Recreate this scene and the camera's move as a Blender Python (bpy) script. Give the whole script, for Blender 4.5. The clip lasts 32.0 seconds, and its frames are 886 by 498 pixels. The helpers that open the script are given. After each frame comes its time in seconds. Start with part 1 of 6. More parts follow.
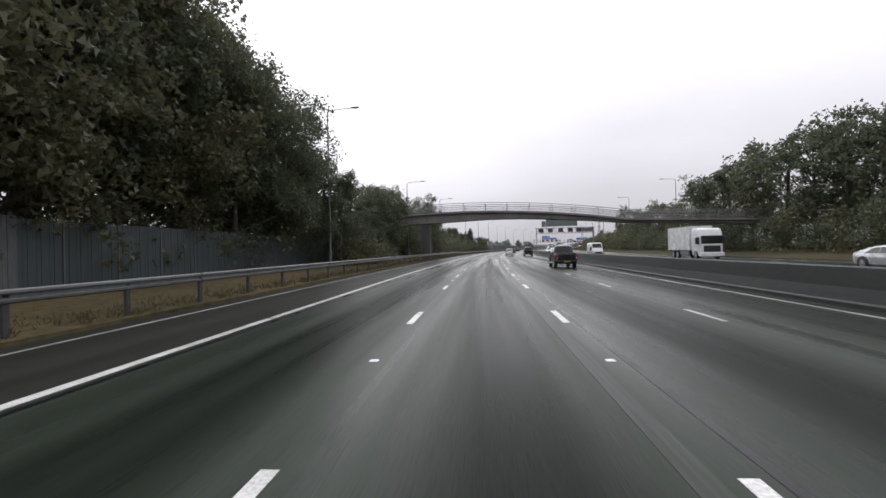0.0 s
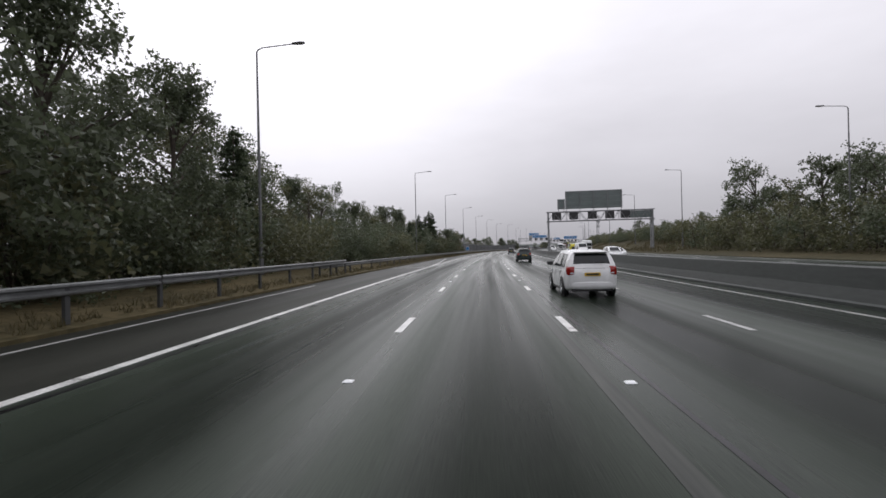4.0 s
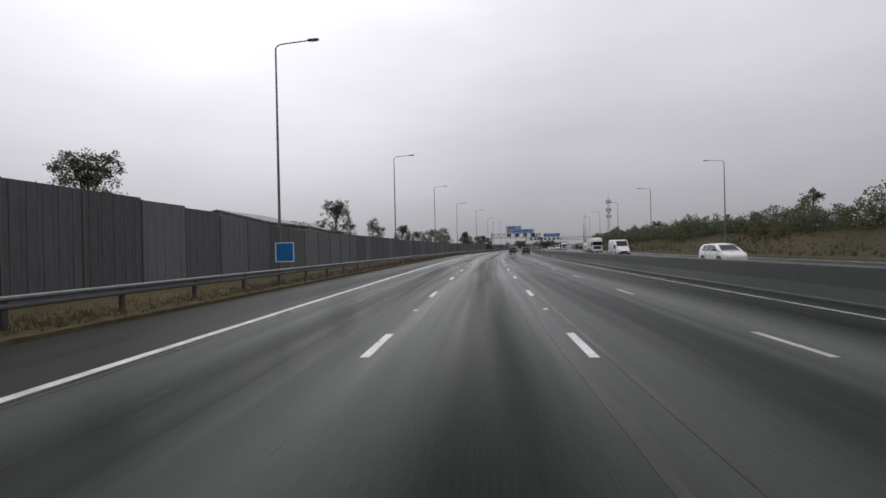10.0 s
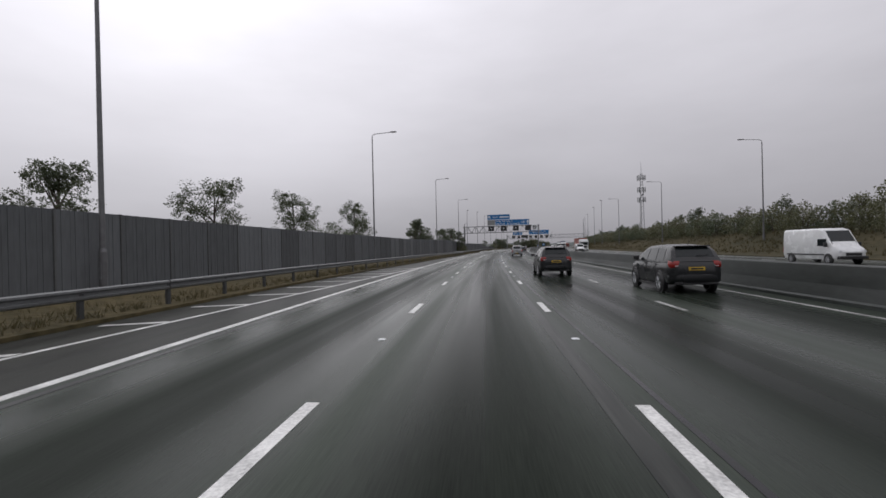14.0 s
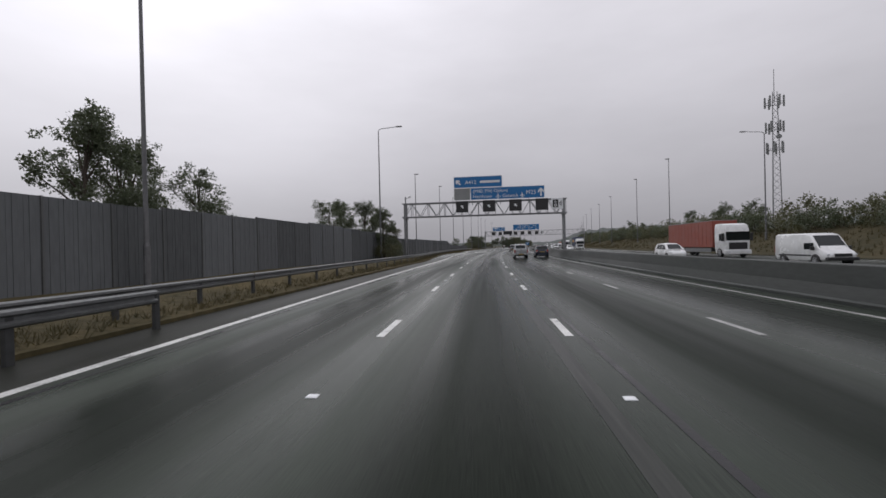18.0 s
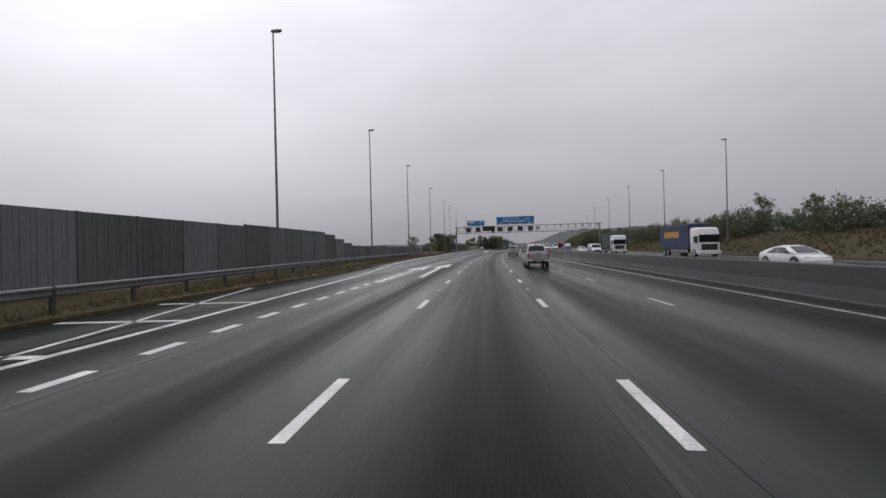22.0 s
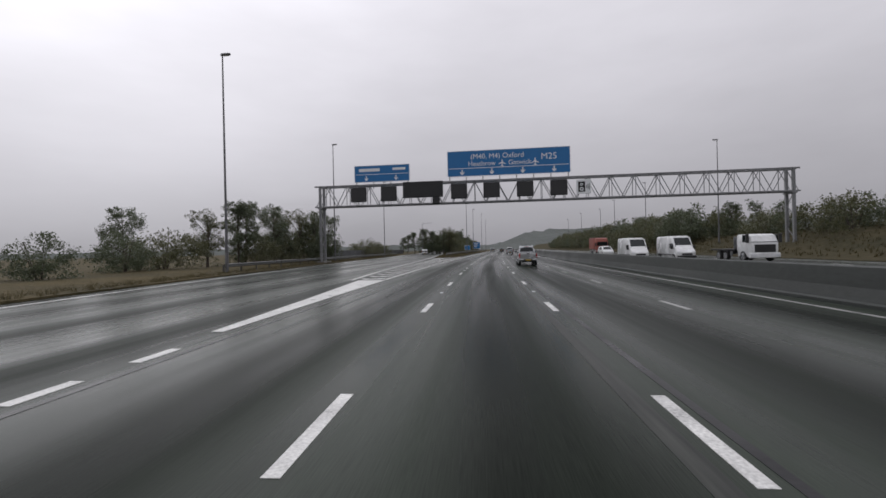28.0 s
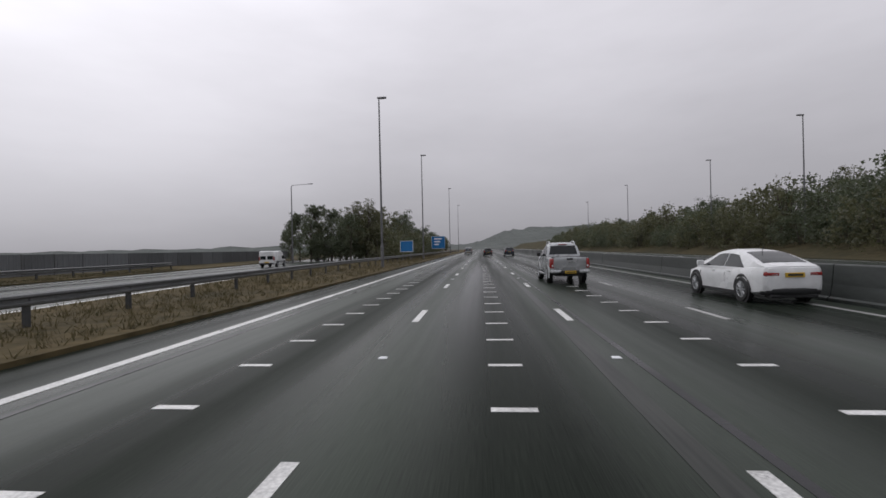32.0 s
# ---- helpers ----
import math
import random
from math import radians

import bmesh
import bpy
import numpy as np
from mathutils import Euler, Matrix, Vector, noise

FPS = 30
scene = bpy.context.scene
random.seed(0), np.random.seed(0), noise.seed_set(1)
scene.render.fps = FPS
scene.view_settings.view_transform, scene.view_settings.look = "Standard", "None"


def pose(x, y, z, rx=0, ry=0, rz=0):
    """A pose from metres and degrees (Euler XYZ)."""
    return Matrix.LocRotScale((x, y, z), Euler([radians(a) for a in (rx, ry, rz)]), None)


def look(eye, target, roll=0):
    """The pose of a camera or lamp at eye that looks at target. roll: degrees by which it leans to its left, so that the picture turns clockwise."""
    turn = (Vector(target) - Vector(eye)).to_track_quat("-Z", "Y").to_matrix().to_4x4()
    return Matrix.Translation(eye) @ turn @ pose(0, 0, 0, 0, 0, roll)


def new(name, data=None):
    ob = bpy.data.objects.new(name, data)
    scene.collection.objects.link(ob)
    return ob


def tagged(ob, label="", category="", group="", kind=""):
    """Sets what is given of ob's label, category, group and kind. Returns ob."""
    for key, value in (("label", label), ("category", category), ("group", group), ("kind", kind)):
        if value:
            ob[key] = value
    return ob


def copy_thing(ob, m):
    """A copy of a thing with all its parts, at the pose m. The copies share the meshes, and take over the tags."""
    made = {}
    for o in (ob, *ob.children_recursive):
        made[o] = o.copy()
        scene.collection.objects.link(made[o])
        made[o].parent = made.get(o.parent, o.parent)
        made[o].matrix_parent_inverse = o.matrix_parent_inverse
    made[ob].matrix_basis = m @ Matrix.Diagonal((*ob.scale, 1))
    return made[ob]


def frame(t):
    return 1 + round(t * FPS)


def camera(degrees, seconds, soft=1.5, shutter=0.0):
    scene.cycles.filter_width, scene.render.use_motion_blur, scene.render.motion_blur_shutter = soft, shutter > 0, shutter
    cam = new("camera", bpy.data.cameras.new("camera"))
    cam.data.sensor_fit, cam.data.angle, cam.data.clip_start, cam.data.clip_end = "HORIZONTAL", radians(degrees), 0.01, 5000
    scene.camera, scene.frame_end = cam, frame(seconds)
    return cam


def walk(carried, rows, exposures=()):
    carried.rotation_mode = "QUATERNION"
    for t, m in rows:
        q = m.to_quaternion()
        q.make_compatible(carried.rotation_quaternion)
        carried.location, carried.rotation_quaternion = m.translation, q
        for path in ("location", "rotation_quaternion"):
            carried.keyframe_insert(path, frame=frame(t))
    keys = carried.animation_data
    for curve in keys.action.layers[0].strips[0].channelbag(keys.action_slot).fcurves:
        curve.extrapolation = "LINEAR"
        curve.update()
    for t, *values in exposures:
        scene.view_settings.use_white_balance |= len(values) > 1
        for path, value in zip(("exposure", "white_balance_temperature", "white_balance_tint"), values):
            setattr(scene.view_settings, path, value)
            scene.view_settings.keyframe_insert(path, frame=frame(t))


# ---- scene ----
# ---- camera and its drive ----
cam = camera(89.57, 32.0, soft=1.6)
EYE_Z = 1.74
BEND, BEND_END = 1 / 1650.0, 745.0  # the road bends gently to the right, then runs straight


def bent(x, s):
    """The place and the road's heading at x across and s along the bend."""
    a, more = BEND * min(s, BEND_END), max(0.0, s - BEND_END)
    return 1 / BEND - (1 / BEND - x) * math.cos(a) + more * math.sin(a), (1 / BEND - x) * math.sin(a) + more * math.cos(a), a


# seconds, across the road, along the road, yaw off the road's heading, pitch
DRIVE = [
    (0.0, -0.11, -1.46, 4.62, 0.1), (0.5, -0.12, 9.69, 4.85, 0.11), (1.0, -0.13, 21.01, 4.92, 0.2), (1.5, -0.14, 32.98, 4.82, 0.1),
    (2.0, -0.14, 44.91, 4.88, 0.1), (2.5, -0.12, 56.07, 4.87, 0.16), (3.0, -0.09, 67.07, 4.79, 0.2), (3.5, -0.04, 78.31, 4.8, 0.11),
    (5.5, 0.01, 124.22, 4.72, -0.04), (6.0, 0.06, 135.87, 4.75, -0.01), (6.5, 0.09, 147.64, 4.77, 0.1), (7.0, 0.12, 159.36, 4.78, -0.03),
    (7.5, 0.13, 170.67, 4.93, -0.02), (8.0, 0.14, 182.15, 4.76, 0.1), (8.5, 0.14, 194.72, 4.75, 0.1), (9.0, 0.14, 206.93, 4.83, 0.1),
    (9.5, 0.12, 216.95, 4.83, -0.07), (10.0, 0.12, 226.9, 4.88, -0.02), (10.5, 0.12, 238.78, 4.76, 0.05), (11.0, 0.13, 251.06, 4.79, -0.03),
    (11.5, 0.15, 262.71, 4.73, 0.03), (12.0, 0.17, 274.22, 4.7, 0.08), (12.5, 0.17, 285.71, 4.77, -0.04), (13.0, 0.16, 297.27, 4.81, -0.05),
    (13.5, 0.15, 309.13, 4.79, -0.05), (14.0, 0.14, 321.04, 4.87, -0.11), (14.5, 0.14, 332.78, 4.82, -0.15), (16.5, 0.15, 379.11, 4.73, -0.09),
    (17.0, 0.17, 390.79, 4.67, -0.1), (17.5, 0.21, 402.68, 4.75, -0.16), (18.0, 0.21, 414.37, 4.83, -0.25), (18.5, 0.25, 425.07, 4.85, -0.15),
    (19.0, 0.26, 436.13, 4.83, -0.18), (19.5, 0.29, 449.29, 4.72, -0.1), (20.0, 0.3, 462.63, 4.84, -0.2), (20.5, 0.3, 474.4, 4.71, -0.04),
    (21.0, 0.24, 485.78, 4.76, -0.05), (21.5, 0.18, 497.39, 4.94, -0.2), (22.0, 0.07, 509.11, 4.87, -0.1), (22.5, -0.04, 521.19, 4.93, -0.04),
    (23.0, -0.1, 533.2, 4.86, -0.13), (23.5, -0.17, 544.54, 4.9, -0.02), (24.0, -0.22, 555.96, 4.75, -0.06), (24.5, -0.23, 568.2, 4.86, -0.1),
    (25.0, -0.22, 580.65, 4.93, -0.01), (25.5, -0.22, 592.87, 4.95, -0.03), (27.5, -0.19, 641.32, 4.74, -0.07), (28.0, -0.17, 653.68, 4.68, 0.05),
    (28.5, -0.16, 666.23, 4.92, -0.14), (29.0, -0.18, 678.8, 4.87, -0.2), (29.5, -0.21, 691.21, 4.84, -0.2), (30.0, -0.24, 703.62, 4.88, -0.13),
    (30.5, -0.26, 716.14, 5.0, -0.09), (31.0, -0.26, 728.77, 4.89, -0.04), (31.5, -0.24, 741.57, 4.94, -0.08), (32.0, -0.22, 754.44, 4.83, -0.06),
]
walk(cam, [(t, pose(bent(x, s)[0], bent(x, s)[1], EYE_Z, 90 + p, 1.29, yaw - math.degrees(bent(x, s)[2]))) for t, x, s, yaw, p in DRIVE],
     exposures=[(0.0, 0.7, 6250, 9), (1.5, 0.65, 6250, 9), (3.0, 0.5, 6250, 9), (6.0, 0.25, 6250, 9), (9.0, 0.1, 6250, 9), (13.0, 0.0, 6250, 9), (29.2, 0.0, 6250, 9), (30.0, -0.2, 6250, 9), (30.6, 0.0, 6250, 9), (32.0, 0.0, 6250, 9)])

# ---- world and light: overcast, the sun hidden behind cloud ahead and a little to the left ----
SUN_EL, SUN_AZ = radians(36), radians(-25)
world = bpy.data.worlds.new("overcast_sky")
scene.world = world
world.use_nodes = True
wt = world.node_tree
wt.nodes.clear()


def wn(kind, **kw):
    n = wt.nodes.new(kind)
    for k, v in kw.items():
        n.inputs[k].default_value = v
    return n


sky = wn("ShaderNodeTexSky")
sky.sky_type, sky.sun_disc = "NISHITA", False
sky.sun_elevation, sky.sun_rotation = SUN_EL, SUN_AZ
sky.dust_density, sky.air_density, sky.ozone_density = 4.0, 1.0, 1.0
sat = wn("ShaderNodeHueSaturation", Saturation=0.12, Value=0.004)
coord = wn("ShaderNodeTexCoord")
split = wn("ShaderNodeSeparateXYZ")
grad = wt.nodes.new("ShaderNodeMapRange")
grad.inputs[1].default_value, grad.inputs[2].default_value = 0.0, 0.6
grad.inputs[3].default_value, grad.inputs[4].default_value = 0.31, 0.88
cloud = wn("ShaderNodeTexNoise", Scale=1.7, Detail=5.0, Roughness=0.55)
layer = wn("ShaderNodeMapping", Scale=(1.0, 1.0, 3.2))
cmap = wt.nodes.new("ShaderNodeMapRange")
cmap.inputs[1].default_value, cmap.inputs[2].default_value = 0.3, 0.7
cmap.inputs[3].default_value, cmap.inputs[4].default_value = 0.91, 1.08
mul = wt.nodes.new("ShaderNodeMath")
mul.operation = "MULTIPLY"
sun_way = Vector((math.sin(SUN_AZ) * math.cos(SUN_EL), math.cos(SUN_AZ) * math.cos(SUN_EL), math.sin(SUN_EL)))
dot = wt.nodes.new("ShaderNodeVectorMath")
dot.operation = "DOT_PRODUCT"
dot.inputs[1].default_value = sun_way
glow = wt.nodes.new("ShaderNodeMapRange")
glow.inputs[1].default_value, glow.inputs[2].default_value = 0.70, 1.0
glow.inputs[3].default_value, glow.inputs[4].default_value = 0.0, 1.0
soft_glow = wt.nodes.new("ShaderNodeMath")
soft_glow.operation = "POWER"
soft_glow.inputs[1].default_value = 1.3
lift = wt.nodes.new("ShaderNodeMath")
lift.operation = "MULTIPLY_ADD"
lift.inputs[1].default_value = 0.22
tint = wt.nodes.new("ShaderNodeMix")
tint.data_type, tint.blend_type = "RGBA", "MULTIPLY"
tint.inputs[0].default_value = 1.0
tint.inputs[7].default_value = (1.0, 0.95, 0.995, 1)
both = wt.nodes.new("ShaderNodeMix")
both.data_type, both.blend_type = "RGBA", "ADD"
both.inputs[0].default_value = 1.0
back, wout = wn("ShaderNodeBackground", Strength=1.0), wn("ShaderNodeOutputWorld")
for a, b in ((sky.outputs[0], sat.inputs["Color"]), (coord.outputs["Generated"], split.inputs[0]), (split.outputs[2], grad.inputs[0]),
             (coord.outputs["Generated"], layer.inputs["Vector"]), (layer.outputs[0], cloud.inputs["Vector"]), (cloud.outputs[0], cmap.inputs[0]),
             (coord.outputs["Generated"], dot.inputs[0]), (dot.outputs["Value"], glow.inputs[0]), (glow.outputs[0], soft_glow.inputs[0]),
             (soft_glow.outputs[0], lift.inputs[0]), (grad.outputs[0], lift.inputs[2]), (lift.outputs[0], mul.inputs[0]),
             (cmap.outputs[0], mul.inputs[1]), (mul.outputs[0], tint.inputs[6]), (tint.outputs[2], both.inputs[6]),
             (sat.outputs[0], both.inputs[7]), (both.outputs[2], back.inputs[0]), (back.outputs[0], wout.inputs[0])):
    wt.links.new(a, b)
sun = new("sun", bpy.data.lights.new("sun", "SUN"))
sun.data.energy, sun.data.angle, sun.data.color = 0.5, radians(90), (1.0, 0.97, 0.93)
sun.matrix_world = look(sun_way * 100, (0, 0, 0))


# ---- materials ----
def mat(name, base, rough=0.6, metal=0.0, var=0.25, grain=8.0, coarse=0.6, bump=0.15, spec=0.5, rough_var=0.1, island=0.0, piece=0.0,
        stretch=(1, 1, 1), second=None, bump_dist=0.01, plan=False):
    """A surface with two scales of uneven colour, uneven gloss and fine relief, in metres."""
    m = bpy.data.materials.new(name)
    m.use_nodes = True
    t = m.node_tree
    N, link = t.nodes, t.links.new
    b = N["Principled BSDF"]
    b.inputs["Metallic"].default_value = metal
    b.inputs["Specular IOR Level"].default_value = spec
    geo = N.new("ShaderNodeNewGeometry")
    mp = N.new("ShaderNodeMapping")
    mp.inputs["Scale"].default_value = stretch
    if plan:  # the grain follows the road
        along_road = N.new("ShaderNodeAttribute")
        along_road.attribute_name = "plan"
        link(along_road.outputs["Vector"], mp.inputs["Vector"])
    else:
        link(geo.outputs["Position"], mp.inputs["Vector"])
    fine, broad = N.new("ShaderNodeTexNoise"), N.new("ShaderNodeTexNoise")
    fine.inputs["Scale"].default_value, fine.inputs["Detail"].default_value = grain, 5
    broad.inputs["Scale"].default_value, broad.inputs["Detail"].default_value = coarse, 4
    for n in (fine, broad):
        link(mp.outputs[0], n.inputs["Vector"])
    addn = N.new("ShaderNodeMath")
    addn.operation = "ADD"
    link(fine.outputs[0], addn.inputs[0])
    link(broad.outputs[0], addn.inputs[1])
    src = addn.outputs[0]
    if island or piece:
        if island:
            rnd = geo.outputs["Random Per Island"]
        else:
            rnd = N.new("ShaderNodeObjectInfo").outputs["Random"]
        ma = N.new("ShaderNodeMath")
        ma.operation = "MULTIPLY_ADD"
        link(rnd, ma.inputs[0])
        ma.inputs[1].default_value = (island or piece)
        link(src, ma.inputs[2])
        src = ma.outputs[0]
    hi = 1.4 + (island or piece)
    ramp = N.new("ShaderNodeMapRange")
    ramp.inputs[1].default_value, ramp.inputs[2].default_value = 0.6, hi
    link(src, ramp.inputs[0])
    mix = N.new("ShaderNodeMix")
    mix.data_type = "RGBA"
    lo_c = tuple(c * (1 - var) for c in base)
    hi_c = second or tuple(min(1, c * (1 + var)) for c in base)
    mix.inputs[6].default_value, mix.inputs[7].default_value = (*lo_c, 1), (*hi_c, 1)
    link(ramp.outputs[0], mix.inputs[0])
    link(mix.outputs[2], b.inputs["Base Color"])
    rr = N.new("ShaderNodeMapRange")
    rr.inputs[1].default_value, rr.inputs[2].default_value = 0.3, 0.7
    rr.inputs[3].default_value, rr.inputs[4].default_value = max(0.02, rough - rough_var), min(1, rough + rough_var)
    link(broad.outputs[0], rr.inputs[0])
    link(rr.outputs[0], b.inputs["Roughness"])
    if bump:
        bp = N.new("ShaderNodeBump")
        bp.inputs["Strength"].default_value, bp.inputs["Distance"].default_value = bump, bump_dist
        link(fine.outputs[0], bp.inputs["Height"])
        link(bp.outputs[0], b.inputs["Normal"])
    return m


M_ASPHALT = mat("wet_asphalt", (0.0165, 0.0220, 0.0166), 0.31, var=0.5, grain=40, coarse=0.5, bump=0.25, rough_var=0.16, stretch=(2.2, 0.05, 1), spec=0.15,
                second=(0.032, 0.040, 0.0305), bump_dist=0.004, plan=True)


def lane_sheen_bands(m, lane, shift):
    """Bands along the lane lines, water sheen put into their paler colour; darker between."""
    t = m.node_tree
    b = t.nodes["Principled BSDF"]
    src = b.inputs["Base Color"].links[0].from_socket
    geo, sep = t.nodes.new("ShaderNodeAttribute"), t.nodes.new("ShaderNodeSeparateXYZ")
    geo.attribute_name = "plan"
    t.links.new(geo.outputs["Vector"], sep.inputs[0])
    wob = t.nodes.new("ShaderNodeTexNoise")
    wob.inputs["Scale"].default_value = 0.03
    t.links.new(geo.outputs["Vector"], wob.inputs["Vector"])
    last = sep.outputs[0]
    for op, val in (("SUBTRACT", shift), ("MULTIPLY", 2 * math.pi / lane)):
        n = t.nodes.new("ShaderNodeMath")
        n.operation = op
        n.inputs[1].default_value = val
        t.links.new(last, n.inputs[0])
        last = n.outputs[0]
    add = t.nodes.new("ShaderNodeMath")
    add.operation = "ADD"
    t.links.new(last, add.inputs[0])
    t.links.new(wob.outputs[0], add.inputs[1])
    cs = t.nodes.new("ShaderNodeMath")
    cs.operation = "COSINE"
    t.links.new(add.outputs[0], cs.inputs[0])
    mr = t.nodes.new("ShaderNodeMapRange")
    mr.inputs[1].default_value, mr.inputs[2].default_value = -0.8, 1.0
    mr.inputs[3].default_value, mr.inputs[4].default_value = 0.72, 1.55
    gl = t.nodes.new("ShaderNodeMapRange")
    gl.inputs[1].default_value, gl.inputs[2].default_value = -0.8, 1.0
    gl.inputs[3].default_value, gl.inputs[4].default_value = 0.02, 0.085
    t.links.new(cs.outputs[0], gl.inputs[0])
    t.links.new(gl.outputs[0], b.inputs["Specular IOR Level"])
    t.links.new(cs.outputs[0], mr.inputs[0])
    mx = t.nodes.new("ShaderNodeVectorMath")
    mx.operation = "SCALE"
    t.links.new(src, mx.inputs[0])
    t.links.new(mr.outputs[0], mx.inputs["Scale"])
    t.links.new(mx.outputs[0], b.inputs["Base Color"])


lane_sheen_bands(M_ASPHALT, 3.65, 2.3)
M_SHOULDER = mat("dark_hard_shoulder_asphalt", (0.020, 0.022, 0.019), 0.42, var=0.4, grain=30, coarse=0.4, bump=0.3, stretch=(1.6, 0.08, 1), spec=0.05, second=(0.040, 0.041, 0.034), bump_dist=0.005, plan=True)
# Pale base colour stands in for sky sheen on water along the joint.
M_STREAK = mat("pale_sheen_asphalt_joint", (0.024, 0.027, 0.026), 0.35, var=0.6, grain=5, coarse=0.35, bump=0.2, stretch=(3, 0.12, 1), second=(0.062, 0.066, 0.058), spec=0.1, plan=True)
M_WING = mat("weathered_wing_wall_concrete", (0.115, 0.115, 0.105), 0.75, var=0.45, grain=4, coarse=0.4, bump=0.3, stretch=(1, 1, 0.3))
M_SEAL = mat("dark_bitumen_joint", (0.008, 0.008, 0.009), 0.3, var=0.3, grain=12, bump=0.2, spec=0.2)
M_ISLAND = mat("brown_island_grass", (0.058, 0.053, 0.026), 0.95, var=0.5, grain=2.2, coarse=0.2, bump=0.7, second=(0.128, 0.099, 0.053), bump_dist=0.08, spec=0.08)
M_BPOST = mat("dark_wet_steel_post", (0.05, 0.052, 0.052), 0.6, 0.3, var=0.3, bump=0.1)
M_KERB = mat("wet_concrete_kerb", (0.16, 0.155, 0.145), 0.5, grain=12, coarse=0.8)
M_CONC = mat("stained_barrier_concrete", (0.027, 0.032, 0.029), 0.5, var=0.45, grain=6, coarse=0.35, bump=0.3, stretch=(1, 0.35, 1.6))
M_BRIDGE = mat("weathered_bridge_concrete", (0.17, 0.16, 0.155), 0.7, var=0.4, grain=5, coarse=0.4, bump=0.3, stretch=(1, 1, 0.3))
# Spray haze over the outer lines put into a duller colour; old line worn.
M_FAINT = mat("faint_hazed_worn_paint", (0.30, 0.30, 0.29), 0.4, var=0.5, grain=10, coarse=1.2, bump=0.2)
# Darker tone than the deck's concrete, for piers and abutment wall.
M_ABUT = mat("dark_streaked_concrete", (0.055, 0.055, 0.052), 0.75, var=0.45, grain=4, coarse=0.4, bump=0.3, stretch=(1, 1, 0.3))
M_PAINT = mat("worn_white_road_paint", (0.56, 0.56, 0.54), 0.35, var=0.5, grain=26, coarse=2.0, bump=0.2)
M_GRASS = mat("rough_verge_grass", (0.054, 0.053, 0.026), 0.9, var=0.5, grain=3.0, coarse=0.12, bump=0.7, second=(0.125, 0.100, 0.054), bump_dist=0.08, spec=0.08)
M_BANK = mat("brown_grass_bank", (0.045, 0.050, 0.026), 0.95, var=0.5, grain=1.6, coarse=0.09, bump=0.7, second=(0.092, 0.076, 0.044), bump_dist=0.1, spec=0.08)
M_BLADE = mat("grass_blades", (0.062, 0.065, 0.027), 0.8, var=0.4, island=0.6, second=(0.14, 0.112, 0.058), bump=0)
M_LEAF = mat("dark_green_leaves", (0.088, 0.108, 0.060), 0.42, var=0.35, island=0.8, second=(0.128, 0.150, 0.090), bump=0, coarse=0.4)
M_LEAF_B = mat("yellowish_green_leaves", (0.098, 0.108, 0.054), 0.42, var=0.35, island=0.8, second=(0.15, 0.150, 0.080), bump=0, coarse=0.4)
M_NEEDLE = mat("conifer_needles", (0.040, 0.056, 0.030), 0.65, var=0.4, island=0.7, second=(0.070, 0.092, 0.048), bump=0)
M_BARK = mat("wet_bark", (0.060, 0.048, 0.038), 0.85, grain=14, bump=0.6, stretch=(1, 1, 0.25))
M_GALV = mat("galvanised_steel", (0.125, 0.13, 0.13), 0.45, 0.4, var=0.3, grain=9, coarse=1.2, bump=0.05)
M_DULL = mat("dull_galvanised_steel", (0.20, 0.205, 0.21), 0.55, 0.6, var=0.35, grain=6, coarse=0.7, bump=0.08)
M_GANTRY = mat("grey_painted_gantry_steel", (0.20, 0.205, 0.21), 0.5, 0.3, var=0.25, grain=6, coarse=0.8, bump=0.05)
M_POLE = mat("grey_lamp_column_steel", (0.14, 0.142, 0.145), 0.5, 0.5, var=0.25, grain=5, coarse=0.8, bump=0.05)
M_FENCE = mat("grey_green_fence_board", (0.094, 0.100, 0.104), 0.8, var=0.55, grain=7, coarse=0.35, bump=0.35, piece=0.9, stretch=(1, 1, 0.2))
M_FPOST = mat("dark_fence_post", (0.085, 0.088, 0.088), 0.7, var=0.3, piece=0.4, bump=0.2)
M_FENCE_B = mat("blue_grey_fence_sheet", (0.036, 0.048, 0.050), 0.6, var=0.35, grain=5, coarse=0.5, bump=0.2, piece=0.4, stretch=(1, 1, 0.2))
M_SIGN = mat("blue_sign_sheet", (0.008, 0.135, 0.36), 0.4, var=0.08, grain=4, coarse=0.5, bump=0.02)
M_SIGNW = mat("white_sign_sheet", (0.72, 0.74, 0.75), 0.45, var=0.08, bump=0.02)
M_BACK = mat("grey_green_sign_back", (0.125, 0.150, 0.145), 0.5, 0.2, var=0.3, grain=4, coarse=0.6, bump=0.05, stretch=(1, 1, 3))
M_GREY = mat("grey_blank_panel", (0.22, 0.23, 0.23), 0.5, var=0.15, bump=0.03)
M_BLACK = mat("matt_black_signal_housing", (0.014, 0.015, 0.016), 0.6, var=0.3, bump=0.05)
M_TYRE = mat("wet_black_rubber", (0.016, 0.016, 0.016), 0.55, var=0.3, grain=30, bump=0.2)
M_RIM = mat("alloy_wheel", (0.42, 0.43, 0.44), 0.35, 0.8, var=0.2, bump=0)
M_GLASS = mat("dark_car_window", (0.014, 0.018, 0.019), 0.06, var=0.2, bump=0, rough_var=0.03, spec=0.32)
M_TRIM = mat("black_plastic_trim", (0.02, 0.02, 0.021), 0.5, var=0.3, bump=0.08)
M_RED = mat("red_lamp_glass", (0.24, 0.012, 0.009), 0.15, var=0.25, grain=20, bump=0.1)
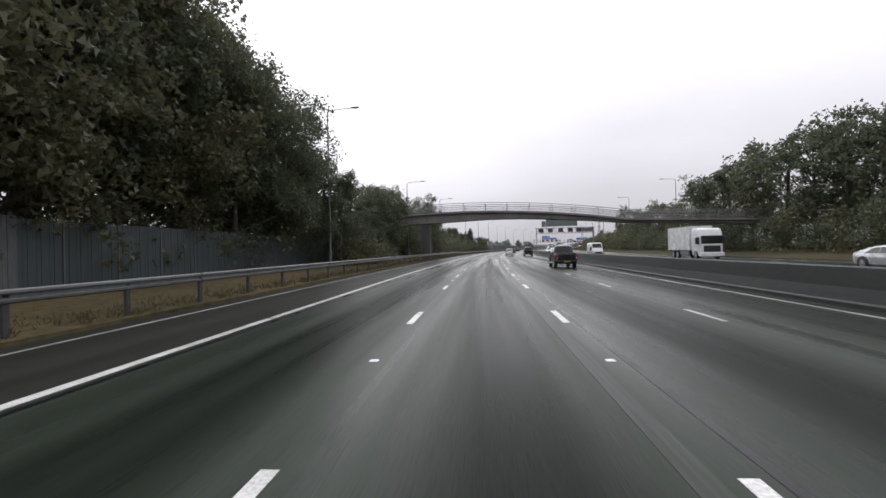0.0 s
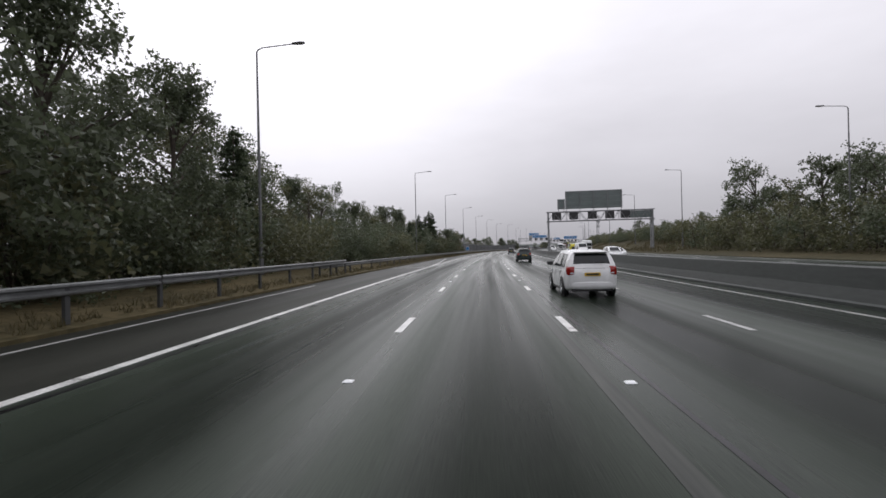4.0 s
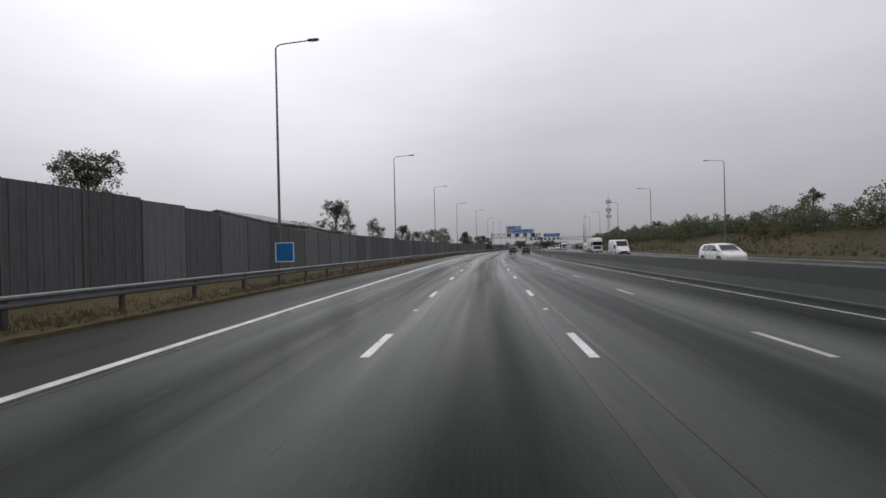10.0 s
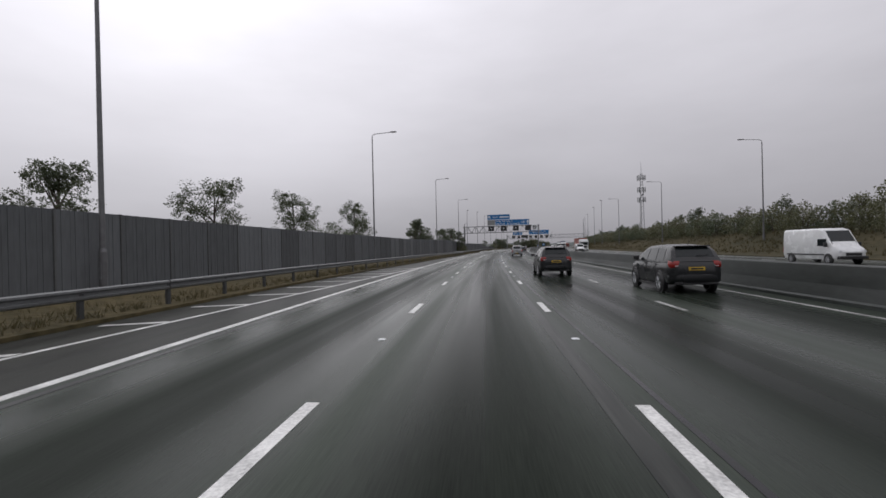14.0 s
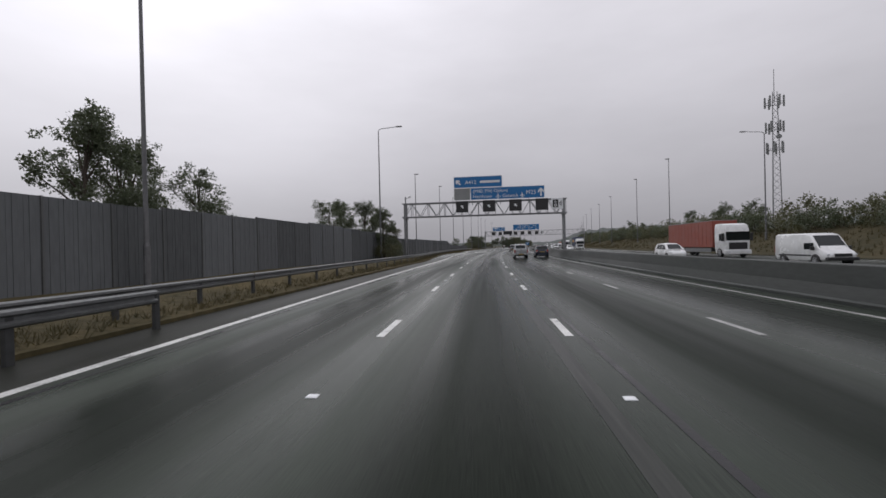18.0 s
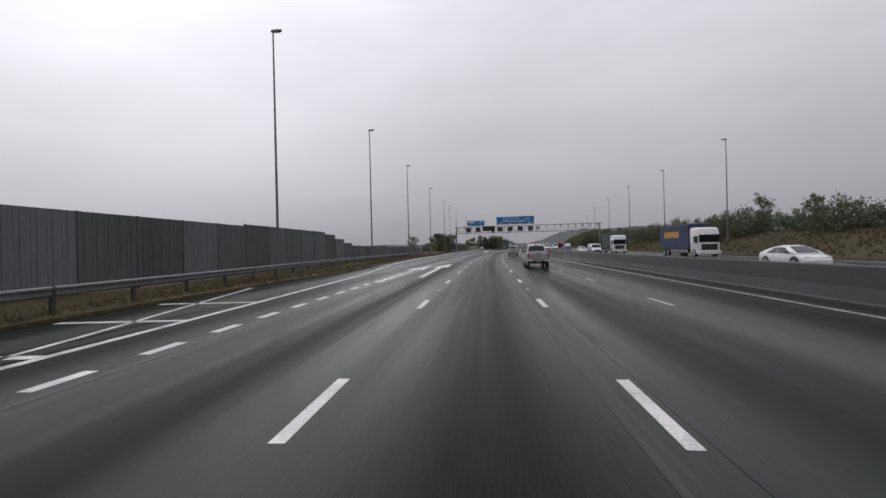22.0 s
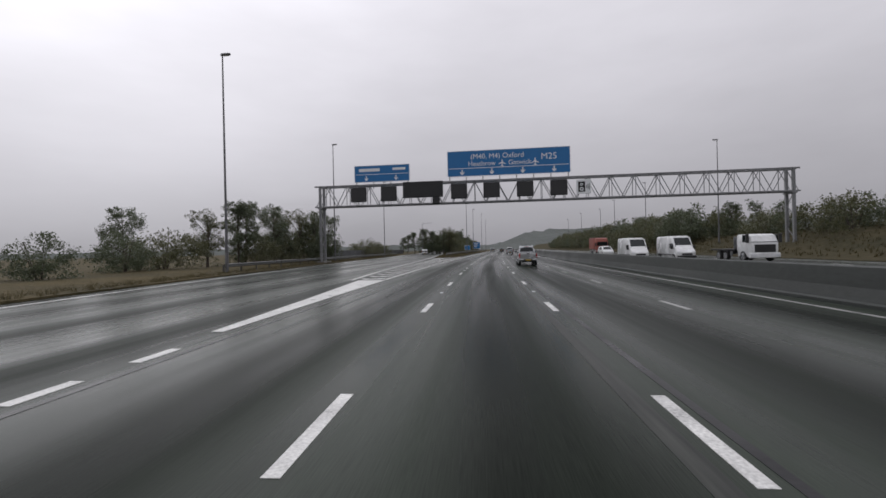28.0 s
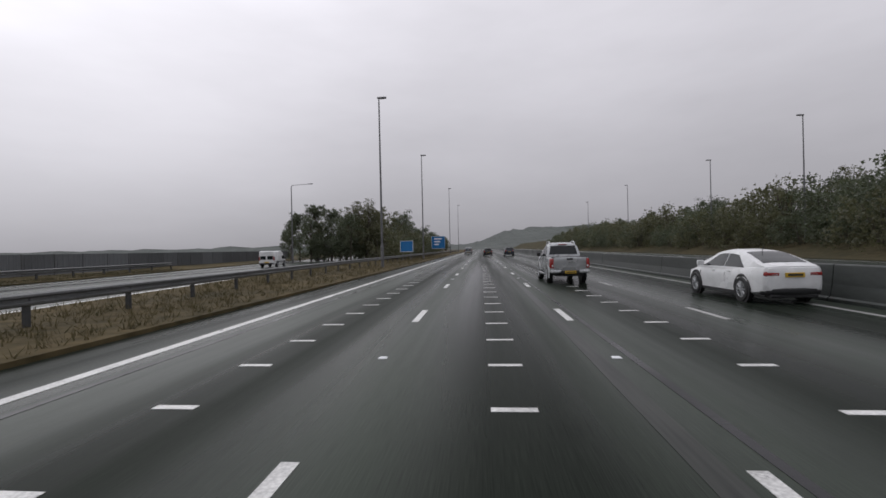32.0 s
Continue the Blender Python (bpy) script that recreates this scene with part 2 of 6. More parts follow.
M_CLEAR = mat("clear_headlamp_glass", (0.62, 0.64, 0.66), 0.1, var=0.2, bump=0)
M_PLATE = mat("yellow_number_plate", (0.55, 0.36, 0.03), 0.4, var=0.1, bump=0)
M_PLATEW = mat("white_number_plate", (0.6, 0.6, 0.58), 0.4, var=0.1, bump=0)
M_ORANGE = mat("orange_cabinet_paint", (0.55, 0.13, 0.03), 0.5, var=0.25, bump=0.05)
M_ROOF = mat("grey_roof_sheet", (0.16, 0.165, 0.17), 0.6, var=0.3, grain=4, bump=0.2)
M_WALLB = mat("pale_shed_wall", (0.30, 0.29, 0.27), 0.8, var=0.3, grain=5, bump=0.2)
M_LAMP = mat("lantern_housing", (0.12, 0.122, 0.125), 0.45, 0.3, var=0.2, bump=0)
M_LENS = mat("lantern_glass", (0.45, 0.46, 0.46), 0.2, var=0.1, bump=0)
# Rain haze over the distant trees is put into this paler base colour.
M_HILL = mat("haze_pale_woodland", (0.105, 0.115, 0.108), 1.0, var=0.3, grain=0.05, coarse=0.012, bump=0.5, bump_dist=6.0, spec=0.1)


def leafy(m, share=0.5):
    """Lets some of the light pass through a leaf."""
    t = m.node_tree
    b, out = t.nodes["Principled BSDF"], t.nodes["Material Output"]
    tr, mx = t.nodes.new("ShaderNodeBsdfTranslucent"), t.nodes.new("ShaderNodeMixShader")
    mx.inputs[0].default_value = share
    t.links.new(b.inputs["Base Color"].links[0].from_socket, tr.inputs[0])
    t.links.new(b.outputs[0], mx.inputs[1])
    t.links.new(tr.outputs[0], mx.inputs[2])
    t.links.new(mx.outputs[0], out.inputs["Surface"])


for m in (M_LEAF, M_LEAF_B, M_NEEDLE, M_BLADE):
    leafy(m)


def paint(name, c, metal=0.0, rough=0.25):
    return mat(name, c, rough, metal, var=0.12, grain=3, coarse=1.2, bump=0.015, rough_var=0.08, spec=0.55)


P_SILVER = paint("silver_car_paint", (0.43, 0.445, 0.45), 0.4)
P_WHITE = paint("white_car_paint", (0.66, 0.67, 0.67))
P_DARK = paint("dark_green_car_paint", (0.020, 0.032, 0.030), 0.1)
P_BLACK = paint("black_car_paint", (0.012, 0.013, 0.014))
P_NAVY = paint("navy_car_paint", (0.016, 0.022, 0.034))
P_YELLOW = paint("yellow_vehicle_paint", (0.55, 0.50, 0.03))
P_GREEN = paint("green_vehicle_paint", (0.02, 0.13, 0.05))
P_REDBOX = paint("rust_red_container_paint", (0.24, 0.055, 0.035), 0, 0.5)
P_GREENBOX = paint("dark_green_box_paint", (0.016, 0.05, 0.034), 0, 0.5)
P_BLUEBOX = paint("dark_blue_curtain_cloth", (0.016, 0.030, 0.075), 0, 0.6)
P_AMBER = paint("amber_lettering", (0.45, 0.24, 0.03), 0, 0.6)


# ---- mesh helpers ----
def part(name, bm, material, parent=None, label="", smooth=False):
    """Links a bmesh as one mesh object under a thing or a part."""
    bmesh.ops.recalc_face_normals(bm, faces=bm.faces)
    me = bpy.data.meshes.new(name)
    bm.to_mesh(me)
    bm.free()
    me.materials.append(material)
    if smooth:
        for p in me.polygons:
            p.use_smooth = True
        me.set_sharp_from_angle(angle=radians(38))
    ob = new(name, me)
    ob.parent = parent
    if label:
        ob["label"] = label
    return ob


def piece(name, me, loc, parent, rz=0.0, scale=None):
    """Another object on a shared mesh."""
    ob = new(name, me)
    ob.parent = parent
    ob.location = loc
    if rz:
        ob.rotation_euler = (0, 0, rz)
    if scale:
        ob.scale = scale
    return ob


def mesh_of(name, bm, material, smooth=False):
    bmesh.ops.recalc_face_normals(bm, faces=bm.faces)
    me = bpy.data.meshes.new(name)
    bm.to_mesh(me)
    bm.free()
    me.materials.append(material)
    if smooth:
        for p in me.polygons:
            p.use_smooth = True
        me.set_sharp_from_angle(angle=radians(38))
    return me


def empty(name, loc=(0, 0, 0), rz=0.0):
    ob = new(name)
    ob.location = loc
    ob.rotation_euler = (0, 0, rz)
    ob.empty_display_size = 0.3
    return ob


def box(bm, x0, x1, y0, y1, z0, z1, bevel=0.0):
    g = bmesh.ops.create_cube(bm, size=1.0, matrix=Matrix.LocRotScale(((x0 + x1) / 2, (y0 + y1) / 2, (z0 + z1) / 2), None, (x1 - x0, y1 - y0, z1 - z0)))
    if bevel:
        edges = list({e for v in g["verts"] for e in v.link_edges})
        bmesh.ops.bevel(bm, geom=edges, offset=bevel, segments=2, affect="EDGES", profile=0.5)
    return bm


def tube(bm, a, b, r0, r1=None, n=8, cap=True):
    a, b = Vector(a), Vector(b)
    d = b - a
    m = Matrix.Translation((a + b) / 2) @ d.to_track_quat("Z", "Y").to_matrix().to_4x4()
    bmesh.ops.create_cone(bm, cap_ends=cap, segments=n, radius1=r0, radius2=r0 if r1 is None else r1, depth=d.length, matrix=m)
    return bm


def pipe(bm, pts, r, n=6):
    """A bent round bar through points that run along one line, in one piece."""
    q = [Vector(p) for p in pts]
    rings = []
    for i, p in enumerate(q):
        d = (q[min(i + 1, len(q) - 1)] - q[max(i - 1, 0)]).normalized()
        u = d.cross(Vector((0, 1, 0)) if abs(d.y) < 0.7 else Vector((1, 0, 0))).normalized()
        v = d.cross(u)
        rings.append([tuple(p + r * (u * math.cos(6.2832 * k / n) + v * math.sin(6.2832 * k / n))) for k in range(n)])
    return loft(bm, rings)


def loft(bm, sections, closed=True, caps=True):
    """Skins a row of sections with the same number of points."""
    rings = [[bm.verts.new(p) for p in s] for s in sections]
    n = len(rings[0])
    for r0, r1 in zip(rings, rings[1:]):
        for i in range(n if closed else n - 1):
            j = (i + 1) % n
            bm.faces.new((r0[i], r0[j], r1[j], r1[i]))
    if caps and closed:
        bm.faces.new(rings[0][::-1])
        bm.faces.new(rings[-1])
    return bm


def strip(bm, left, right, z, thick):
    """A flat slab between two lines of (x, y) points."""
    loft(bm, [[(a[0], a[1], z), (b[0], b[1], z), (b[0], b[1], z - thick), (a[0], a[1], z - thick)] for a, b in zip(left, right)])
    return bm


def curve_x(table, s):
    """Across-road place at s, from a table of (s, x)."""
    return float(np.interp(s, [a for a, _ in table], [b for _, b in table]))


# ---- ground, road, verges ----
S0, S1 = -60.0, 1250.0
# outer line of the left verge's tarmac, and the slip road's two sides, as (along, across)
LEFT_EDGE = [(S0, -9.6), (300, -9.4), (345, -9.8), (385, -8.4), (415, -7.6), (470, -7.6), (490, -9.0), (506, -10.8), (526, -11.6), (545, -10.8), (560, -12.2),
             (584, -13.6), (635, -15.6), (668, -18.6), (690, -21.0), (727, -24.5), (800, -32.0), (900, -44.0), (1250, -90.0)]
SLIP_LINE = [(476, -5.95), (492, -6.7), (506, -7.3), (520, -7.6), (540, -8.5), (557, -10.7), (584, -12.5), (635, -14.2), (668, -17.3), (687, -19.6),
             (727, -23.2), (800, -30.6), (900, -42.5), (1250, -88.0)]
NOSE_LEFT = [(662, -6.2), (669, -7.0), (685, -8.6), (709, -10.2), (724, -11.1), (742, -12.7), (800, -18.6), (900, -31.0), (1250, -76.0)]
MAIN_LEFT = [(662, -6.1), (700, -6.1), (736, -6.2), (800, -6.2), (1250, -6.2)]


def steps(a, b, d):
    n = max(1, int(round((b - a) / d)))
    return [a + (b - a) * i / n for i in range(n + 1)]


bm = bmesh.new()
rng = random.Random(3)
xs = [-4000, -1500, -600, -250, -120, -60, -30, 0, 30, 60, 120, 250, 600, 1500, 4000]
ys = [-3000, -1000, -300, -100, 100, 300, 500, 700, 900, 1100, 1400, 2000, 3000, 4900]
grid = [[bm.verts.new((x, y, -0.12)) for x in xs] for y in ys]
for r0, r1 in zip(grid, grid[1:]):
    for i in range(len(xs) - 1):
        bm.faces.new((r0[i], r0[i + 1], r1[i + 1], r1[i]))
tagged(part("ground", bm, M_GRASS), "rough green and brown grassland beside the motorway", "ground", kind="structure")

road = empty("road")
tagged(road, "wet dark asphalt motorway carriageway with white lane markings", "road", kind="structure")
ss = steps(S0, S1, 10)
bm = strip(bmesh.new(), [(-5.8, s) for s in ss], [(9.9, s) for s in ss], 0.0, 0.3)
part("carriageway", bm, M_ASPHALT, road)
for nm, a, b, m in (("hard_shoulder", S0, 476, M_SHOULDER), ("slip_lane", 476, S1, M_ASPHALT)):
    sh = steps(a, b, 8)
    part(nm, strip(bmesh.new(), [(curve_x(LEFT_EDGE, s), s) for s in sh], [(-5.8, s) for s in sh], 0.0, 0.3), m, road)
for nm, x, w, s_end, m in (("joint_seal", 2.06, 0.1, S1, M_SEAL), ("joint_seal", -5.48, 0.12, S1, M_SEAL), ("pale_joint", 1.5, 0.22, S1, M_STREAK)):
    sj = steps(S0, s_end, 5)
    part(nm, strip(bmesh.new(), [(x - w / 2 + 0.05 * noise.noise(Vector((x, s * 0.09, 0))), s) for s in sj], [(x + w / 2 + 0.05 * noise.noise(Vector((x, s * 0.09, 3))), s) for s in sj], 0.004, 0.02), m, road)
opp = empty("opposite_road")
tagged(opp, "wet asphalt carriageway for oncoming traffic behind the concrete barrier", "road", kind="structure")
bm = strip(bmesh.new(), [(10.3, s) for s in ss], [(31.0, s) for s in ss], 0.0, 0.3)
part("carriageway", bm, M_ASPHALT, opp)

# grass island between main road and slip road, with a kerb
bm = bmesh.new()
si = steps(746, 1250, 8)
strip(bm, [(curve_x(NOSE_LEFT, s) + 0.9, s) for s in si], [(curve_x(MAIN_LEFT, s) - 1.5, s) for s in si], 0.1, 0.3)
tagged(part("verge_island", bm, M_ISLAND), "brown and green grass island where the slip road leaves", "verge", kind="structure")

# left verge, a little above the tarmac, rising to the fence
bm = bmesh.new()
sl = steps(S0, 1250, 6)
rows = []
for s in sl:
    e = curve_x(LEFT_EDGE, s)
    r = noise.noise(Vector((0, s * 0.11, 0.5)))
    rows.append([(e + 0.02, s, -0.3), (e, s, 0.10), (e - 2.0, s, 0.16 + 0.06 * r), (e - 5.5, s, 0.30 + 0.15 * r), (e - 12, s, 0.35 + 0.2 * r), (e - 40, s, 0.2), (e - 60, s, -0.4)])
loft(bm, rows, closed=False)
tagged(part("verge_left", bm, M_GRASS, smooth=True), "wet rough grass verge beside the hard shoulder", "verge", kind="structure")

# right bank of brown grass
bm = bmesh.new()
rows = []
for s in steps(S0, 1250, 8):
    r = noise.noise(Vector((3, s * 0.07, 0.5)))
    lift = float(np.interp(s, [150, 230, 760, 860], [0.35, 1.0, 1.0, 1.5]))
    rows.append([(30.9, s, -0.3), (31.0, s, 0.06), (33.5, s, 0.15), (38, s, lift * (1.1 + 0.3 * r)), (44, s, lift * (3.2 + 0.6 * r)), (52, s, lift * (3.9 + 0.5 * r)), (90, s, lift * 4.0), (140, s, -0.5)])
loft(bm, rows, closed=False)
tagged(part("bank_right", bm, M_BANK, smooth=True), "brown grass bank rising behind the opposite carriageway", "bank", kind="structure")

# far wooded hill
bm = bmesh.new()
rows = []
for y, k in ((1250, 0.0), (1450, 0.45), (1650, 0.85), (1850, 1.0), (2300, 0.6)):
    row = []
    for i in range(451):
        x = -260 + i * 4
        prof = float(np.interp(x, [-260, -60, -15, 12, 36, 66, 115, 330, 800, 1540], [4, 9, 13, 22, 34, 42, 46, 50, 58, 58]))
        tuft = 5.0 * noise.noise(Vector((x * 0.021, y * 0.02, 2.0))) + 4.0 * noise.noise(Vector((x * 0.06, y * 0.05, 7.0))) + 3.0 * noise.noise(Vector((x * 0.17, y * 0.1, 4.0))) + 2.6 * abs(noise.noise(Vector((x * 0.31, y * 0.2, 9.0))))
        row.append((x, y, k * (prof + tuft) - 0.5))
    rows.append(row)
loft(bm, rows, closed=False)
tagged(part("far_hill", bm, M_HILL), "far wooded hill with rain haze put into its pale colour", "hill", kind="structure")
bm = bmesh.new()
rows = []
for y, k in ((1500, 0.0), (1560, 1.0), (1700, 0.7)):
    row = []
    for i in range(80):
        x = -1900 + i * 22
        row.append((x, y, k * (13 + 5 * noise.noise(Vector((x * 0.02, y * 0.02, 1.0))) + 3 * noise.noise(Vector((x * 0.11, 3, 1.0)))) - 0.5))
    rows.append(row)
loft(bm, rows, closed=False)
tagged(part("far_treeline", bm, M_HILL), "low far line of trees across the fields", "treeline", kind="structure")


# ---- road markings ----
def slab(name, w, l, h=0.006):
    return mesh_of(name, box(bmesh.new(), -w / 2, w / 2, 0, l, -0.01, h), M_PAINT)


ME_DASH = slab("lane_dash", 0.16, 2.0)
ME_FAINT = mesh_of("lane_dash", box(bmesh.new(), -0.07, 0.07, 0, 2.0, -0.01, 0.006), M_FAINT)
ME_SHORT = slab("short_dash", 0.22, 1.0)
ME_BAR = slab("speed_bar", 0.5, 0.12)
for x in (-1.825, 1.825, 5.3):
    for i in range(-4, 103):
        piece("lane_dash", ME_DASH if x < 5 else ME_FAINT, (x, 9 * i, 0), road)
for i in range(85):
    piece("edge_dash", ME_SHORT, (-5.85, 490 + 2.03 * i, 0), road)
for i in range(42):
    for x in (-3.72, 0.1, 3.62):
        piece("speed_bar", ME_BAR, (x, 724.6 + 1.82 * i, 0), road)
for x in (14.8, 18.45, 22.1, 25.75):
    for i in range(-2, 52):
        piece("lane_dash", ME_DASH, (x, 18 * i + 4, 0), opp)


def line(name, pts, w, parent=road, material=None):
    """A painted line along (along, across) points."""
    s_list = steps(pts[0][0], pts[-1][0], 6)
    bm = strip(bmesh.new(), [(curve_x(pts, s) - w / 2, s) for s in s_list], [(curve_x(pts, s) + w / 2, s) for s in s_list], 0.006, 0.016)
    return part(name, bm, material or M_PAINT, parent)


line("edge_line", [(S0, -5.75), (250, -5.8), (476, -5.85)], 0.2)
line("old_edge_line", [(S0, -8.85), (112, -8.75)], 0.12, material=M_FAINT)
line("slip_edge_line", SLIP_LINE, 0.2)
line("nose_edge_line", [(680, -8.1)] + NOSE_LEFT[2:6] + [(800, -18.6), (900, -31.0)], 0.2)
line("main_edge_line", [(680, -6.05), (700, -6.05), (1250, -6.0)], 0.22)
line("right_edge_line", [(S0, 8.75), (1250, 8.75)], 0.15, material=M_FAINT)
line("opposite_edge_line", [(S0, 11.3), (1250, 11.3)], 0.18, opp)
line("opposite_far_line", [(S0, 29.2), (1250, 29.2)], 0.18, opp)


def hatch_bar(x0, s0, x1, s1, w):
    bm = bmesh.new()
    loft(bm, [[(x0, s0 - w / 2, 0.006), (x0, s0 + w / 2, 0.006), (x0, s0 + w / 2, -0.01), (x0, s0 - w / 2, -0.01)],
              [(x1, s1 - w / 2, 0.006), (x1, s1 + w / 2, 0.006), (x1, s1 + w / 2, -0.01), (x1, s1 - w / 2, -0.01)]])
    part("hatch_bar", bm, M_PAINT, road)


for i in range(10):
    s = 132.5 + 3.7 * i
    hatch_bar(-9.1 - 0.055 * max(0, s - 147), s, -6.05 - 0.075 * max(0, s - 143), s + 0.4, 0.24)
line("refuge_line", [(136, -5.9), (144, -6.1), (170, -8.2)], 0.14)
for i in range(10):
    s = 327.8 + 3.5 * i
    hatch_bar(-9.35, s, -8.1 + 0.07 * (s - 328) - 0.1, s + 0.5, 0.22)
line("refuge_line", [(318, -8.6), (328, -8.1), (365, -5.8)], 0.14)
for i in range(9):
    s = 387.5 + 3.5 * i
    hatch_bar(-6.95, s, -6.05, s + 0.1, 0.2)
for i in range(9):
    s = 492.5 + 3.9 * i
    hatch_bar(max(curve_x(LEFT_EDGE, s) + 0.3, -8.8 - 0.11 * (s - 492)), s, curve_x(SLIP_LINE, s) - 0.12, s + 0.3, 0.26)
line("refuge_line", [(512, -7.5), (518, -8.6), (530, -11.3)], 0.14)
# chevrons between the main road and the slip road, their points towards the traffic
for i in range(26):
    s = 680.6 + 2.6 * i
    a, c = curve_x(NOSE_LEFT, s + 2.6) + 0.22, curve_x(MAIN_LEFT, s) - 0.25
    m = a + (c - a) * 0.55
    for x0, x1, lift in ((a + 0.4 * (m - a), m - 0.03, 0.95), (c, m + 0.03, 0.75)):
        if abs(x1 - x0) > 0.12:
            hatch_bar(x0, s + lift * abs(x1 - x0), x1, s, 0.6)

# the solid white nose that opens into the chevrons
bm = bmesh.new()
loft(bm, [[(-6.1 - a, s, z), (-5.95, s, z), (-5.95, s, -0.01), (-6.1 - a, s, -0.01)] for s, a, z in ((663.2, 0.14, 0.012), (670, 0.62, 0.012), (677, 1.25, 0.012), (679.5, 1.5, 0.012))])
part("solid_nose", bm, M_PAINT, road)
# two white arrow marks that send traffic off to the left: long shaft with a broad head
for dx, ds, sc in ((0.0, 0.0, 1.0), (-1.75, -3.6, 1.0)):
    bm = bmesh.new()
    pts = [(-3.98, 536.0), (-3.70, 536.0), (-3.93, 549.4), (-3.42, 549.2), (-3.72, 557.0), (-5.0, 549.7), (-4.32, 549.5)]
    vs = [bm.verts.new((x + dx, y + ds, 0.006)) for x, y in pts]
    f = bm.faces.new(vs)
    g = bmesh.ops.extrude_face_region(bm, geom=[f])
    for v in g["geom"]:
        if isinstance(v, bmesh.types.BMVert):
            v.co.z -= 0.016
    part("arrow_mark", bm, M_PAINT, road)

# reflecting studs between the dashes
bm = bmesh.new()
loft(bm, [[(-0.07 * k, -0.06 * k, z), (0.07 * k, -0.06 * k, z), (0.07 * k, 0.06 * k, z), (-0.07 * k, 0.06 * k, z)] for k, z in ((1.0, -0.005), (1.0, 0.008), (0.6, 0.02))])
ME_STUD = mesh_of("road_stud", bm, M_SIGNW)
for i in range(-1, 46):
    for x in (-1.825, 1.825):
        piece("road_stud", ME_STUD, (x, 18 * i + 5.5, 0), road)

# central barrier of concrete, cast in lengths
bm = bmesh.new()
prof = [(-0.27, -0.05), (-0.27, 0.08), (-0.20, 0.12), (-0.14, 0.42), (-0.10, 0.88), (-0.08, 0.91), (0.08, 0.91), (0.10, 0.88), (0.14, 0.42), (0.20, 0.12), (0.27, 0.08), (0.27, -0.05)]
loft(bm, [[(x, y, z) for x, z in prof] for y in (0.0, 11.96)])
bmesh.ops.scale(bm, vec=(1.15, 1.0, 1.16), verts=bm.verts)
ME_CB = mesh_of("barrier_length", bm, M_CONC)
cb = empty("central_barrier", (9.85, 0, 0))
tagged(cb, "dark wet concrete step barrier between the two carriageways", "barrier", kind="structure")
for i in range(-5, 104):
    piece("barrier_length", ME_CB, (0, 12.0 * i, 0), cb)


# ---- steel crash barriers on the left ----
def w_beam_profile():
    return [(0.0, -0.155), (0.055, -0.12), (0.06, -0.07), (0.0, -0.03), (0.0, 0.03), (0.06, 0.07), (0.055, 0.12), (0.0, 0.155)]


bm = box(bmesh.new(), -0.05, 0.05, -0.07, 0.07, -0.35, 0.68, 0.008)
ME_BPOST = mesh_of("post", bm, M_BPOST)


def crash_barrier(pts, label, turn=1, group="crash barriers", base=0.15):
    """A W-beam on posts along (along, across) points; turn: the side to which its waves look."""
    top = empty("crash_barrier", (curve_x(pts, pts[0][0]), pts[0][0], base))
    tagged(top, label, "crash barrier", group)
    ox, oy = top.location.x, top.location.y
    s_list = steps(pts[0][0], pts[-1][0], 3.2)
    for k in range(0, len(s_list) - 1, 4):
        seg = s_list[k:k + 5]
        if len(seg) < 2:
            continue
        bm = bmesh.new()
        rings = []
        for s in seg:
            x = curve_x(pts, s) - ox
            front = [(x + turn * (px + 0.05), s - oy, 0.60 + pz) for px, pz in w_beam_profile()]
            rear = [(x + turn * (px + 0.042), s - oy, 0.60 + pz) for px, pz in reversed(w_beam_profile())]
            rings.append(front + rear)
        loft(bm, rings)
        part("beam", bm, M_GALV, top)
    for s in s_list:
        piece("post", ME_BPOST, (curve_x(pts, s) - ox, s - oy, 0), top)
    return top


crash_barrier([(-25, -9.95), (90, -9.95), (122, -10.4)], "wet galvanised steel crash barrier in front of the trees", base=0.37)
crash_barrier([(118, -10.8), (230, -10.7), (268, -9.9), (345, -10.2), (385, -8.7), (412, -7.4), (424, -7.3)], "long galvanised steel crash barrier beside the hard shoulder")
crash_barrier([(418, -8.7), (470, -8.6), (490, -10.0), (526, -12.6), (560, -15.4), (606, -17.5), (630, -18.4)], "galvanised steel crash barrier below the grey fence")
crash_barrier([(690, -22.6), (727, -26.2), (800, -33.6)], "galvanised steel crash barrier along the slip road")
crash_barrier([(748, -10.0), (765, -11.0), (790, -11.8), (980, -11.6)], "galvanised steel crash barrier on the grass island")


# ---- tall fence on the left ----
def fence_panel(h):
    """One sheet of upright boards with shallow grooves, and a capping."""
    bm = bmesh.new()
    n = 15
    w = 2.9 / n
    line_ = []
    for i in range(n):
        d = 0.012 if i % 3 == 1 else 0.0
        line_ += [(0.03 + d, i * w + 0.006), (0.03 + d, (i + 1) * w - 0.006), (0.018, (i + 1) * w - 0.004), (0.018, (i + 1) * w + 0.004)]
    line_ = line_[:-2]
    ring = line_ + [(-0.03, 2.9), (-0.03, 0.0)]
    loft(bm, [[(x, y, z) for x, y in ring] for z in (0.0, h)])
    return bm


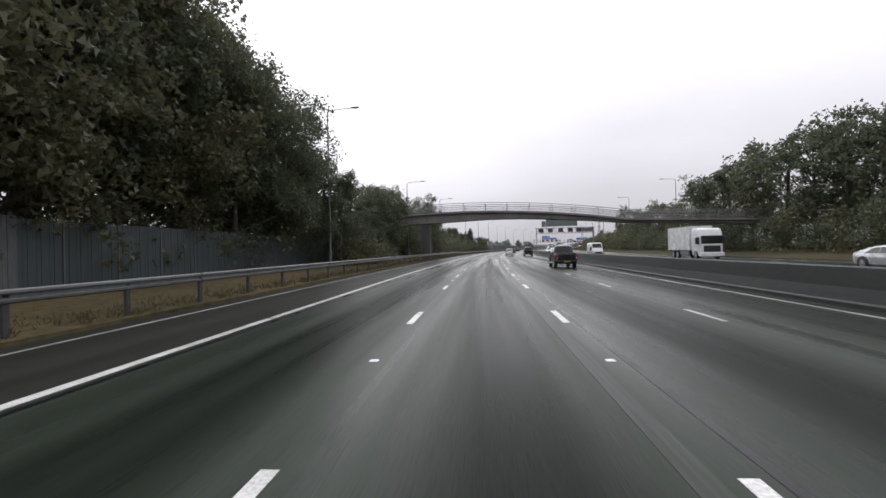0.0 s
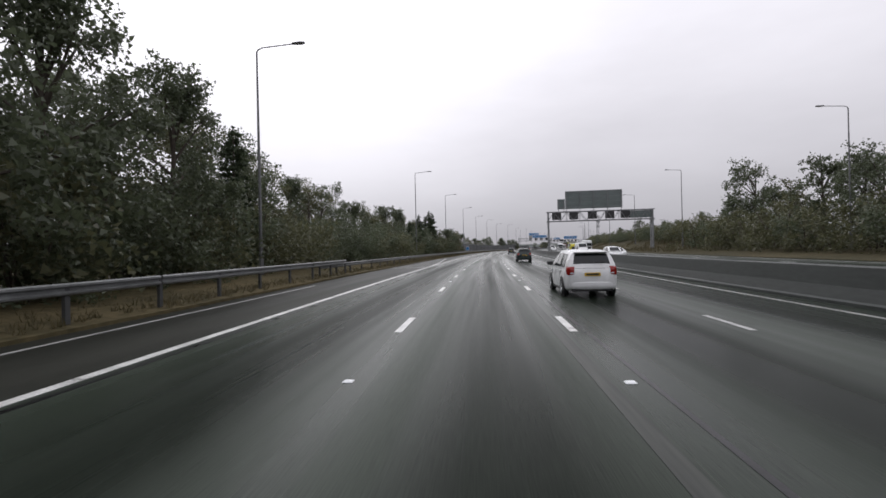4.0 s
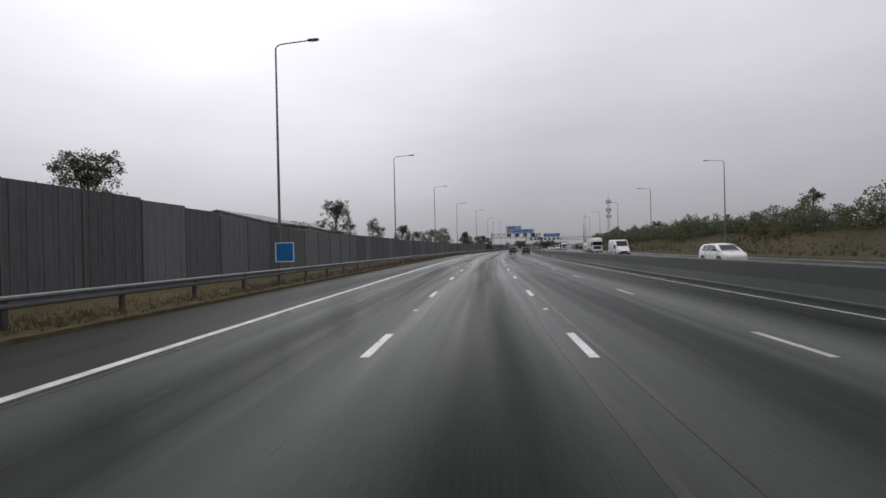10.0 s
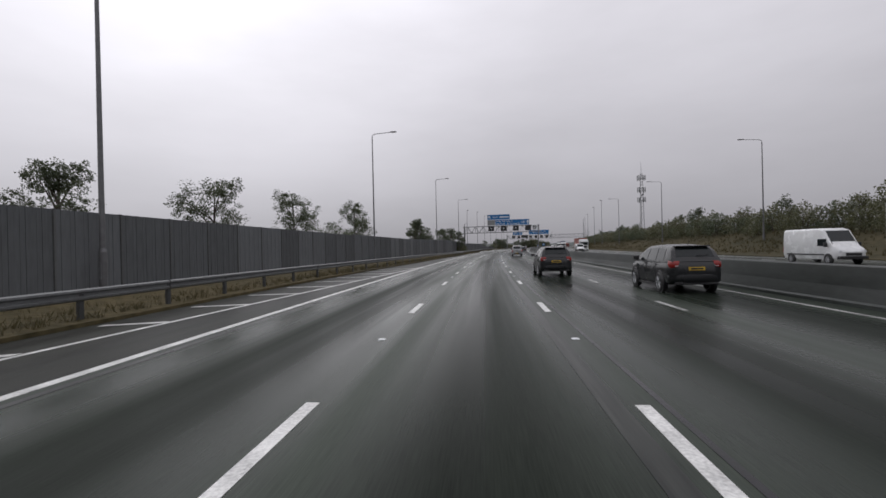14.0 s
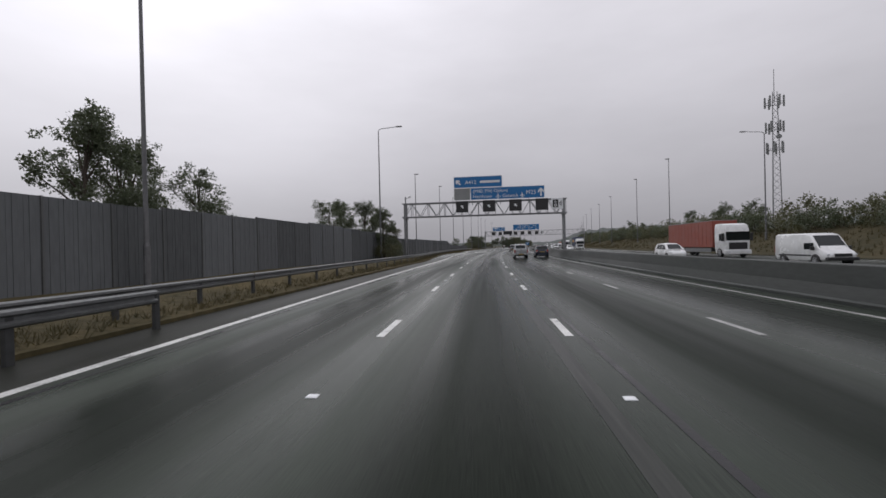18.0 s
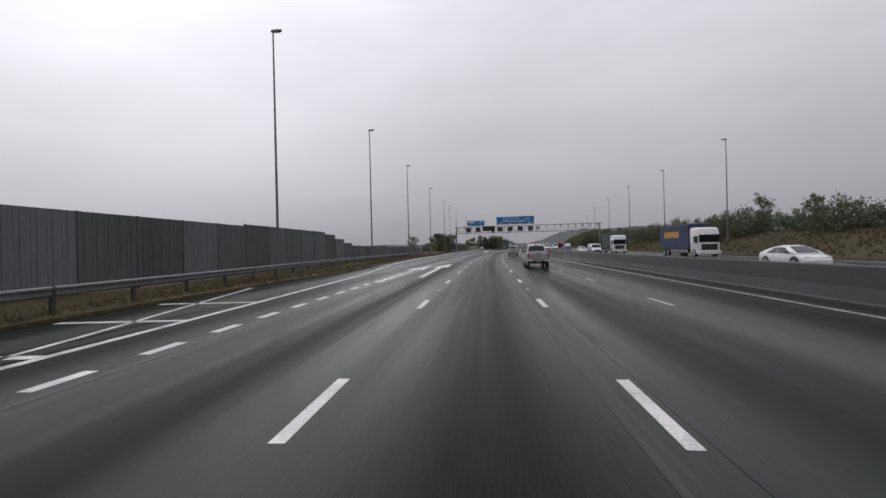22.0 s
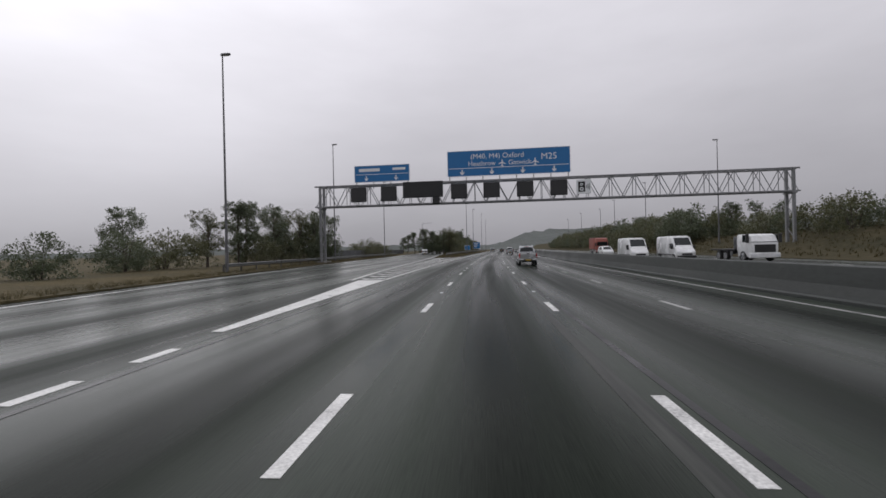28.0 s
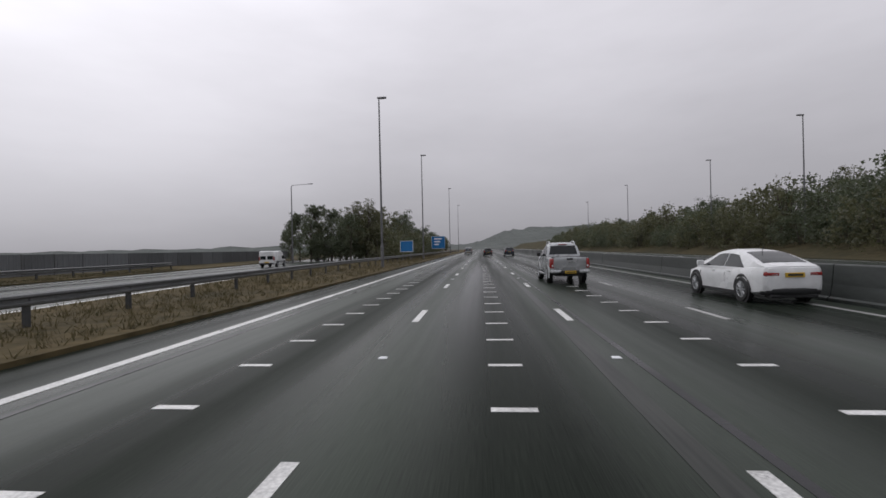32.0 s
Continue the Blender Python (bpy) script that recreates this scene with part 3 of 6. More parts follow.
def fence(name, x_of, h_of, s_from, s_to, label, material, post_material):
    top = empty(name, (x_of(s_from), s_from, 0.3))
    tagged(top, label, "fence")
    meshes = {}
    s = s_from
    while s < s_to:
        h = round(h_of(s + 1.5) * 10) / 10
        if h not in meshes:
            meshes[h] = (mesh_of("panel", fence_panel(h), material),
                         mesh_of("fence_post", box(bmesh.new(), -0.09, 0.07, -0.04, 0.04, -0.4, h + 0.02, 0.01), post_material))
        x = x_of(s) - x_of(s_from)
        turn = math.atan2(-(x_of(s + 3.0) - x_of(s)), 3.0)
        piece("panel", meshes[h][0], (x, s - s_from + 0.05, 0), top, turn)
        piece("fence_post", meshes[h][1], (x, s - s_from, 0), top, turn)
        s += 3.0
    return top


FX = [(200, -15.5), (540, -15.6), (562, -16.2), (600, -18.0), (650, -21.5)]
FH = [(200, 4.2), (246, 4.1), (262, 3.3), (345, 3.2), (400, 3.3), (430, 3.6), (457, 3.9), (488, 3.5), (489.5, 3.1), (552, 3.3), (562, 2.0), (600, 1.9), (645, 1.8)]
fence("noise_fence", lambda s: curve_x(FX, s), lambda s: curve_x(FH, s), 222, 624, "tall dark grey-green boarded noise fence, lower at its far end", M_FENCE, M_FPOST)
fence("sheet_fence", lambda s: -18.9, lambda s: 3.1, 14, 62, "blue-grey sheet fence under the trees", M_FENCE_B, M_FPOST)
fence("dark_fence", lambda s: -18.8, lambda s: 3.2, -30, 13, "dark boarded fence under tall trees", M_FENCE, M_FPOST)


fence("slip_fence", lambda s: curve_x(LEFT_EDGE, s) - 5.0, lambda s: 1.7, 732, 850, "low dark fence beyond the slip road", M_FENCE, M_FPOST)


# ---- footbridge ----
def crown(x):
    """Height of the footbridge's handrail: a gentle hump, bent to fit the camera's view."""
    return 9.5 - 0.0029 * (min(x, 22.0) + 4.0) ** 2 - 0.03 * max(0.0, x - 22.0)


def footbridge(s):
    top = empty("footbridge", (0, s, 0))
    tagged(top, "concrete footbridge with steel railings over the motorway", "bridge")
    bm = bmesh.new()
    rings = []
    xs_ = [-34 + 2.8 * i for i in range(36)]
    for x in xs_:
        d = crown(x) - 1.33
        soff = crown(x) - float(np.interp(x, [-34, -8, -4, 0, 5, 12, 18, 24, 46, 64], [2.9, 3.1, 2.95, 2.75, 2.6, 2.45, 2.2, 1.95, 2.3, 2.0]))
        rings.append([(x, -1.2, soff), (x, 1.2, soff), (x, 1.3, d - 0.5), (x, 1.75, d - 0.32), (x, 1.75, d), (x, -1.75, d), (x, -1.75, d - 0.32), (x, -1.3, d - 0.5)])
    loft(bm, rings)
    part("deck", bm, M_BRIDGE, top)
    for x0, x1, y in ((-11.5, -10.3, 1.0), (45.4, 46.6, 1.0)):
        zt = crown(x1) - 2.9
        bm = bmesh.new()
        loft(bm, [[(x0 - w, -y, z), (x1 + w, -y, z), (x1 + w, y, z), (x0 - w, y, z)] for w, z in ((0.08, -0.4), (0.0, zt - 0.6), (0.0, zt - 0.35), (0.3, zt))])
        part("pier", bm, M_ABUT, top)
    for y in (-1.68, 1.68):
        for i in range(27):
            x = -33.5 + i * 3.65
            part("rail_post", box(bmesh.new(), x - 0.04, x + 0.04, y - 0.035, y + 0.035, crown(x) - 1.36, crown(x) + 0.01), M_DULL, top)
        for dz, r in ((0.0, 0.05), (-0.32, 0.028), (-0.58, 0.028), (-1.1, 0.028)):
            part("rail", pipe(bmesh.new(), [(a, y, crown(a) + dz) for a in xs_], r), M_DULL, top)
        bm = bmesh.new()
        for i in range(700):
            x = -33.9 + i * 0.138
            z = crown(x)
            box(bm, x - 0.009, x + 0.009, y - 0.009, y + 0.009, z - 1.1, z - 0.58)
        tagged(part("infill_mesh", bm, M_DULL, top), kind="stuff")
    return top


footbridge(75.2)
bm = bmesh.new()
loft(bm, [[(-19.2, y, -0.2), (-17.9, y, -0.2), (-18.0, y, 3.6), (-18.3, y, 6.4), (-19.2, y, 6.4)] for y in (68.0, 79.5)])
tagged(part("abutment_wall", bm, M_ABUT), "dark streaked concrete abutment wall under the footbridge", "wall", kind="structure")
for x, y0, y1, z in ((-15.4, 59.5, 64.4, 2.9), (-15.6, 64.7, 69.4, 3.4), (-18.2, 80.0, 88.0, 3.1), (-18.2, 88.3, 98.0, 2.9)):
    tagged(part("wing_wall", box(bmesh.new(), x - 0.4, x, y0, y1, -0.2, z, 0.03), M_WING), "low weathered concrete wing wall beside the footbridge", "wall", kind="structure")


# ---- gantries ----
def lattice(bm, x0, x1, y, z0, z1, pitch, r):
    n = max(2, int(round((x1 - x0) / pitch)))
    for i in range(n):
        a, b = x0 + (x1 - x0) * i / n, x0 + (x1 - x0) * (i + 1) / n
        if i % 2:
            tube(bm, (a, y, z1), (b, y, z0), r, n=6)
        else:
            tube(bm, (a, y, z0), (b, y, z1), r, n=6)
        if i % 2 == 0:
            tube(bm, (b, y, z0), (b, y, z1), r * 0.9, n=6)


def gantry(s, x0, x1, z0, z1, label, legs):
    """A boxed lattice girder on braced legs. legs: (across, single) places."""
    top = empty("gantry", (0, s, 0))
    tagged(top, label, "gantry")
    d = 0.75
    for y in (-d, d):
        for z in (z0, z1):
            part("chord", box(bmesh.new(), x0, x1, y - 0.09, y + 0.09, z - 0.10, z + 0.10, 0.02), M_GANTRY, top)
        bm = bmesh.new()
        lattice(bm, x0 + 0.2, x1 - 0.2, y, z0, z1, 1.55, 0.055)
        part("face_lattice", bm, M_GANTRY, top)
    for z, nm in ((z0, "walkway"), (z1, "top_lattice")):
        bm = bmesh.new()
        n = int((x1 - x0) / 1.6)
        for i in range(n):
            a, b = x0 + (x1 - x0) * i / n, x0 + (x1 - x0) * (i + 1) / n
            tube(bm, (a, -d, z), (b, d, z), 0.04, n=5)
            tube(bm, (b, -d, z), (b, d, z), 0.04, n=5)
        if nm == "walkway":
            for k in range(5):
                box(bm, x0, x1, -0.42 + k * 0.2, -0.27 + k * 0.2, z + 0.02, z + 0.05)
        part(nm, bm, M_GANTRY, top)
    for x in legs:
        for y in (-d, d):
            part("leg", box(bmesh.new(), x - 0.17, x + 0.17, y - 0.17, y + 0.17, -0.1, z1 + 0.1, 0.03), M_GANTRY, top)
        bm = bmesh.new()
        z = 0.6
        k = 0
        while z < z0 - 0.6:
            a, b = (-d, d) if k % 2 else (d, -d)
            tube(bm, (x, a, z), (x, b, z + 1.5), 0.06, n=6)
            z += 1.5
            k += 1
        part("leg_brace", bm, M_GANTRY, top)
        part("collar", box(bmesh.new(), x - 0.3, x + 0.3, -d - 0.3, d + 0.3, z0 - 0.32, z0 - 0.12, 0.03), M_GANTRY, top)
        part("footing", box(bmesh.new(), x - 0.7, x + 0.7, -d - 0.6, d + 0.6, -0.35, 0.35, 0.05), M_KERB, top)
    return top


def letter_mesh(text, size, bold):
    cu = bpy.data.curves.new("lettering", "FONT")
    cu.body, cu.size, cu.extrude, cu.offset = text, size, 0.006, bold
    tmp = new("lettering", cu)
    me = bpy.data.meshes.new_from_object(tmp)
    bpy.data.objects.remove(tmp)
    return me, max(v.co.x for v in me.vertices)


def letters(text, size, x, z, y, parent, material=None, bold=0.0):
    """A line of writing, each word a part of its own."""
    words = text.split(" ")
    for i, word in enumerate(words):
        me, wide = letter_mesh(word, size, bold)
        start = letter_mesh(" ".join(words[:i + 1]), size, bold)[1] - wide
        me.materials.clear()
        me.materials.append(material or M_SIGNW)
        ob = new("lettering", me)
        ob.parent = parent
        ob.location, ob.rotation_euler = (x + start, y, z), (radians(90), 0, 0)


def flat(name, pts, y, parent, material=None, depth=0.008):
    """A flat shape of (x, z) points facing the traffic."""
    bm = bmesh.new()
    f = bm.faces.new([bm.verts.new((x, y, z)) for x, z in pts])
    g = bmesh.ops.extrude_face_region(bm, geom=[f])
    for v in g["geom"]:
        if isinstance(v, bmesh.types.BMVert):
            v.co.y += depth
    return part(name, bm, material or M_SIGNW, parent)


def aeroplane(x, z, k, y, parent):
    pts = [(0, .5), (.07, .36), (.07, .12), (.45, -.12), (.45, -.22), (.07, -.06), (.06, -.3), (.2, -.42), (.2, -.5), (0, -.43),
           (-.2, -.5), (-.2, -.42), (-.06, -.3), (-.07, -.06), (-.45, -.22), (-.45, -.12), (-.07, .12), (-.07, .36)]
    flat("aeroplane_symbol", [(x + a * k, z + b * k) for a, b in pts], y, parent)


def arrow(x, z, k, y, parent, ang=0.0):
    pts = [(-.1, -.5), (.1, -.5), (.1, .1), (.34, -.12), (.34, .14), (0, .5), (-.34, .14), (-.34, -.12), (-.1, .1)]
    c, s_ = math.cos(ang), math.sin(ang)
    flat("arrow_symbol", [(x + k * (a * c - b * s_), z + k * (a * s_ + b * c)) for a, b in pts], y, parent)


def sign_board(name, s, x0, x1, z0, z1, label, category, panel_mat=None, border=True):
    top = empty(name, (0, s, 0))
    tagged(top, label, category)
    part("panel", box(bmesh.new(), x0, x1, -0.04, 0.04, z0, z1, 0.01), panel_mat or M_SIGN, top)
    if border:
        w = 0.07
        for a, b, c, e in ((x0, x1, z1 - w, z1), (x0, x1, z0, z0 + w), (x0, x0 + w, z0 + w, z1 - w), (x1 - w, x1, z0 + w, z1 - w)):
            part("border_strip", box(bmesh.new(), a, b, -0.05, -0.041, c, e), M_SIGNW, top)
    n = max(2, int((x1 - x0) / 2.2) + 1)
    for i in range(n):
        x = x0 + 0.3 + (x1 - x0 - 0.6) * i / (n - 1)
        part("support_post", box(bmesh.new(), x - 0.06, x + 0.06, 0.045, 0.17, z0 - 0.9, z1 - 0.1), M_GANTRY, top)
    return top


def signal_box(s, x, z, w, h, label, lit=None):
    top = empty("matrix_signal", (x, s, z))
    tagged(top, label, "signal", "lane signals on the gantries")
    part("housing", box(bmesh.new(), -w / 2, w / 2, -0.3, 0.1, -h / 2, h / 2, 0.06), M_BLACK, top)
    part("face", box(bmesh.new(), -w / 2 + 0.15, w / 2 - 0.15, -0.312, -0.3, -h / 2 + 0.15, h / 2 - 0.15), M_TRIM, top)
    for a in (-w * 0.3, w * 0.3):
        part("bracket", tube(bmesh.new(), (a, 0.0, -h / 2 - 0.35), (a, 0.0, -h / 2 + 0.05), 0.04, n=6), M_GANTRY, top)
    if lit:
        pts = [(-.1, -.3), (.1, -.3), (.1, 0), (.25, 0), (0, .3), (-.25, 0), (-.1, 0)]
        c, s_ = math.cos(lit), math.sin(lit)
        flat("signal_arrow", [(1.1 * (a * c - b * s_), 1.1 * (a * s_ + b * c)) for a, b in pts], -0.325, top, M_SIGNW)
    return top


def camera_sign(s, x, z, w, h):
    top = empty("camera_sign", (x, s, z))
    tagged(top, "white speed camera sign with a black camera symbol", "sign")
    part("panel", box(bmesh.new(), -w / 2, w / 2, -0.03, 0.03, -h / 2, h / 2, 0.01), M_SIGNW, top)
    part("symbol_body", box(bmesh.new(), -w * 0.38, w * 0.1, -0.045, -0.031, -h * 0.36, h * 0.36, 0.004), M_BLACK, top)
    for zz, r in ((h * 0.16, 0.22), (-h * 0.16, 0.3)):
        part("symbol_lens", tube(bmesh.new(), (-w * 0.14, -0.055, zz), (-w * 0.14, -0.046, zz), r * h * 0.45, n=20), M_SIGNW, top)
        part("symbol_dot", tube(bmesh.new(), (-w * 0.14, -0.064, zz), (-w * 0.14, -0.056, zz), r * h * 0.22, n=16), M_BLACK, top)
    for k in range(3):
        part("symbol_flash", box(bmesh.new(), w * (0.18 + 0.09 * k), w * (0.22 + 0.09 * k), -0.045, -0.031, -h * (0.1 + 0.07 * k), h * (0.1 + 0.07 * k)), M_BLACK, top)
    part("bracket", box(bmesh.new(), -w * 0.3, w * 0.3, 0.031, 0.12, -0.05, 0.05), M_GANTRY, top)


# gantry over the opposite carriageway, seen from behind
G1 = 204.0
gantry(G1, 12.7, 38.0, 8.0, 10.3, "steel lattice gantry over the opposite carriageway", (13.1, 37.5))
for nm, x0, x1, z0, z1, lab in (("sign_back", 17.3, 30.8, 11.0, 15.4, "large road sign seen from its grey-green ribbed back"),
                                ("sign_back", 15.4, 17.2, 11.0, 13.5, "small road sign seen from its grey back")):
    top = empty(nm, (0, G1, 0))
    tagged(top, lab, "sign")
    part("panel", box(bmesh.new(), x0, x1, -0.03, 0.03, z0, z1, 0.01), M_BACK, top)
    n = max(2, int((x1 - x0) / 2.9) + 1)
    for i in range(n):
        x = x0 + 0.25 + (x1 - x0 - 0.5) * i / (n - 1)
        part("rib", box(bmesh.new(), x - 0.07, x + 0.07, -0.2, -0.031, z0 - 1.0, z1 - 0.05), M_DULL, top)
    for k in range(4 if x1 - x0 > 5 else 2):
        z = z0 + 0.4 + k * 1.25
        part("rail", box(bmesh.new(), x0 + 0.1, x1 - 0.1, -0.09, -0.031, z, z + 0.1), M_DULL, top)
for x, w in ((15.1, 2.2), (19.2, 2.1), (23.6, 2.1), (27.7, 2.1), (31.3, 2.1)):
    signal_box(G1 - 0.45, x, 9.25, w, 1.7, "black lane signal housing seen from behind")
top = empty("message_sign", (34.9, G1 - 0.3, 9.2))
tagged(top, "wide grey message sign housing seen from behind", "sign")
part("housing", box(bmesh.new(), -2.6, 2.6, -0.25, 0.25, -0.85, 0.85, 0.04), M_BACK, top)
part("bracket", box(bmesh.new(), -2.0, 2.0, 0.26, 0.5, -0.06, 0.06), M_GANTRY, top)

# gantry over this carriageway
G2 = 495.0
gantry(G2, -15.9, 13.4, 7.3, 9.75, "steel lattice gantry with lane signals over the carriageway", (-15.4, 12.9))
SY = -0.95
sg = sign_board("direction_sign", G2 + SY, -6.3, 2.3, 12.2, 14.2, "blue motorway sign with white border and exit arrow", "sign")
arrow(-5.5, 13.2, 1.2, -0.062, sg, radians(45))
letters("A412", 0.95, -4.3, 12.85, -0.06, sg)
part("unreadable_line", box(bmesh.new(), -1.6, 1.9, -0.055, -0.045, 12.98, 13.4), M_SIGNW, sg)
sg = sign_board("direction_sign", G2 + SY, -3.3, 9.6, 10.0, 12.15, "blue motorway sign with place names and an ahead arrow", "sign")
letters("(M40, M4) Oxford", 0.82, -2.9, 11.25, -0.06, sg)
letters("Heathrow", 0.82, -2.9, 10.32, -0.06, sg)
aeroplane(1.55, 10.6, 0.95, -0.062, sg)
letters("Gatwick", 0.82, 2.3, 10.32, -0.06, sg)
aeroplane(5.75, 10.6, 0.95, -0.062, sg)
letters("M25", 1.0, 6.4, 10.7, -0.06, sg)
arrow(9.0, 11.05, 1.5, -0.062, sg)
sg = sign_board("blank_sign_panel", G2 + SY, -6.3, -3.35, 10.0, 12.15, "grey blank panel beside the blue sign", "sign", M_GREY)
for x, lit in ((-4.85, 0.6), (-0.1, 0.7), (4.55, 0.7), (9.1, None)):
    signal_box(G2 - 0.95, x, 8.85, 2.15, 2.0, "black lane signal with a white arrow" if lit else "black unlit lane signal", lit)
camera_sign(G2 - 0.95, 11.7, 8.9, 1.95, 1.9)
top = empty("cctv_camera", (-15.4, G2, 9.86))
tagged(top, "small traffic camera on the gantry's end", "camera")
part("pole", tube(bmesh.new(), (0, 0, 0), (0, 0, 1.2), 0.12, n=10), M_GANTRY, top)
part("arm", tube(bmesh.new(), (0, 0, 0.9), (0.7, 0, 1.1), 0.05, n=8), M_GANTRY, top)
part("camera_head", tube(bmesh.new(), (0.7, -0.1, 1.25), (0.95, -0.4, 1.15), 0.14, 0.17, n=12), M_SIGNW, top)

# gantry over both carriageways
G3 = 718.0
gantry(G3, -25.6, 40.6, 8.4, 11.4, "very long steel lattice gantry across both carriageways", (-24.8, 39.8))
sg = sign_board("direction_sign", G3 + SY, -5.7, 11.4, 12.0, 15.65, "broad blue motorway sign with four lane arrows", "sign")
letters("(M40, M4) Oxford", 1.0, -2.4, 14.45, -0.06, sg)
letters("Heathrow", 0.95, -2.75, 13.45, -0.06, sg)
aeroplane(2.05, 13.75, 1.1, -0.062, sg)
letters("Gatwick", 0.95, 2.9, 13.45, -0.06, sg)
aeroplane(6.62, 13.75, 1.1, -0.062, sg)
letters("M25", 1.25, 7.4, 14.0, -0.06, sg)
part("divider_line", box(bmesh.new(), -5.5, 11.2, -0.05, -0.041, 13.12, 13.2), M_SIGNW, sg)
for x in (-3.6, 0.6, 4.9, 9.2):
    arrow(x, 12.6, 0.85, -0.062, sg, radians(180))
sg = sign_board("direction_sign", G3 + SY, -19.4, -11.2, 11.75, 14.2, "blue exit sign with lane arrows on the long gantry", "sign")
part("unreadable_line", box(bmesh.new(), -18.7, -15.6, -0.055, -0.045, 13.3, 13.75), M_SIGNW, sg)
part("unreadable_line", box(bmesh.new(), -13.7, -11.8, -0.055, -0.045, 13.4, 13.75), M_SIGNW, sg)
part("divider_line", box(bmesh.new(), -19.2, -11.4, -0.05, -0.041, 12.85, 12.92), M_SIGNW, sg)
for x in (-17.6, -13.2):
    arrow(x, 12.3, 0.75, -0.062, sg, radians(180))
for x in (-18.8, -14.3, -4.1, 0.5, 5.15, 9.75):
    signal_box(G3 - 0.95, x, 9.95, 2.3, 2.1, "black unlit lane signal on the long gantry")
top = empty("message_sign", (-9.3, G3 - 0.95, 10.4))
tagged(top, "wide black message sign, unlit", "sign")
part("housing", box(bmesh.new(), -2.9, 2.9, -0.3, 0.1, -1.15, 1.15, 0.06), M_BLACK, top)
part("bracket", box(bmesh.new(), 1.4, 2.4, -0.25, 0.1, -2.0, -1.1), M_BLACK, top)
camera_sign(G3 - 0.95, 13.1, 9.95, 1.95, 1.95)


# ---- lamp columns ----
def lamp_column(h, arm, label):
    """arm: metres of outreach towards +x; 0 gives a short lantern on the top."""
    top = empty("lamp_column")
    tagged(top, label, "street lamp", "lamp columns beside the motorway")
    bm = bmesh.new()
    tube(bm, (0, 0, -0.3), (0, 0, 1.6), 0.15, 0.15, n=10)
    tube(bm, (0, 0, 1.6), (0, 0, 1.75), 0.15, 0.11, n=10, cap=False)
    tube(bm, (0, 0, 1.75), (0, 0, h), 0.11, 0.06, n=10)
    part("column", bm, M_POLE, top, smooth=True)
    part("base_door", box(bmesh.new(), -0.06, 0.06, -0.165, -0.14, 0.5, 1.2, 0.004), M_DULL, top)
    if arm:
        bm = bmesh.new()
        pts = [(0, 0, h - 0.02), (0.10, 0, h + 0.15), (0.4, 0, h + 0.28), (arm, 0, h + 0.42)]
        for a, b in zip(pts, pts[1:]):
            tube(bm, a, b, 0.045, n=8)
        part("arm", bm, M_POLE, top, smooth=True)
        x, z = arm, h + 0.42
    else:
        x, z = 0.0, h + 0.05
    bm = bmesh.new()
    loft(bm, [[(x + u, w * k, z + dz) for w, dz in ((-1, 0), (-0.7, 0.09), (0.7, 0.09), (1, 0), (0.6, -0.05), (-0.6, -0.05))] for u, k in ((-0.15, 0.06), (0.0, 0.14), (0.5, 0.17), (0.72, 0.08))])
    lan = part("lantern", bm, M_LAMP, top, smooth=True)
    part("lens", box(bmesh.new(), x + 0.1, x + 0.5, -0.1, 0.1, z - 0.07, z - 0.045, 0.008), M_LENS, lan)
    return top


def put_lamp(lamp, x, s, z, h, rz=0):
    copy_thing(lamp, pose(x, s, z, 0, 0, rz) @ Matrix.Diagonal((1, 1, h, 1)))


lamp_a = lamp_column(16.8, 2.6, "tall grey steel lamp column with a curved arm")
lamp_a.matrix_basis = pose(-15.6, 42, 0.3) @ Matrix.Diagonal((1, 1, 0.92, 1))
for x, s, h, rz in ((-14.7, 77.5, 0.87, 0), (-14.8, 118, 0.96, 0), (-14.9, 176.5, 1.06, 0), (-15.0, 218.5, 1.09, 0), (-15.0, 258.5, 1.07, 0), (-15.0, 297, 1.04, 0), (-15.0, 337.5, 1.08, 0),
                    (-15.0, 379, 1.07, 0), (-14.8, 433, 1.2, 0), (-14.6, 474.5, 1.14, 0), (-28.0, 818.5, 0.72, 0)):
    put_lamp(lamp_a, x, s, 0.3, h, rz)
lamp_b = lamp_column(14.6, 0, "tall grey steel lamp column with a short lantern")
lamp_b.matrix_basis = pose(-16.2, 508.5, 0.3) @ Matrix.Diagonal((1, 1, 1.17, 1))
for x, s, h in ((-16.6, 543.5, 1.12), (-17.0, 572.5, 1.1), (-17.6, 601, 1.1), (-19.2, 635.5, 1.09), (-20.8, 669, 1.08), (-22.6, 690.5, 1.1), (-26.4, 727, 1.15), (-29.0, 768.5, 1.14), (-9.5, 796, 0.92), (-9.5, 826.5, 0.97), (-9.5, 890.5, 1.15), (-9.6, 945, 1.15)):
    put_lamp(lamp_b, x, s, 0.3, h)
for s, h in ((103, 0.95), (144, 0.98), (191.5, 1.04), (230, 0.98), (271, 1.0), (309.5, 0.93), (351, 0.96), (392, 0.98), (436, 0.98), (484.5, 1.03)):
    put_lamp(lamp_a, 40, s, 1.2, h, 180)
for s, h in ((523.5, 1.14), (551.5, 1.1), (591, 1.05), (622.5, 1.04), (656.5, 1.07), (692, 1.05), (738.5, 1.1), (779.5, 1.0), (813.5, 0.94), (836, 0.87), (880, 0.97), (925, 0.97)):
    put_lamp(lamp_b, 40, s, 1.2, h, 180)


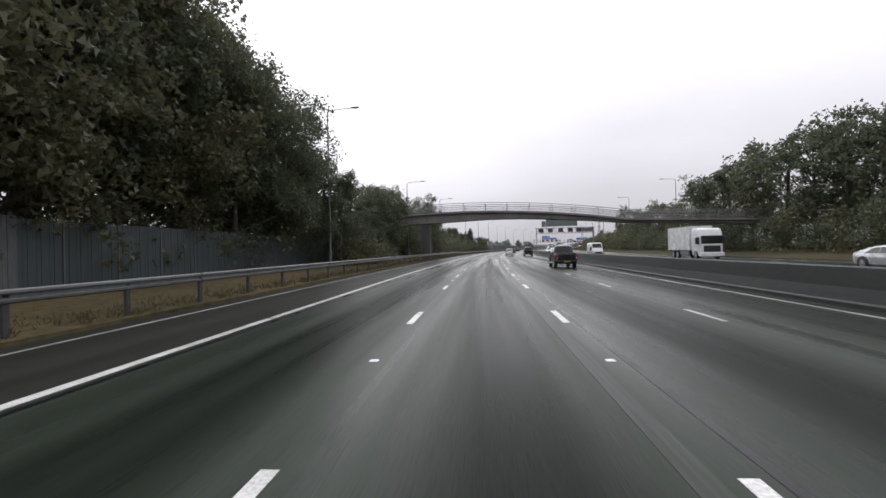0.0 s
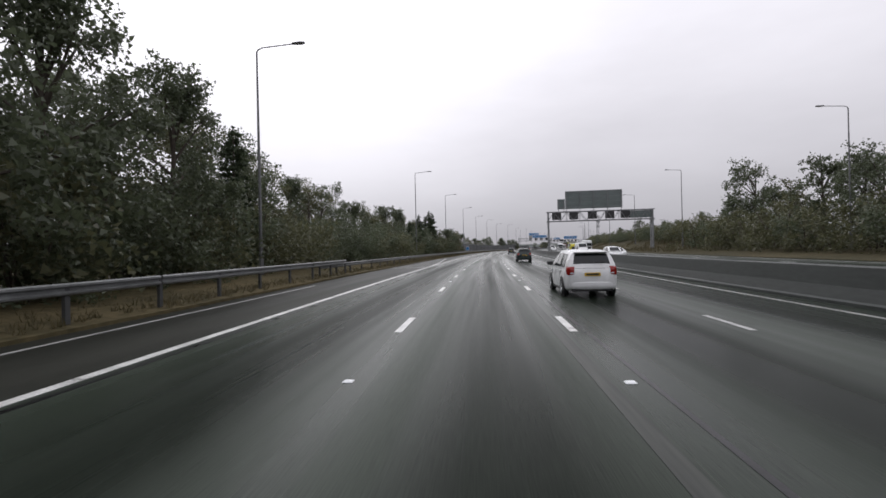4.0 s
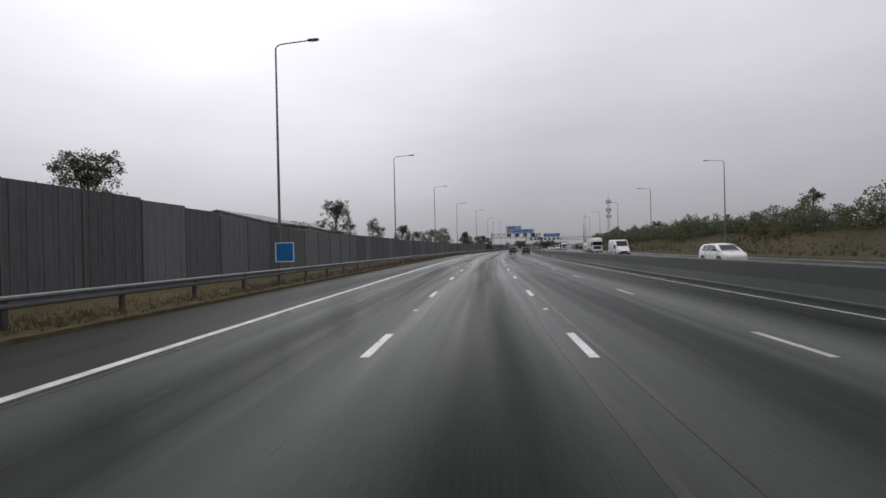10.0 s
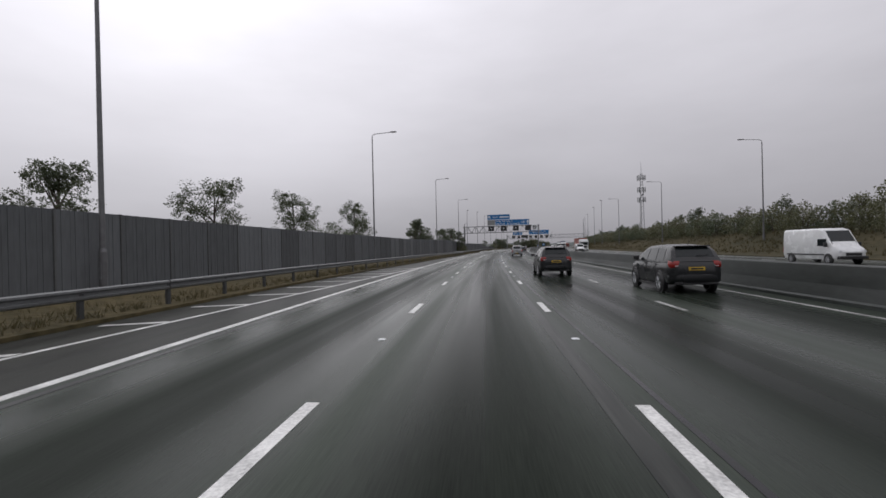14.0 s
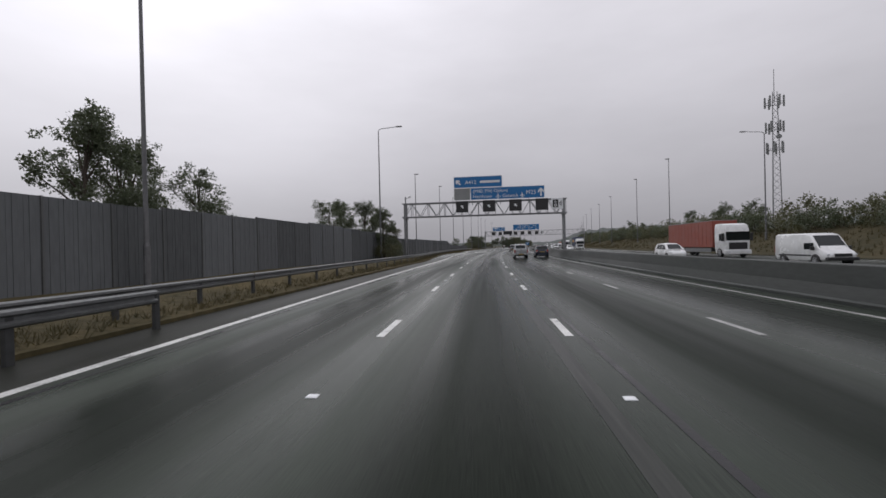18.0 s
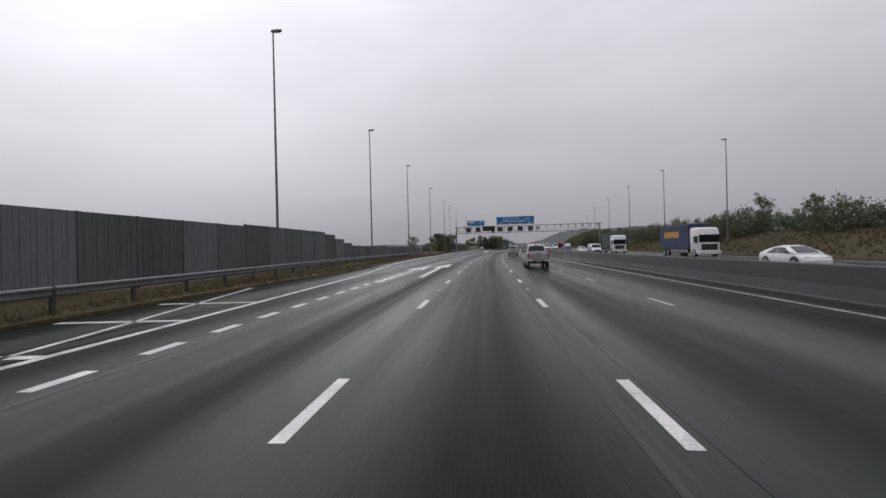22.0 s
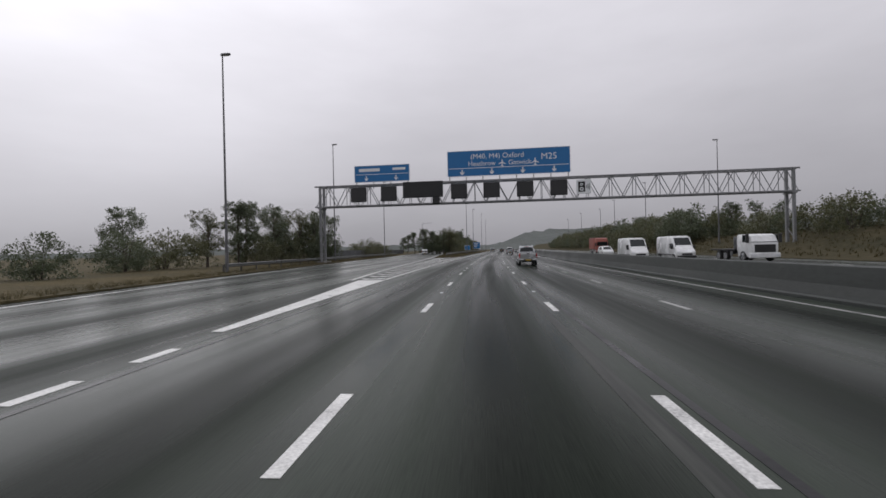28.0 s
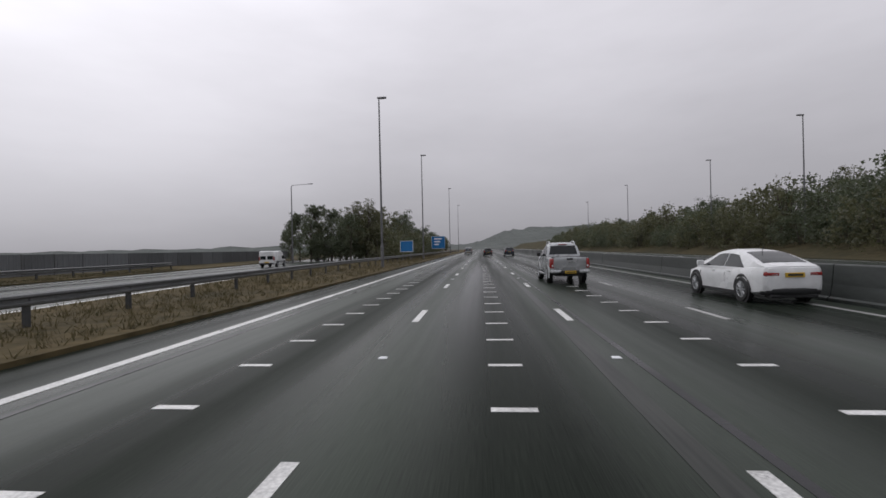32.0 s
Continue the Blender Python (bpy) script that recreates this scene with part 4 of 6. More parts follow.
# ---- radio mast ----
mast = empty("radio_mast", (52, 504, 3.6))
tagged(mast, "tall grey lattice radio mast with antenna clusters", "mast")
for k in range(3):
    a = radians(90 + 120 * k)
    bm = bmesh.new()
    tube(bm, (1.1 * math.cos(a), 1.1 * math.sin(a), -0.6), (0.5 * math.cos(a), 0.5 * math.sin(a), 30), 0.11, 0.07, n=8)
    part("leg", bm, M_DULL, mast)
    bm = bmesh.new()
    b_ = radians(90 + 120 * (k + 1))
    z, i = 0.0, 0
    while z < 29:
        r0, r1 = 1.1 - 0.6 * z / 30, 1.1 - 0.6 * (z + 1.4) / 30
        p, q = ((a, b_) if i % 2 else (b_, a))
        tube(bm, (r0 * math.cos(p), r0 * math.sin(p), z), (r1 * math.cos(q), r1 * math.sin(q), z + 1.4), 0.04, n=5)
        z += 1.4
        i += 1
    part("face_brace", bm, M_DULL, mast)
part("top_pole", tube(bmesh.new(), (0, 0, 28), (0, 0, 35), 0.09, 0.05, n=8), M_DULL, mast)
for z, r in ((17.5, 1.5), (22.0, 1.5), (27.5, 1.6)):
    bm = bmesh.new()
    for k in range(12):
        a, b_ = radians(30 * k), radians(30 * (k + 1))
        tube(bm, (r * math.cos(a), r * math.sin(a), z), (r * math.cos(b_), r * math.sin(b_), z), 0.05, n=5)
        if k % 4 == 0:
            tube(bm, (0.5 * math.cos(a), 0.5 * math.sin(a), z), (r * math.cos(a), r * math.sin(a), z), 0.05, n=5)
    part("ring_frame", bm, M_DULL, mast)
    for k in range(6):
        a = radians(60 * k + 10 * z)
        x, y = r * math.cos(a), r * math.sin(a)
        part("antenna", box(bmesh.new(), x - 0.17, x + 0.17, y - 0.12, y + 0.12, z - 0.9, z + 1.5, 0.05), M_GREY, mast)
part("dish", tube(bmesh.new(), (0.2, -0.9, 20), (0.2, -1.25, 20), 0.45, 0.5, n=16), M_GREY, mast)
mast.scale = (0.88, 0.88, 0.84)


# ---- small roadside things ----
cab = empty("roadside_cabinet", (-12.6, 229.5, 0.2))
tagged(cab, "slim grey roadside cabinet with an orange top", "cabinet")
part("body", box(bmesh.new(), -0.14, 0.14, -0.14, 0.14, -0.2, 1.35, 0.02), M_GREY, cab)
part("orange_top", box(bmesh.new(), -0.16, 0.16, -0.16, 0.16, 1.355, 2.05, 0.03), M_ORANGE, cab)


def blue_sign(x, s, w, z0, z1, label):
    top = empty("roadside_sign", (x, s, 0.15))
    tagged(top, label, "sign")
    part("panel", box(bmesh.new(), -w / 2, w / 2, -0.03, 0.03, z0, z1, 0.01), M_SIGN, top)
    for a, b, c, e in ((-w / 2, w / 2, z1 - 0.06, z1), (-w / 2, w / 2, z0, z0 + 0.06), (-w / 2, -w / 2 + 0.06, z0 + 0.06, z1 - 0.06), (w / 2 - 0.06, w / 2, z0 + 0.06, z1 - 0.06)):
        part("border_strip", box(bmesh.new(), a, b, -0.042, -0.031, c, e), M_SIGNW, top)
    for x1 in (-w * 0.3, w * 0.3):
        part("support_post", tube(bmesh.new(), (x1, 0.08, -0.4), (x1, 0.08, z1 - 0.1), 0.05, n=8), M_DULL, top)
    return top


blue_sign(-13.2, 255.5, 1.3, 0.95, 2.25, "square blue roadside sign with a white border")
blue_sign(-11.5, 822, 2.0, 1.2, 2.9, "small blue roadside sign with a white border")
sg = blue_sign(-10.8, 866, 3.4, 1.6, 4.7, "blue direction sign beside the far trees")
for k in range(3):
    part("unreadable_line", box(bmesh.new(), -1.0, 0.9 - 0.4 * k, -0.042, -0.031, 3.9 - 0.7 * k, 4.2 - 0.7 * k), M_SIGNW, sg)


def shed(x, s, w, l, eave, ridge, label):
    top = empty("shed", (x, s, 0))
    tagged(top, label, "building")
    bm = bmesh.new()
    loft(bm, [[(-w / 2, y, -0.3), (w / 2, y, -0.3), (w / 2, y, eave), (0, y, ridge), (-w / 2, y, eave)] for y in (-l / 2, l / 2)])
    part("wall", bm, M_WALLB, top)
    for d in (-1, 1):
        bm = bmesh.new()
        loft(bm, [[(0, y, ridge + 0.05), (d * (w / 2 + 0.4), y, eave - 0.12), (d * (w / 2 + 0.4), y, eave + 0.02), (0, y, ridge + 0.2)] for y in (-l / 2 - 0.4, l / 2 + 0.4)])
        part("roof_slope", bm, M_ROOF, top)
    return top


shed(-31, 281, 12, 11, 5.3, 6.7, "low shed with a grey sheet roof behind the fence")
shed(-31, 298.5, 11, 9, 5.0, 6.5, "small shed with a grey roof behind the fence")


# ---- trees and bushes ----
def leaf_mesh(name, centres, radii, per, size, material, seed, droop=0.0):
    """Many small leaf sprays round clump centres."""
    r = np.random.RandomState(seed)
    c = np.repeat(np.array(centres), per, axis=0)
    rad = np.repeat(np.array(radii), per)[:, None]
    d = r.normal(size=c.shape)
    d /= np.linalg.norm(d, axis=1)[:, None]
    p = c + d * rad * (r.rand(len(c), 1) ** 0.45) * np.array([1, 1, 0.8])
    u = r.normal(size=c.shape)
    u[:, 2] -= droop
    u /= np.linalg.norm(u, axis=1)[:, None]
    v = np.cross(u, r.normal(size=c.shape))
    v /= np.linalg.norm(v, axis=1)[:, None] + 1e-9
    k = size * (0.6 + 0.8 * r.rand(len(c), 1))
    tri = np.stack([p - v * k * 0.55, p + v * k * 0.55, p + u * k * 1.35], axis=1).reshape(-1, 3)
    me = bpy.data.meshes.new(name)
    me.from_pydata(tri.tolist(), [], [(3 * i, 3 * i + 1, 3 * i + 2) for i in range(len(c))])
    me.materials.append(material)
    return me


def broadleaf(h, spread, material, seed, clumps=190, per=22, base=0.04, size=0.205):
    r = random.Random(seed)
    top = empty("tree")
    bm = bmesh.new()
    lean = (r.uniform(-0.4, 0.4), r.uniform(-0.4, 0.4))
    pts = [(0, 0, -0.4), (lean[0] * 0.3, lean[1] * 0.3, h * 0.25), (lean[0], lean[1], h * 0.6), (lean[0] * 1.3, lean[1] * 1.3, h * 0.92)]
    for i, (a, b) in enumerate(zip(pts, pts[1:])):
        tube(bm, a, b, 0.26 * (1 - i * 0.3), 0.26 * (1 - (i + 1) * 0.3), n=8)
    lobes = []
    for k in range(14):
        z = h * r.uniform(0.2, 0.82)
        a = r.uniform(0, 6.28)
        q = spread * r.uniform(0.45, 0.95) * (1 - max(0, z / h - 0.5))
        e = (q * math.cos(a), q * math.sin(a), z + h * r.uniform(0.03, 0.14))
        lobes.append((e, spread * r.uniform(0.34, 0.56)))
        tube(bm, (lean[0] * z / h, lean[1] * z / h, z * 0.8), e, 0.09, 0.03, n=6)
    part("trunk", bm, M_BARK, top)
    lobes += [((lean[0], lean[1], h * 0.82), spread * 0.5), ((0, 0, h * 0.5), spread * 0.7), ((0, 0, h * 0.3), spread * 0.7), ((0, 0, h * 0.15), spread * 0.66)]
    cen, rad = [], []
    while len(cen) < clumps:
        (ex, ey, ez), q = r.choice(lobes)
        d = Vector((r.gauss(0, 1), r.gauss(0, 1), r.gauss(0, 1))).normalized() * q * r.uniform(0.3, 1.0)
        z = ez + d.z * 1.15
        if z < h * base or z > h:
            continue
        cen.append((ex + d.x, ey + d.y, z))
        rad.append(r.uniform(0.4, 0.85) * spread / 3.4)
    ob = new("crown", leaf_mesh("crown", cen, rad, per, size, material, seed))
    ob.parent = top
    return top


def conifer(h, spread, seed):
    """A fir with tiers of drooping boughs and a spiky outline."""
    r = random.Random(seed)
    top = empty("conifer")
    part("trunk", tube(bmesh.new(), (0, 0, -0.4), (0, 0, h * 0.97), 0.22, 0.03, n=8), M_BARK, top)
    cen, rad = [(0, 0, h * 0.97), (0, 0, h)], [0.12, 0.08]
    z = h * 0.05
    while z < h * 0.96:
        reach = spread * (1 - z / h) ** 0.85 + 0.12
        n = 5 + int(6 * (1 - z / h))
        for k in range(n):
            a = r.uniform(0, 6.28)
            L = reach * r.uniform(0.6, 1.15)
            for q in range(1, 2 + int(L / 0.42)):
                f = q / (1 + int(L / 0.42))
                cen.append((L * f * math.cos(a), L * f * math.sin(a), z + L * (0.12 * f - 0.42 * f * f) + 0.25 * f ** 3))
                rad.append(0.12 + 0.26 * (1 - 0.55 * f) * (1 - 0.5 * z / h))
        z += 0.30 + 0.30 * (1 - z / h)
    ob = new("crown", leaf_mesh("crown", cen, rad, 20, 0.14, M_NEEDLE, seed, 0.3))
    ob.parent = top
    return top


def bush(h, spread, material, seed, clumps=50, per=40, size=0.145):
    r = random.Random(seed)
    top = empty("bush")
    bm = bmesh.new()
    for k in range(5):
        a = r.uniform(0, 6.28)
        q = spread * r.uniform(0.2, 0.6)
        tube(bm, (0.1 * math.cos(a), 0.1 * math.sin(a), -0.3), (q * math.cos(a), q * math.sin(a), h * r.uniform(0.5, 0.8)), 0.06, 0.02, n=5)
    part("stem", bm, M_BARK, top)
    cen, rad = [], []
    for k in range(clumps):
        a, q = r.uniform(0, 6.28), spread * math.sqrt(r.random())
        z = h * r.uniform(0.08, 0.95) * (1 - 0.45 * (q / spread) ** 2)
        cen.append((q * math.cos(a), q * math.sin(a), z))
        rad.append(r.uniform(0.4, 0.8) * spread / 2.2)
    ob = new("crown", leaf_mesh("crown", cen, rad, per, size, material, seed))
    ob.parent = top
    return top


def first(ob, m, label, category, group):
    ob.matrix_basis = m
    return tagged(ob, label, category, group)


rng = random.Random(11)


def placed(x, y, z, k, sy=None):
    return Matrix.Translation((x, y, z)) @ pose(0, 0, 0, 0, 0, rng.uniform(0, 360)) @ Matrix.Diagonal((k, k, sy or k, 1))


T_A = first(broadleaf(12.5, 3.9, M_LEAF, 21), placed(45, 12, 1.0, 1.2), "tall leafy green tree on the far side, wet", "tree", "trees beside the motorway")
T_B = first(broadleaf(11.5, 3.5, M_LEAF_B, 22), placed(44.5, 17, 1.0, 1.2), "tall tree with yellowish green leaves, wet", "tree", "trees beside the motorway")
T_C = first(broadleaf(13.0, 3.2, M_LEAF, 23, base=0.05), placed(50, 15, 1.0, 1.2), "slender dark green tree, wet", "tree", "trees beside the motorway")
T_D = first(conifer(11.0, 2.7, 24), placed(-16.6, 201, 0.2, 1.02), "dark pointed conifer beside the road", "conifer", "conifers beside the motorway")
B_A = first(bush(4.0, 2.5, M_LEAF, 31), placed(-17.4, 150, 0.2, 1.2), "rounded dark green bush, wet", "bush", "bushes beside the motorway")
B_B = first(bush(3.6, 2.7, M_LEAF_B, 32), placed(-17.4, 158, 0.2, 1.3), "rounded yellowish green bush, wet", "bush", "bushes beside the motorway")
C_A = first(bush(4.0, 2.5, M_LEAF, 33, 60, 80, 0.105), placed(-17.0, 142, 0.2, 1.2), "rounded dark green bush, wet", "bush", "bushes beside the motorway")
C_B = first(bush(3.6, 2.7, M_LEAF_B, 34, 60, 80, 0.105), placed(-17.2, 165, 0.2, 1.3), "rounded yellowish green bush, wet", "bush", "bushes beside the motorway")
TREES, BUSHES, SHRUBS = (T_A, T_B, T_C), (B_A, B_B), (C_A, C_B)
N_A = first(broadleaf(12.5, 3.9, M_LEAF, 41, 230, 48, 0.03, 0.14), placed(-21.5, 9, 0.2, 1.35), "tall leafy green tree behind the fence, wet", "tree", "trees beside the motorway")
N_B = first(broadleaf(11.5, 3.6, M_LEAF_B, 42, 230, 48, 0.03, 0.14), placed(-20.8, 15, 0.2, 1.4), "tall tree with yellowish green leaves, wet", "tree", "trees beside the motorway")
N_C = first(broadleaf(13.0, 3.3, M_LEAF, 43, 230, 48, 0.03, 0.14), placed(-21.3, 21, 0.2, 1.3), "slender dark green tree, wet", "tree", "trees beside the motorway")
NEAR = (N_A, N_B, N_C)
G_A = first(broadleaf(17.5, 5.3, M_LEAF, 51, 330, 85, 0.03, 0.135), pose(-25.5, 12, 0.2), "very tall leafy green tree overhanging the fence, wet", "tree", "trees beside the motorway")
G_B = first(broadleaf(17.0, 5.0, M_LEAF_B, 52, 330, 85, 0.03, 0.135), pose(-25.0, 20, 0.2), "very tall tree with yellowish green leaves, wet", "tree", "trees beside the motorway")
GIANT = (G_A, G_B, G_A)

# left belt: top heights along the road
LTOP = [(-20, 16), (20, 17.5), (36, 17), (44, 12.5), (52, 8.4), (60, 7.2), (72, 7.6), (82, 9.3), (100, 9.5), (118, 9.8), (135, 8.6), (150, 8.0), (165, 7.4), (190, 7.7), (204, 7.0), (222, 6.4), (240, 6)]
for x, s, k in ((-21.4, -3, 1.3), (-20.6, 3.2, 1.3), (-23.6, 0.5, 1.35), (-24.2, 6.5, 1.4), (-20.2, 27, 1.5), (-20.0, 32.5, 1.5), (-19.8, 38, 1.42), (-19.6, 43, 1.1)):
    copy_thing(rng.choice(GIANT), placed(x, s, 0.2, k / 1.4))
s = 6.0
while s < 216:
    h = curve_x(LTOP, s) * rng.uniform(0.86, 1.06)
    if not 66 < s < 80:
        copy_thing(rng.choice(NEAR), placed(-20.6 - rng.uniform(0, 2.2), s, 0.2, h / 12.4))
        if s < 64:
            copy_thing(rng.choice(NEAR), placed(-23.5 - rng.uniform(0, 2), s + 2.5, 0.2, h / 13))
    if s > 84:
        copy_thing(rng.choice(SHRUBS), placed(-17.0 - rng.uniform(0, 1.0), s + 1.5, 0.2, rng.uniform(1.0, 1.45)))
    s += rng.uniform(4.4, 6.0)
# a nearer row that leans over the crash barrier, before and behind the footbridge
for s in (45.5, 50, 54.5, 58.5, 62.5, 66, 69):
    copy_thing(rng.choice(NEAR), placed((-15.6 if s < 57 else -16.5) - rng.uniform(0, 0.9), s, 0.2, rng.uniform(0.96, 1.04) * float(np.interp(s, [45, 57, 62, 70], [0.62, 0.54, 0.58, 0.7]))))
    if s < 57:
        copy_thing(rng.choice(SHRUBS), placed(-14.6 - rng.uniform(0, 0.5), s + 2, 0.2, rng.uniform(0.75, 1.0)))
for x, s, k in ((-16.6, 60.5, 0.66), (-16.4, 64.2, 0.7), (-16.6, 67.6, 0.74), (-16.2, 71.2, 0.72), (-15.2, 79.4, 0.5), (-15.6, 98.5, 0.86), (-16.2, 93, 0.62), (-16.2, 105, 0.74), (-16.6, 112, 0.7), (-17.0, 87, 0.5),
                (-13.9, 216, 0.42), (-14.3, 220.5, 0.46), (-14.2, 224, 0.40), (-14.4, 233.5, 0.47), (-14.0, 211, 0.42), (-14.4, 236.5, 0.36), (-18.0, 479, 0.52), (-18.6, 484, 0.42)):
    copy_thing(rng.choice(NEAR), placed(x, s, 0.2, k))
for x, s, k in ((-13.8, 218, 0.9), (-13.6, 222.5, 0.85), (-13.9, 214, 0.9), (-14, 232, 0.8), (-14.2, 206, 1.0), (-15, 90, 0.9), (-15.2, 103, 0.9), (-15.4, 110, 0.9)):
    copy_thing(rng.choice(SHRUBS), placed(x, s, 0.2, k))
for x, s, k in ((-16.8, 206, 1.0), (-16.6, 195.5, 0.86), (-17.0, 210, 0.7), (-16.8, 189, 0.84), (-17.0, 184, 0.66), (-17.0, 180, 0.66), (-19, 122, 1.0)):
    copy_thing(T_D, placed(x, s, 0.2, k))
for x, s, k in ((-18.4, 246, 0.4), (-17.5, 220, 0.45), (-20, 284, 0.5), (-19.8, 300, 0.44), (-19.8, 322, 0.42), (-19.8, 330, 0.38), (-20.2, 340.5, 0.38), (-19.8, 352, 0.44), (-20, 366, 0.48), (-21, 436, 0.57), (-22.5, 441, 0.54), (-20.4, 438, 0.48), (-19.8, 444, 0.46),
                (-20, 470, 0.48), (-19.8, 474, 0.5), (-22, 392, 0.58)):
    copy_thing(rng.choice(NEAR), placed(x, s, 0.2, k))
for x, s, k in ((-19.9, 268, 1.1), (-19.8, 378, 1.1), (-20.2, 425, 1.0)):
    copy_thing(rng.choice(SHRUBS), placed(x, s, 0.2, k))
# round tree clumps beyond the slip road
for x, s, k in ((-33, 703, 0.44), (-31.5, 707, 0.5), (-33, 711, 0.52), (-31, 715, 0.52), (-33, 719, 0.54), (-30.5, 722, 0.54), (-29.5, 726, 0.54), (-29.3, 731, 0.5), (-33, 733, 0.46), (-41, 700, 0.45), (-30, 834, 0.62), (-35, 838, 0.55), (-39, 843, 0.5), (-43, 851, 0.45)):
    copy_thing(rng.choice(NEAR), placed(x, s, 0.2, k))
for x, s, k in ((-33.6, 765, 1.15), (-33.5, 778, 1.0), (-29, 728, 1.0), (-30, 723, 1.0), (-31, 716, 0.95), (-31, 710, 0.9), (-33, 696, 1.0), (-32, 690, 0.8), (-30, 681, 0.7), (-34, 741, 0.9)):
    copy_thing(rng.choice(SHRUBS), placed(x, s, 0.2, k))
for i in range(34):
    s = 826 + i * 5.2 + rng.uniform(-1.5, 1.5)
    k = float(np.interp(s, [826, 838, 850, 880, 1000], [0.5, 0.76, 0.68, 0.55, 0.55])) * rng.uniform(0.9, 1.1)
    copy_thing(rng.choice(TREES), placed(-17.5 - rng.uniform(0, 4), s, 0.1, k))
for i in range(16):
    copy_thing(rng.choice(BUSHES), placed(-15.8 - rng.uniform(0, 3), 827 + i * 4.2, 0.1, rng.uniform(0.9, 1.3)))
for i in range(9):
    copy_thing(rng.choice(TREES), placed(-24 - rng.uniform(0, 6), 828 + i * 5.5, 0.1, rng.uniform(0.45, 0.62)))

for x, s, k in ((-27, 833, 0.56), (-24.5, 830, 0.48), (-21.5, 831, 0.6), (-19.5, 829, 0.66)):
    copy_thing(rng.choice(NEAR), placed(x, s, 0.1, k))
for x, s, k in ((-26, 829, 1.1), (-23, 828, 1.1), (-29, 831, 1.1)):
    copy_thing(rng.choice(BUSHES), placed(x, s, 0.1, k))

# right belt: tall trees first, then bushes on the bank, then trees again
RTOP = [(20, 14.5), (60, 16), (75, 16), (88, 13.2), (120, 11.2), (150, 10.4), (172, 9.5), (185, 6.5)]
s = 22.0
while s < 184:
    h = curve_x(RTOP, s) * rng.uniform(0.85, 1.08)
    copy_thing(rng.choice(TREES), placed(43.5 + rng.uniform(0, 3), s, 1.0, h / 12.4))
    if s < 64:
        copy_thing(rng.choice(TREES), placed(49 + rng.uniform(0, 3), s + 2.5, 1.0, h / 12.4))
    copy_thing(rng.choice(BUSHES), placed(39.5 + rng.uniform(0, 1.5), s + 1, 0.6, rng.uniform(1.0, 1.5)))
    s += rng.uniform(4.6, 6.2)
s = 186.0
while s < 770:
    copy_thing(rng.choice(BUSHES), placed(44.5 + rng.uniform(-1, 2.5), s, 2.7, rng.uniform(0.75, 1.15)))
    if rng.random() < 0.22:
        copy_thing(rng.choice(TREES), placed(48 + rng.uniform(0, 4), s + 2, 3.0, rng.uniform(0.26, 0.48)))
    s += rng.uniform(3.0, 4.2)
for x, s, k in ((47, 254, 0.55), (48, 249, 0.5), (46.5, 176, 0.95), (47, 400, 0.42), (46, 370, 0.42), (47, 445, 0.45), (46, 431, 0.5), (46, 509, 0.45), (47, 638, 0.4)):
    copy_thing(rng.choice(TREES), placed(x, s, 2.6, k))
for x, s, k in ((47, 808, 0.5), (50, 812, 0.56), (48, 817, 0.6), (51, 823, 0.55), (47, 828, 0.45)):
    copy_thing(rng.choice(TREES), placed(x, s, 3.4, k))
s = 745.0
while s < 1000:
    copy_thing(rng.choice(TREES), placed(44.5 + rng.uniform(-1, 4), s, 3.2, rng.uniform(0.3, 0.52)))
    copy_thing(rng.choice(TREES), placed(52 + rng.uniform(-1, 4), s + 3, 4.2, rng.uniform(0.32, 0.5)))
    s += rng.uniform(6, 8.5)

s = 752.0
while s < 990:
    copy_thing(rng.choice(BUSHES), placed(37.5 + rng.uniform(-1, 1.5), s, 1.0, rng.uniform(0.9, 1.35)))
    copy_thing(rng.choice(BUSHES), placed(41.5 + rng.uniform(-1, 1.5), s + 2.5, 2.6, rng.uniform(1.2, 1.7)))
    s += rng.uniform(4.6, 6.2)
for x, s, k in ((-14.6, 476.5, 0.44), (-14.9, 480, 0.36)):
    copy_thing(rng.choice(NEAR), placed(x, s, 0.2, k))
for x, s, k in ((-13.9, 475, 0.62), (-14.1, 479, 0.6)):
    copy_thing(rng.choice(SHRUBS), placed(x, s, 0.2, k))

# tufts of long grass along the left verge and on the island
r = np.random.RandomState(5)
pts = []
for i in range(20000):
    s = r.uniform(-20, 800)
    e = curve_x(LEFT_EDGE, s)
    pts.append((e - 0.25 - abs(r.normal()) * 1.5, s, 0.12))
for i in range(5000):
    s = r.uniform(748, 860)
    a, b = curve_x(NOSE_LEFT, s) + 1.1, curve_x(MAIN_LEFT, s) - 1.7
    pts.append((r.uniform(a, b), s, 0.08))
for i in range(9000):
    s, u = r.uniform(180, 760), r.uniform(33.5, 46)
    pts.append((u, s, float(np.interp(u, [33.5, 38, 44, 52], [0.12, 1.0, 3.1, 3.8]))))
verts, faces = [], []
for x, y, z in pts:
    for k in range(5):
        a, hgt = r.uniform(0, 6.28), r.uniform(0.07, 0.26) * (2.2 if x > 30 else 1.0)
        dx, dy = (0.06 if x > 30 else 0.022) * math.cos(a), (0.06 if x > 30 else 0.022) * math.sin(a)
        x, y = x + r.normal() * 0.05, y + r.normal() * 0.05
        lx, ly = r.normal() * 0.12, r.normal() * 0.12
        n = len(verts)
        verts += [(x - dx, y - dy, z - 0.05), (x + dx, y + dy, z - 0.05), (x + lx, y + ly, z + hgt)]
        faces.append((n, n + 1, n + 2))
me = bpy.data.meshes.new("long_grass")
me.from_pydata(verts, [], faces)
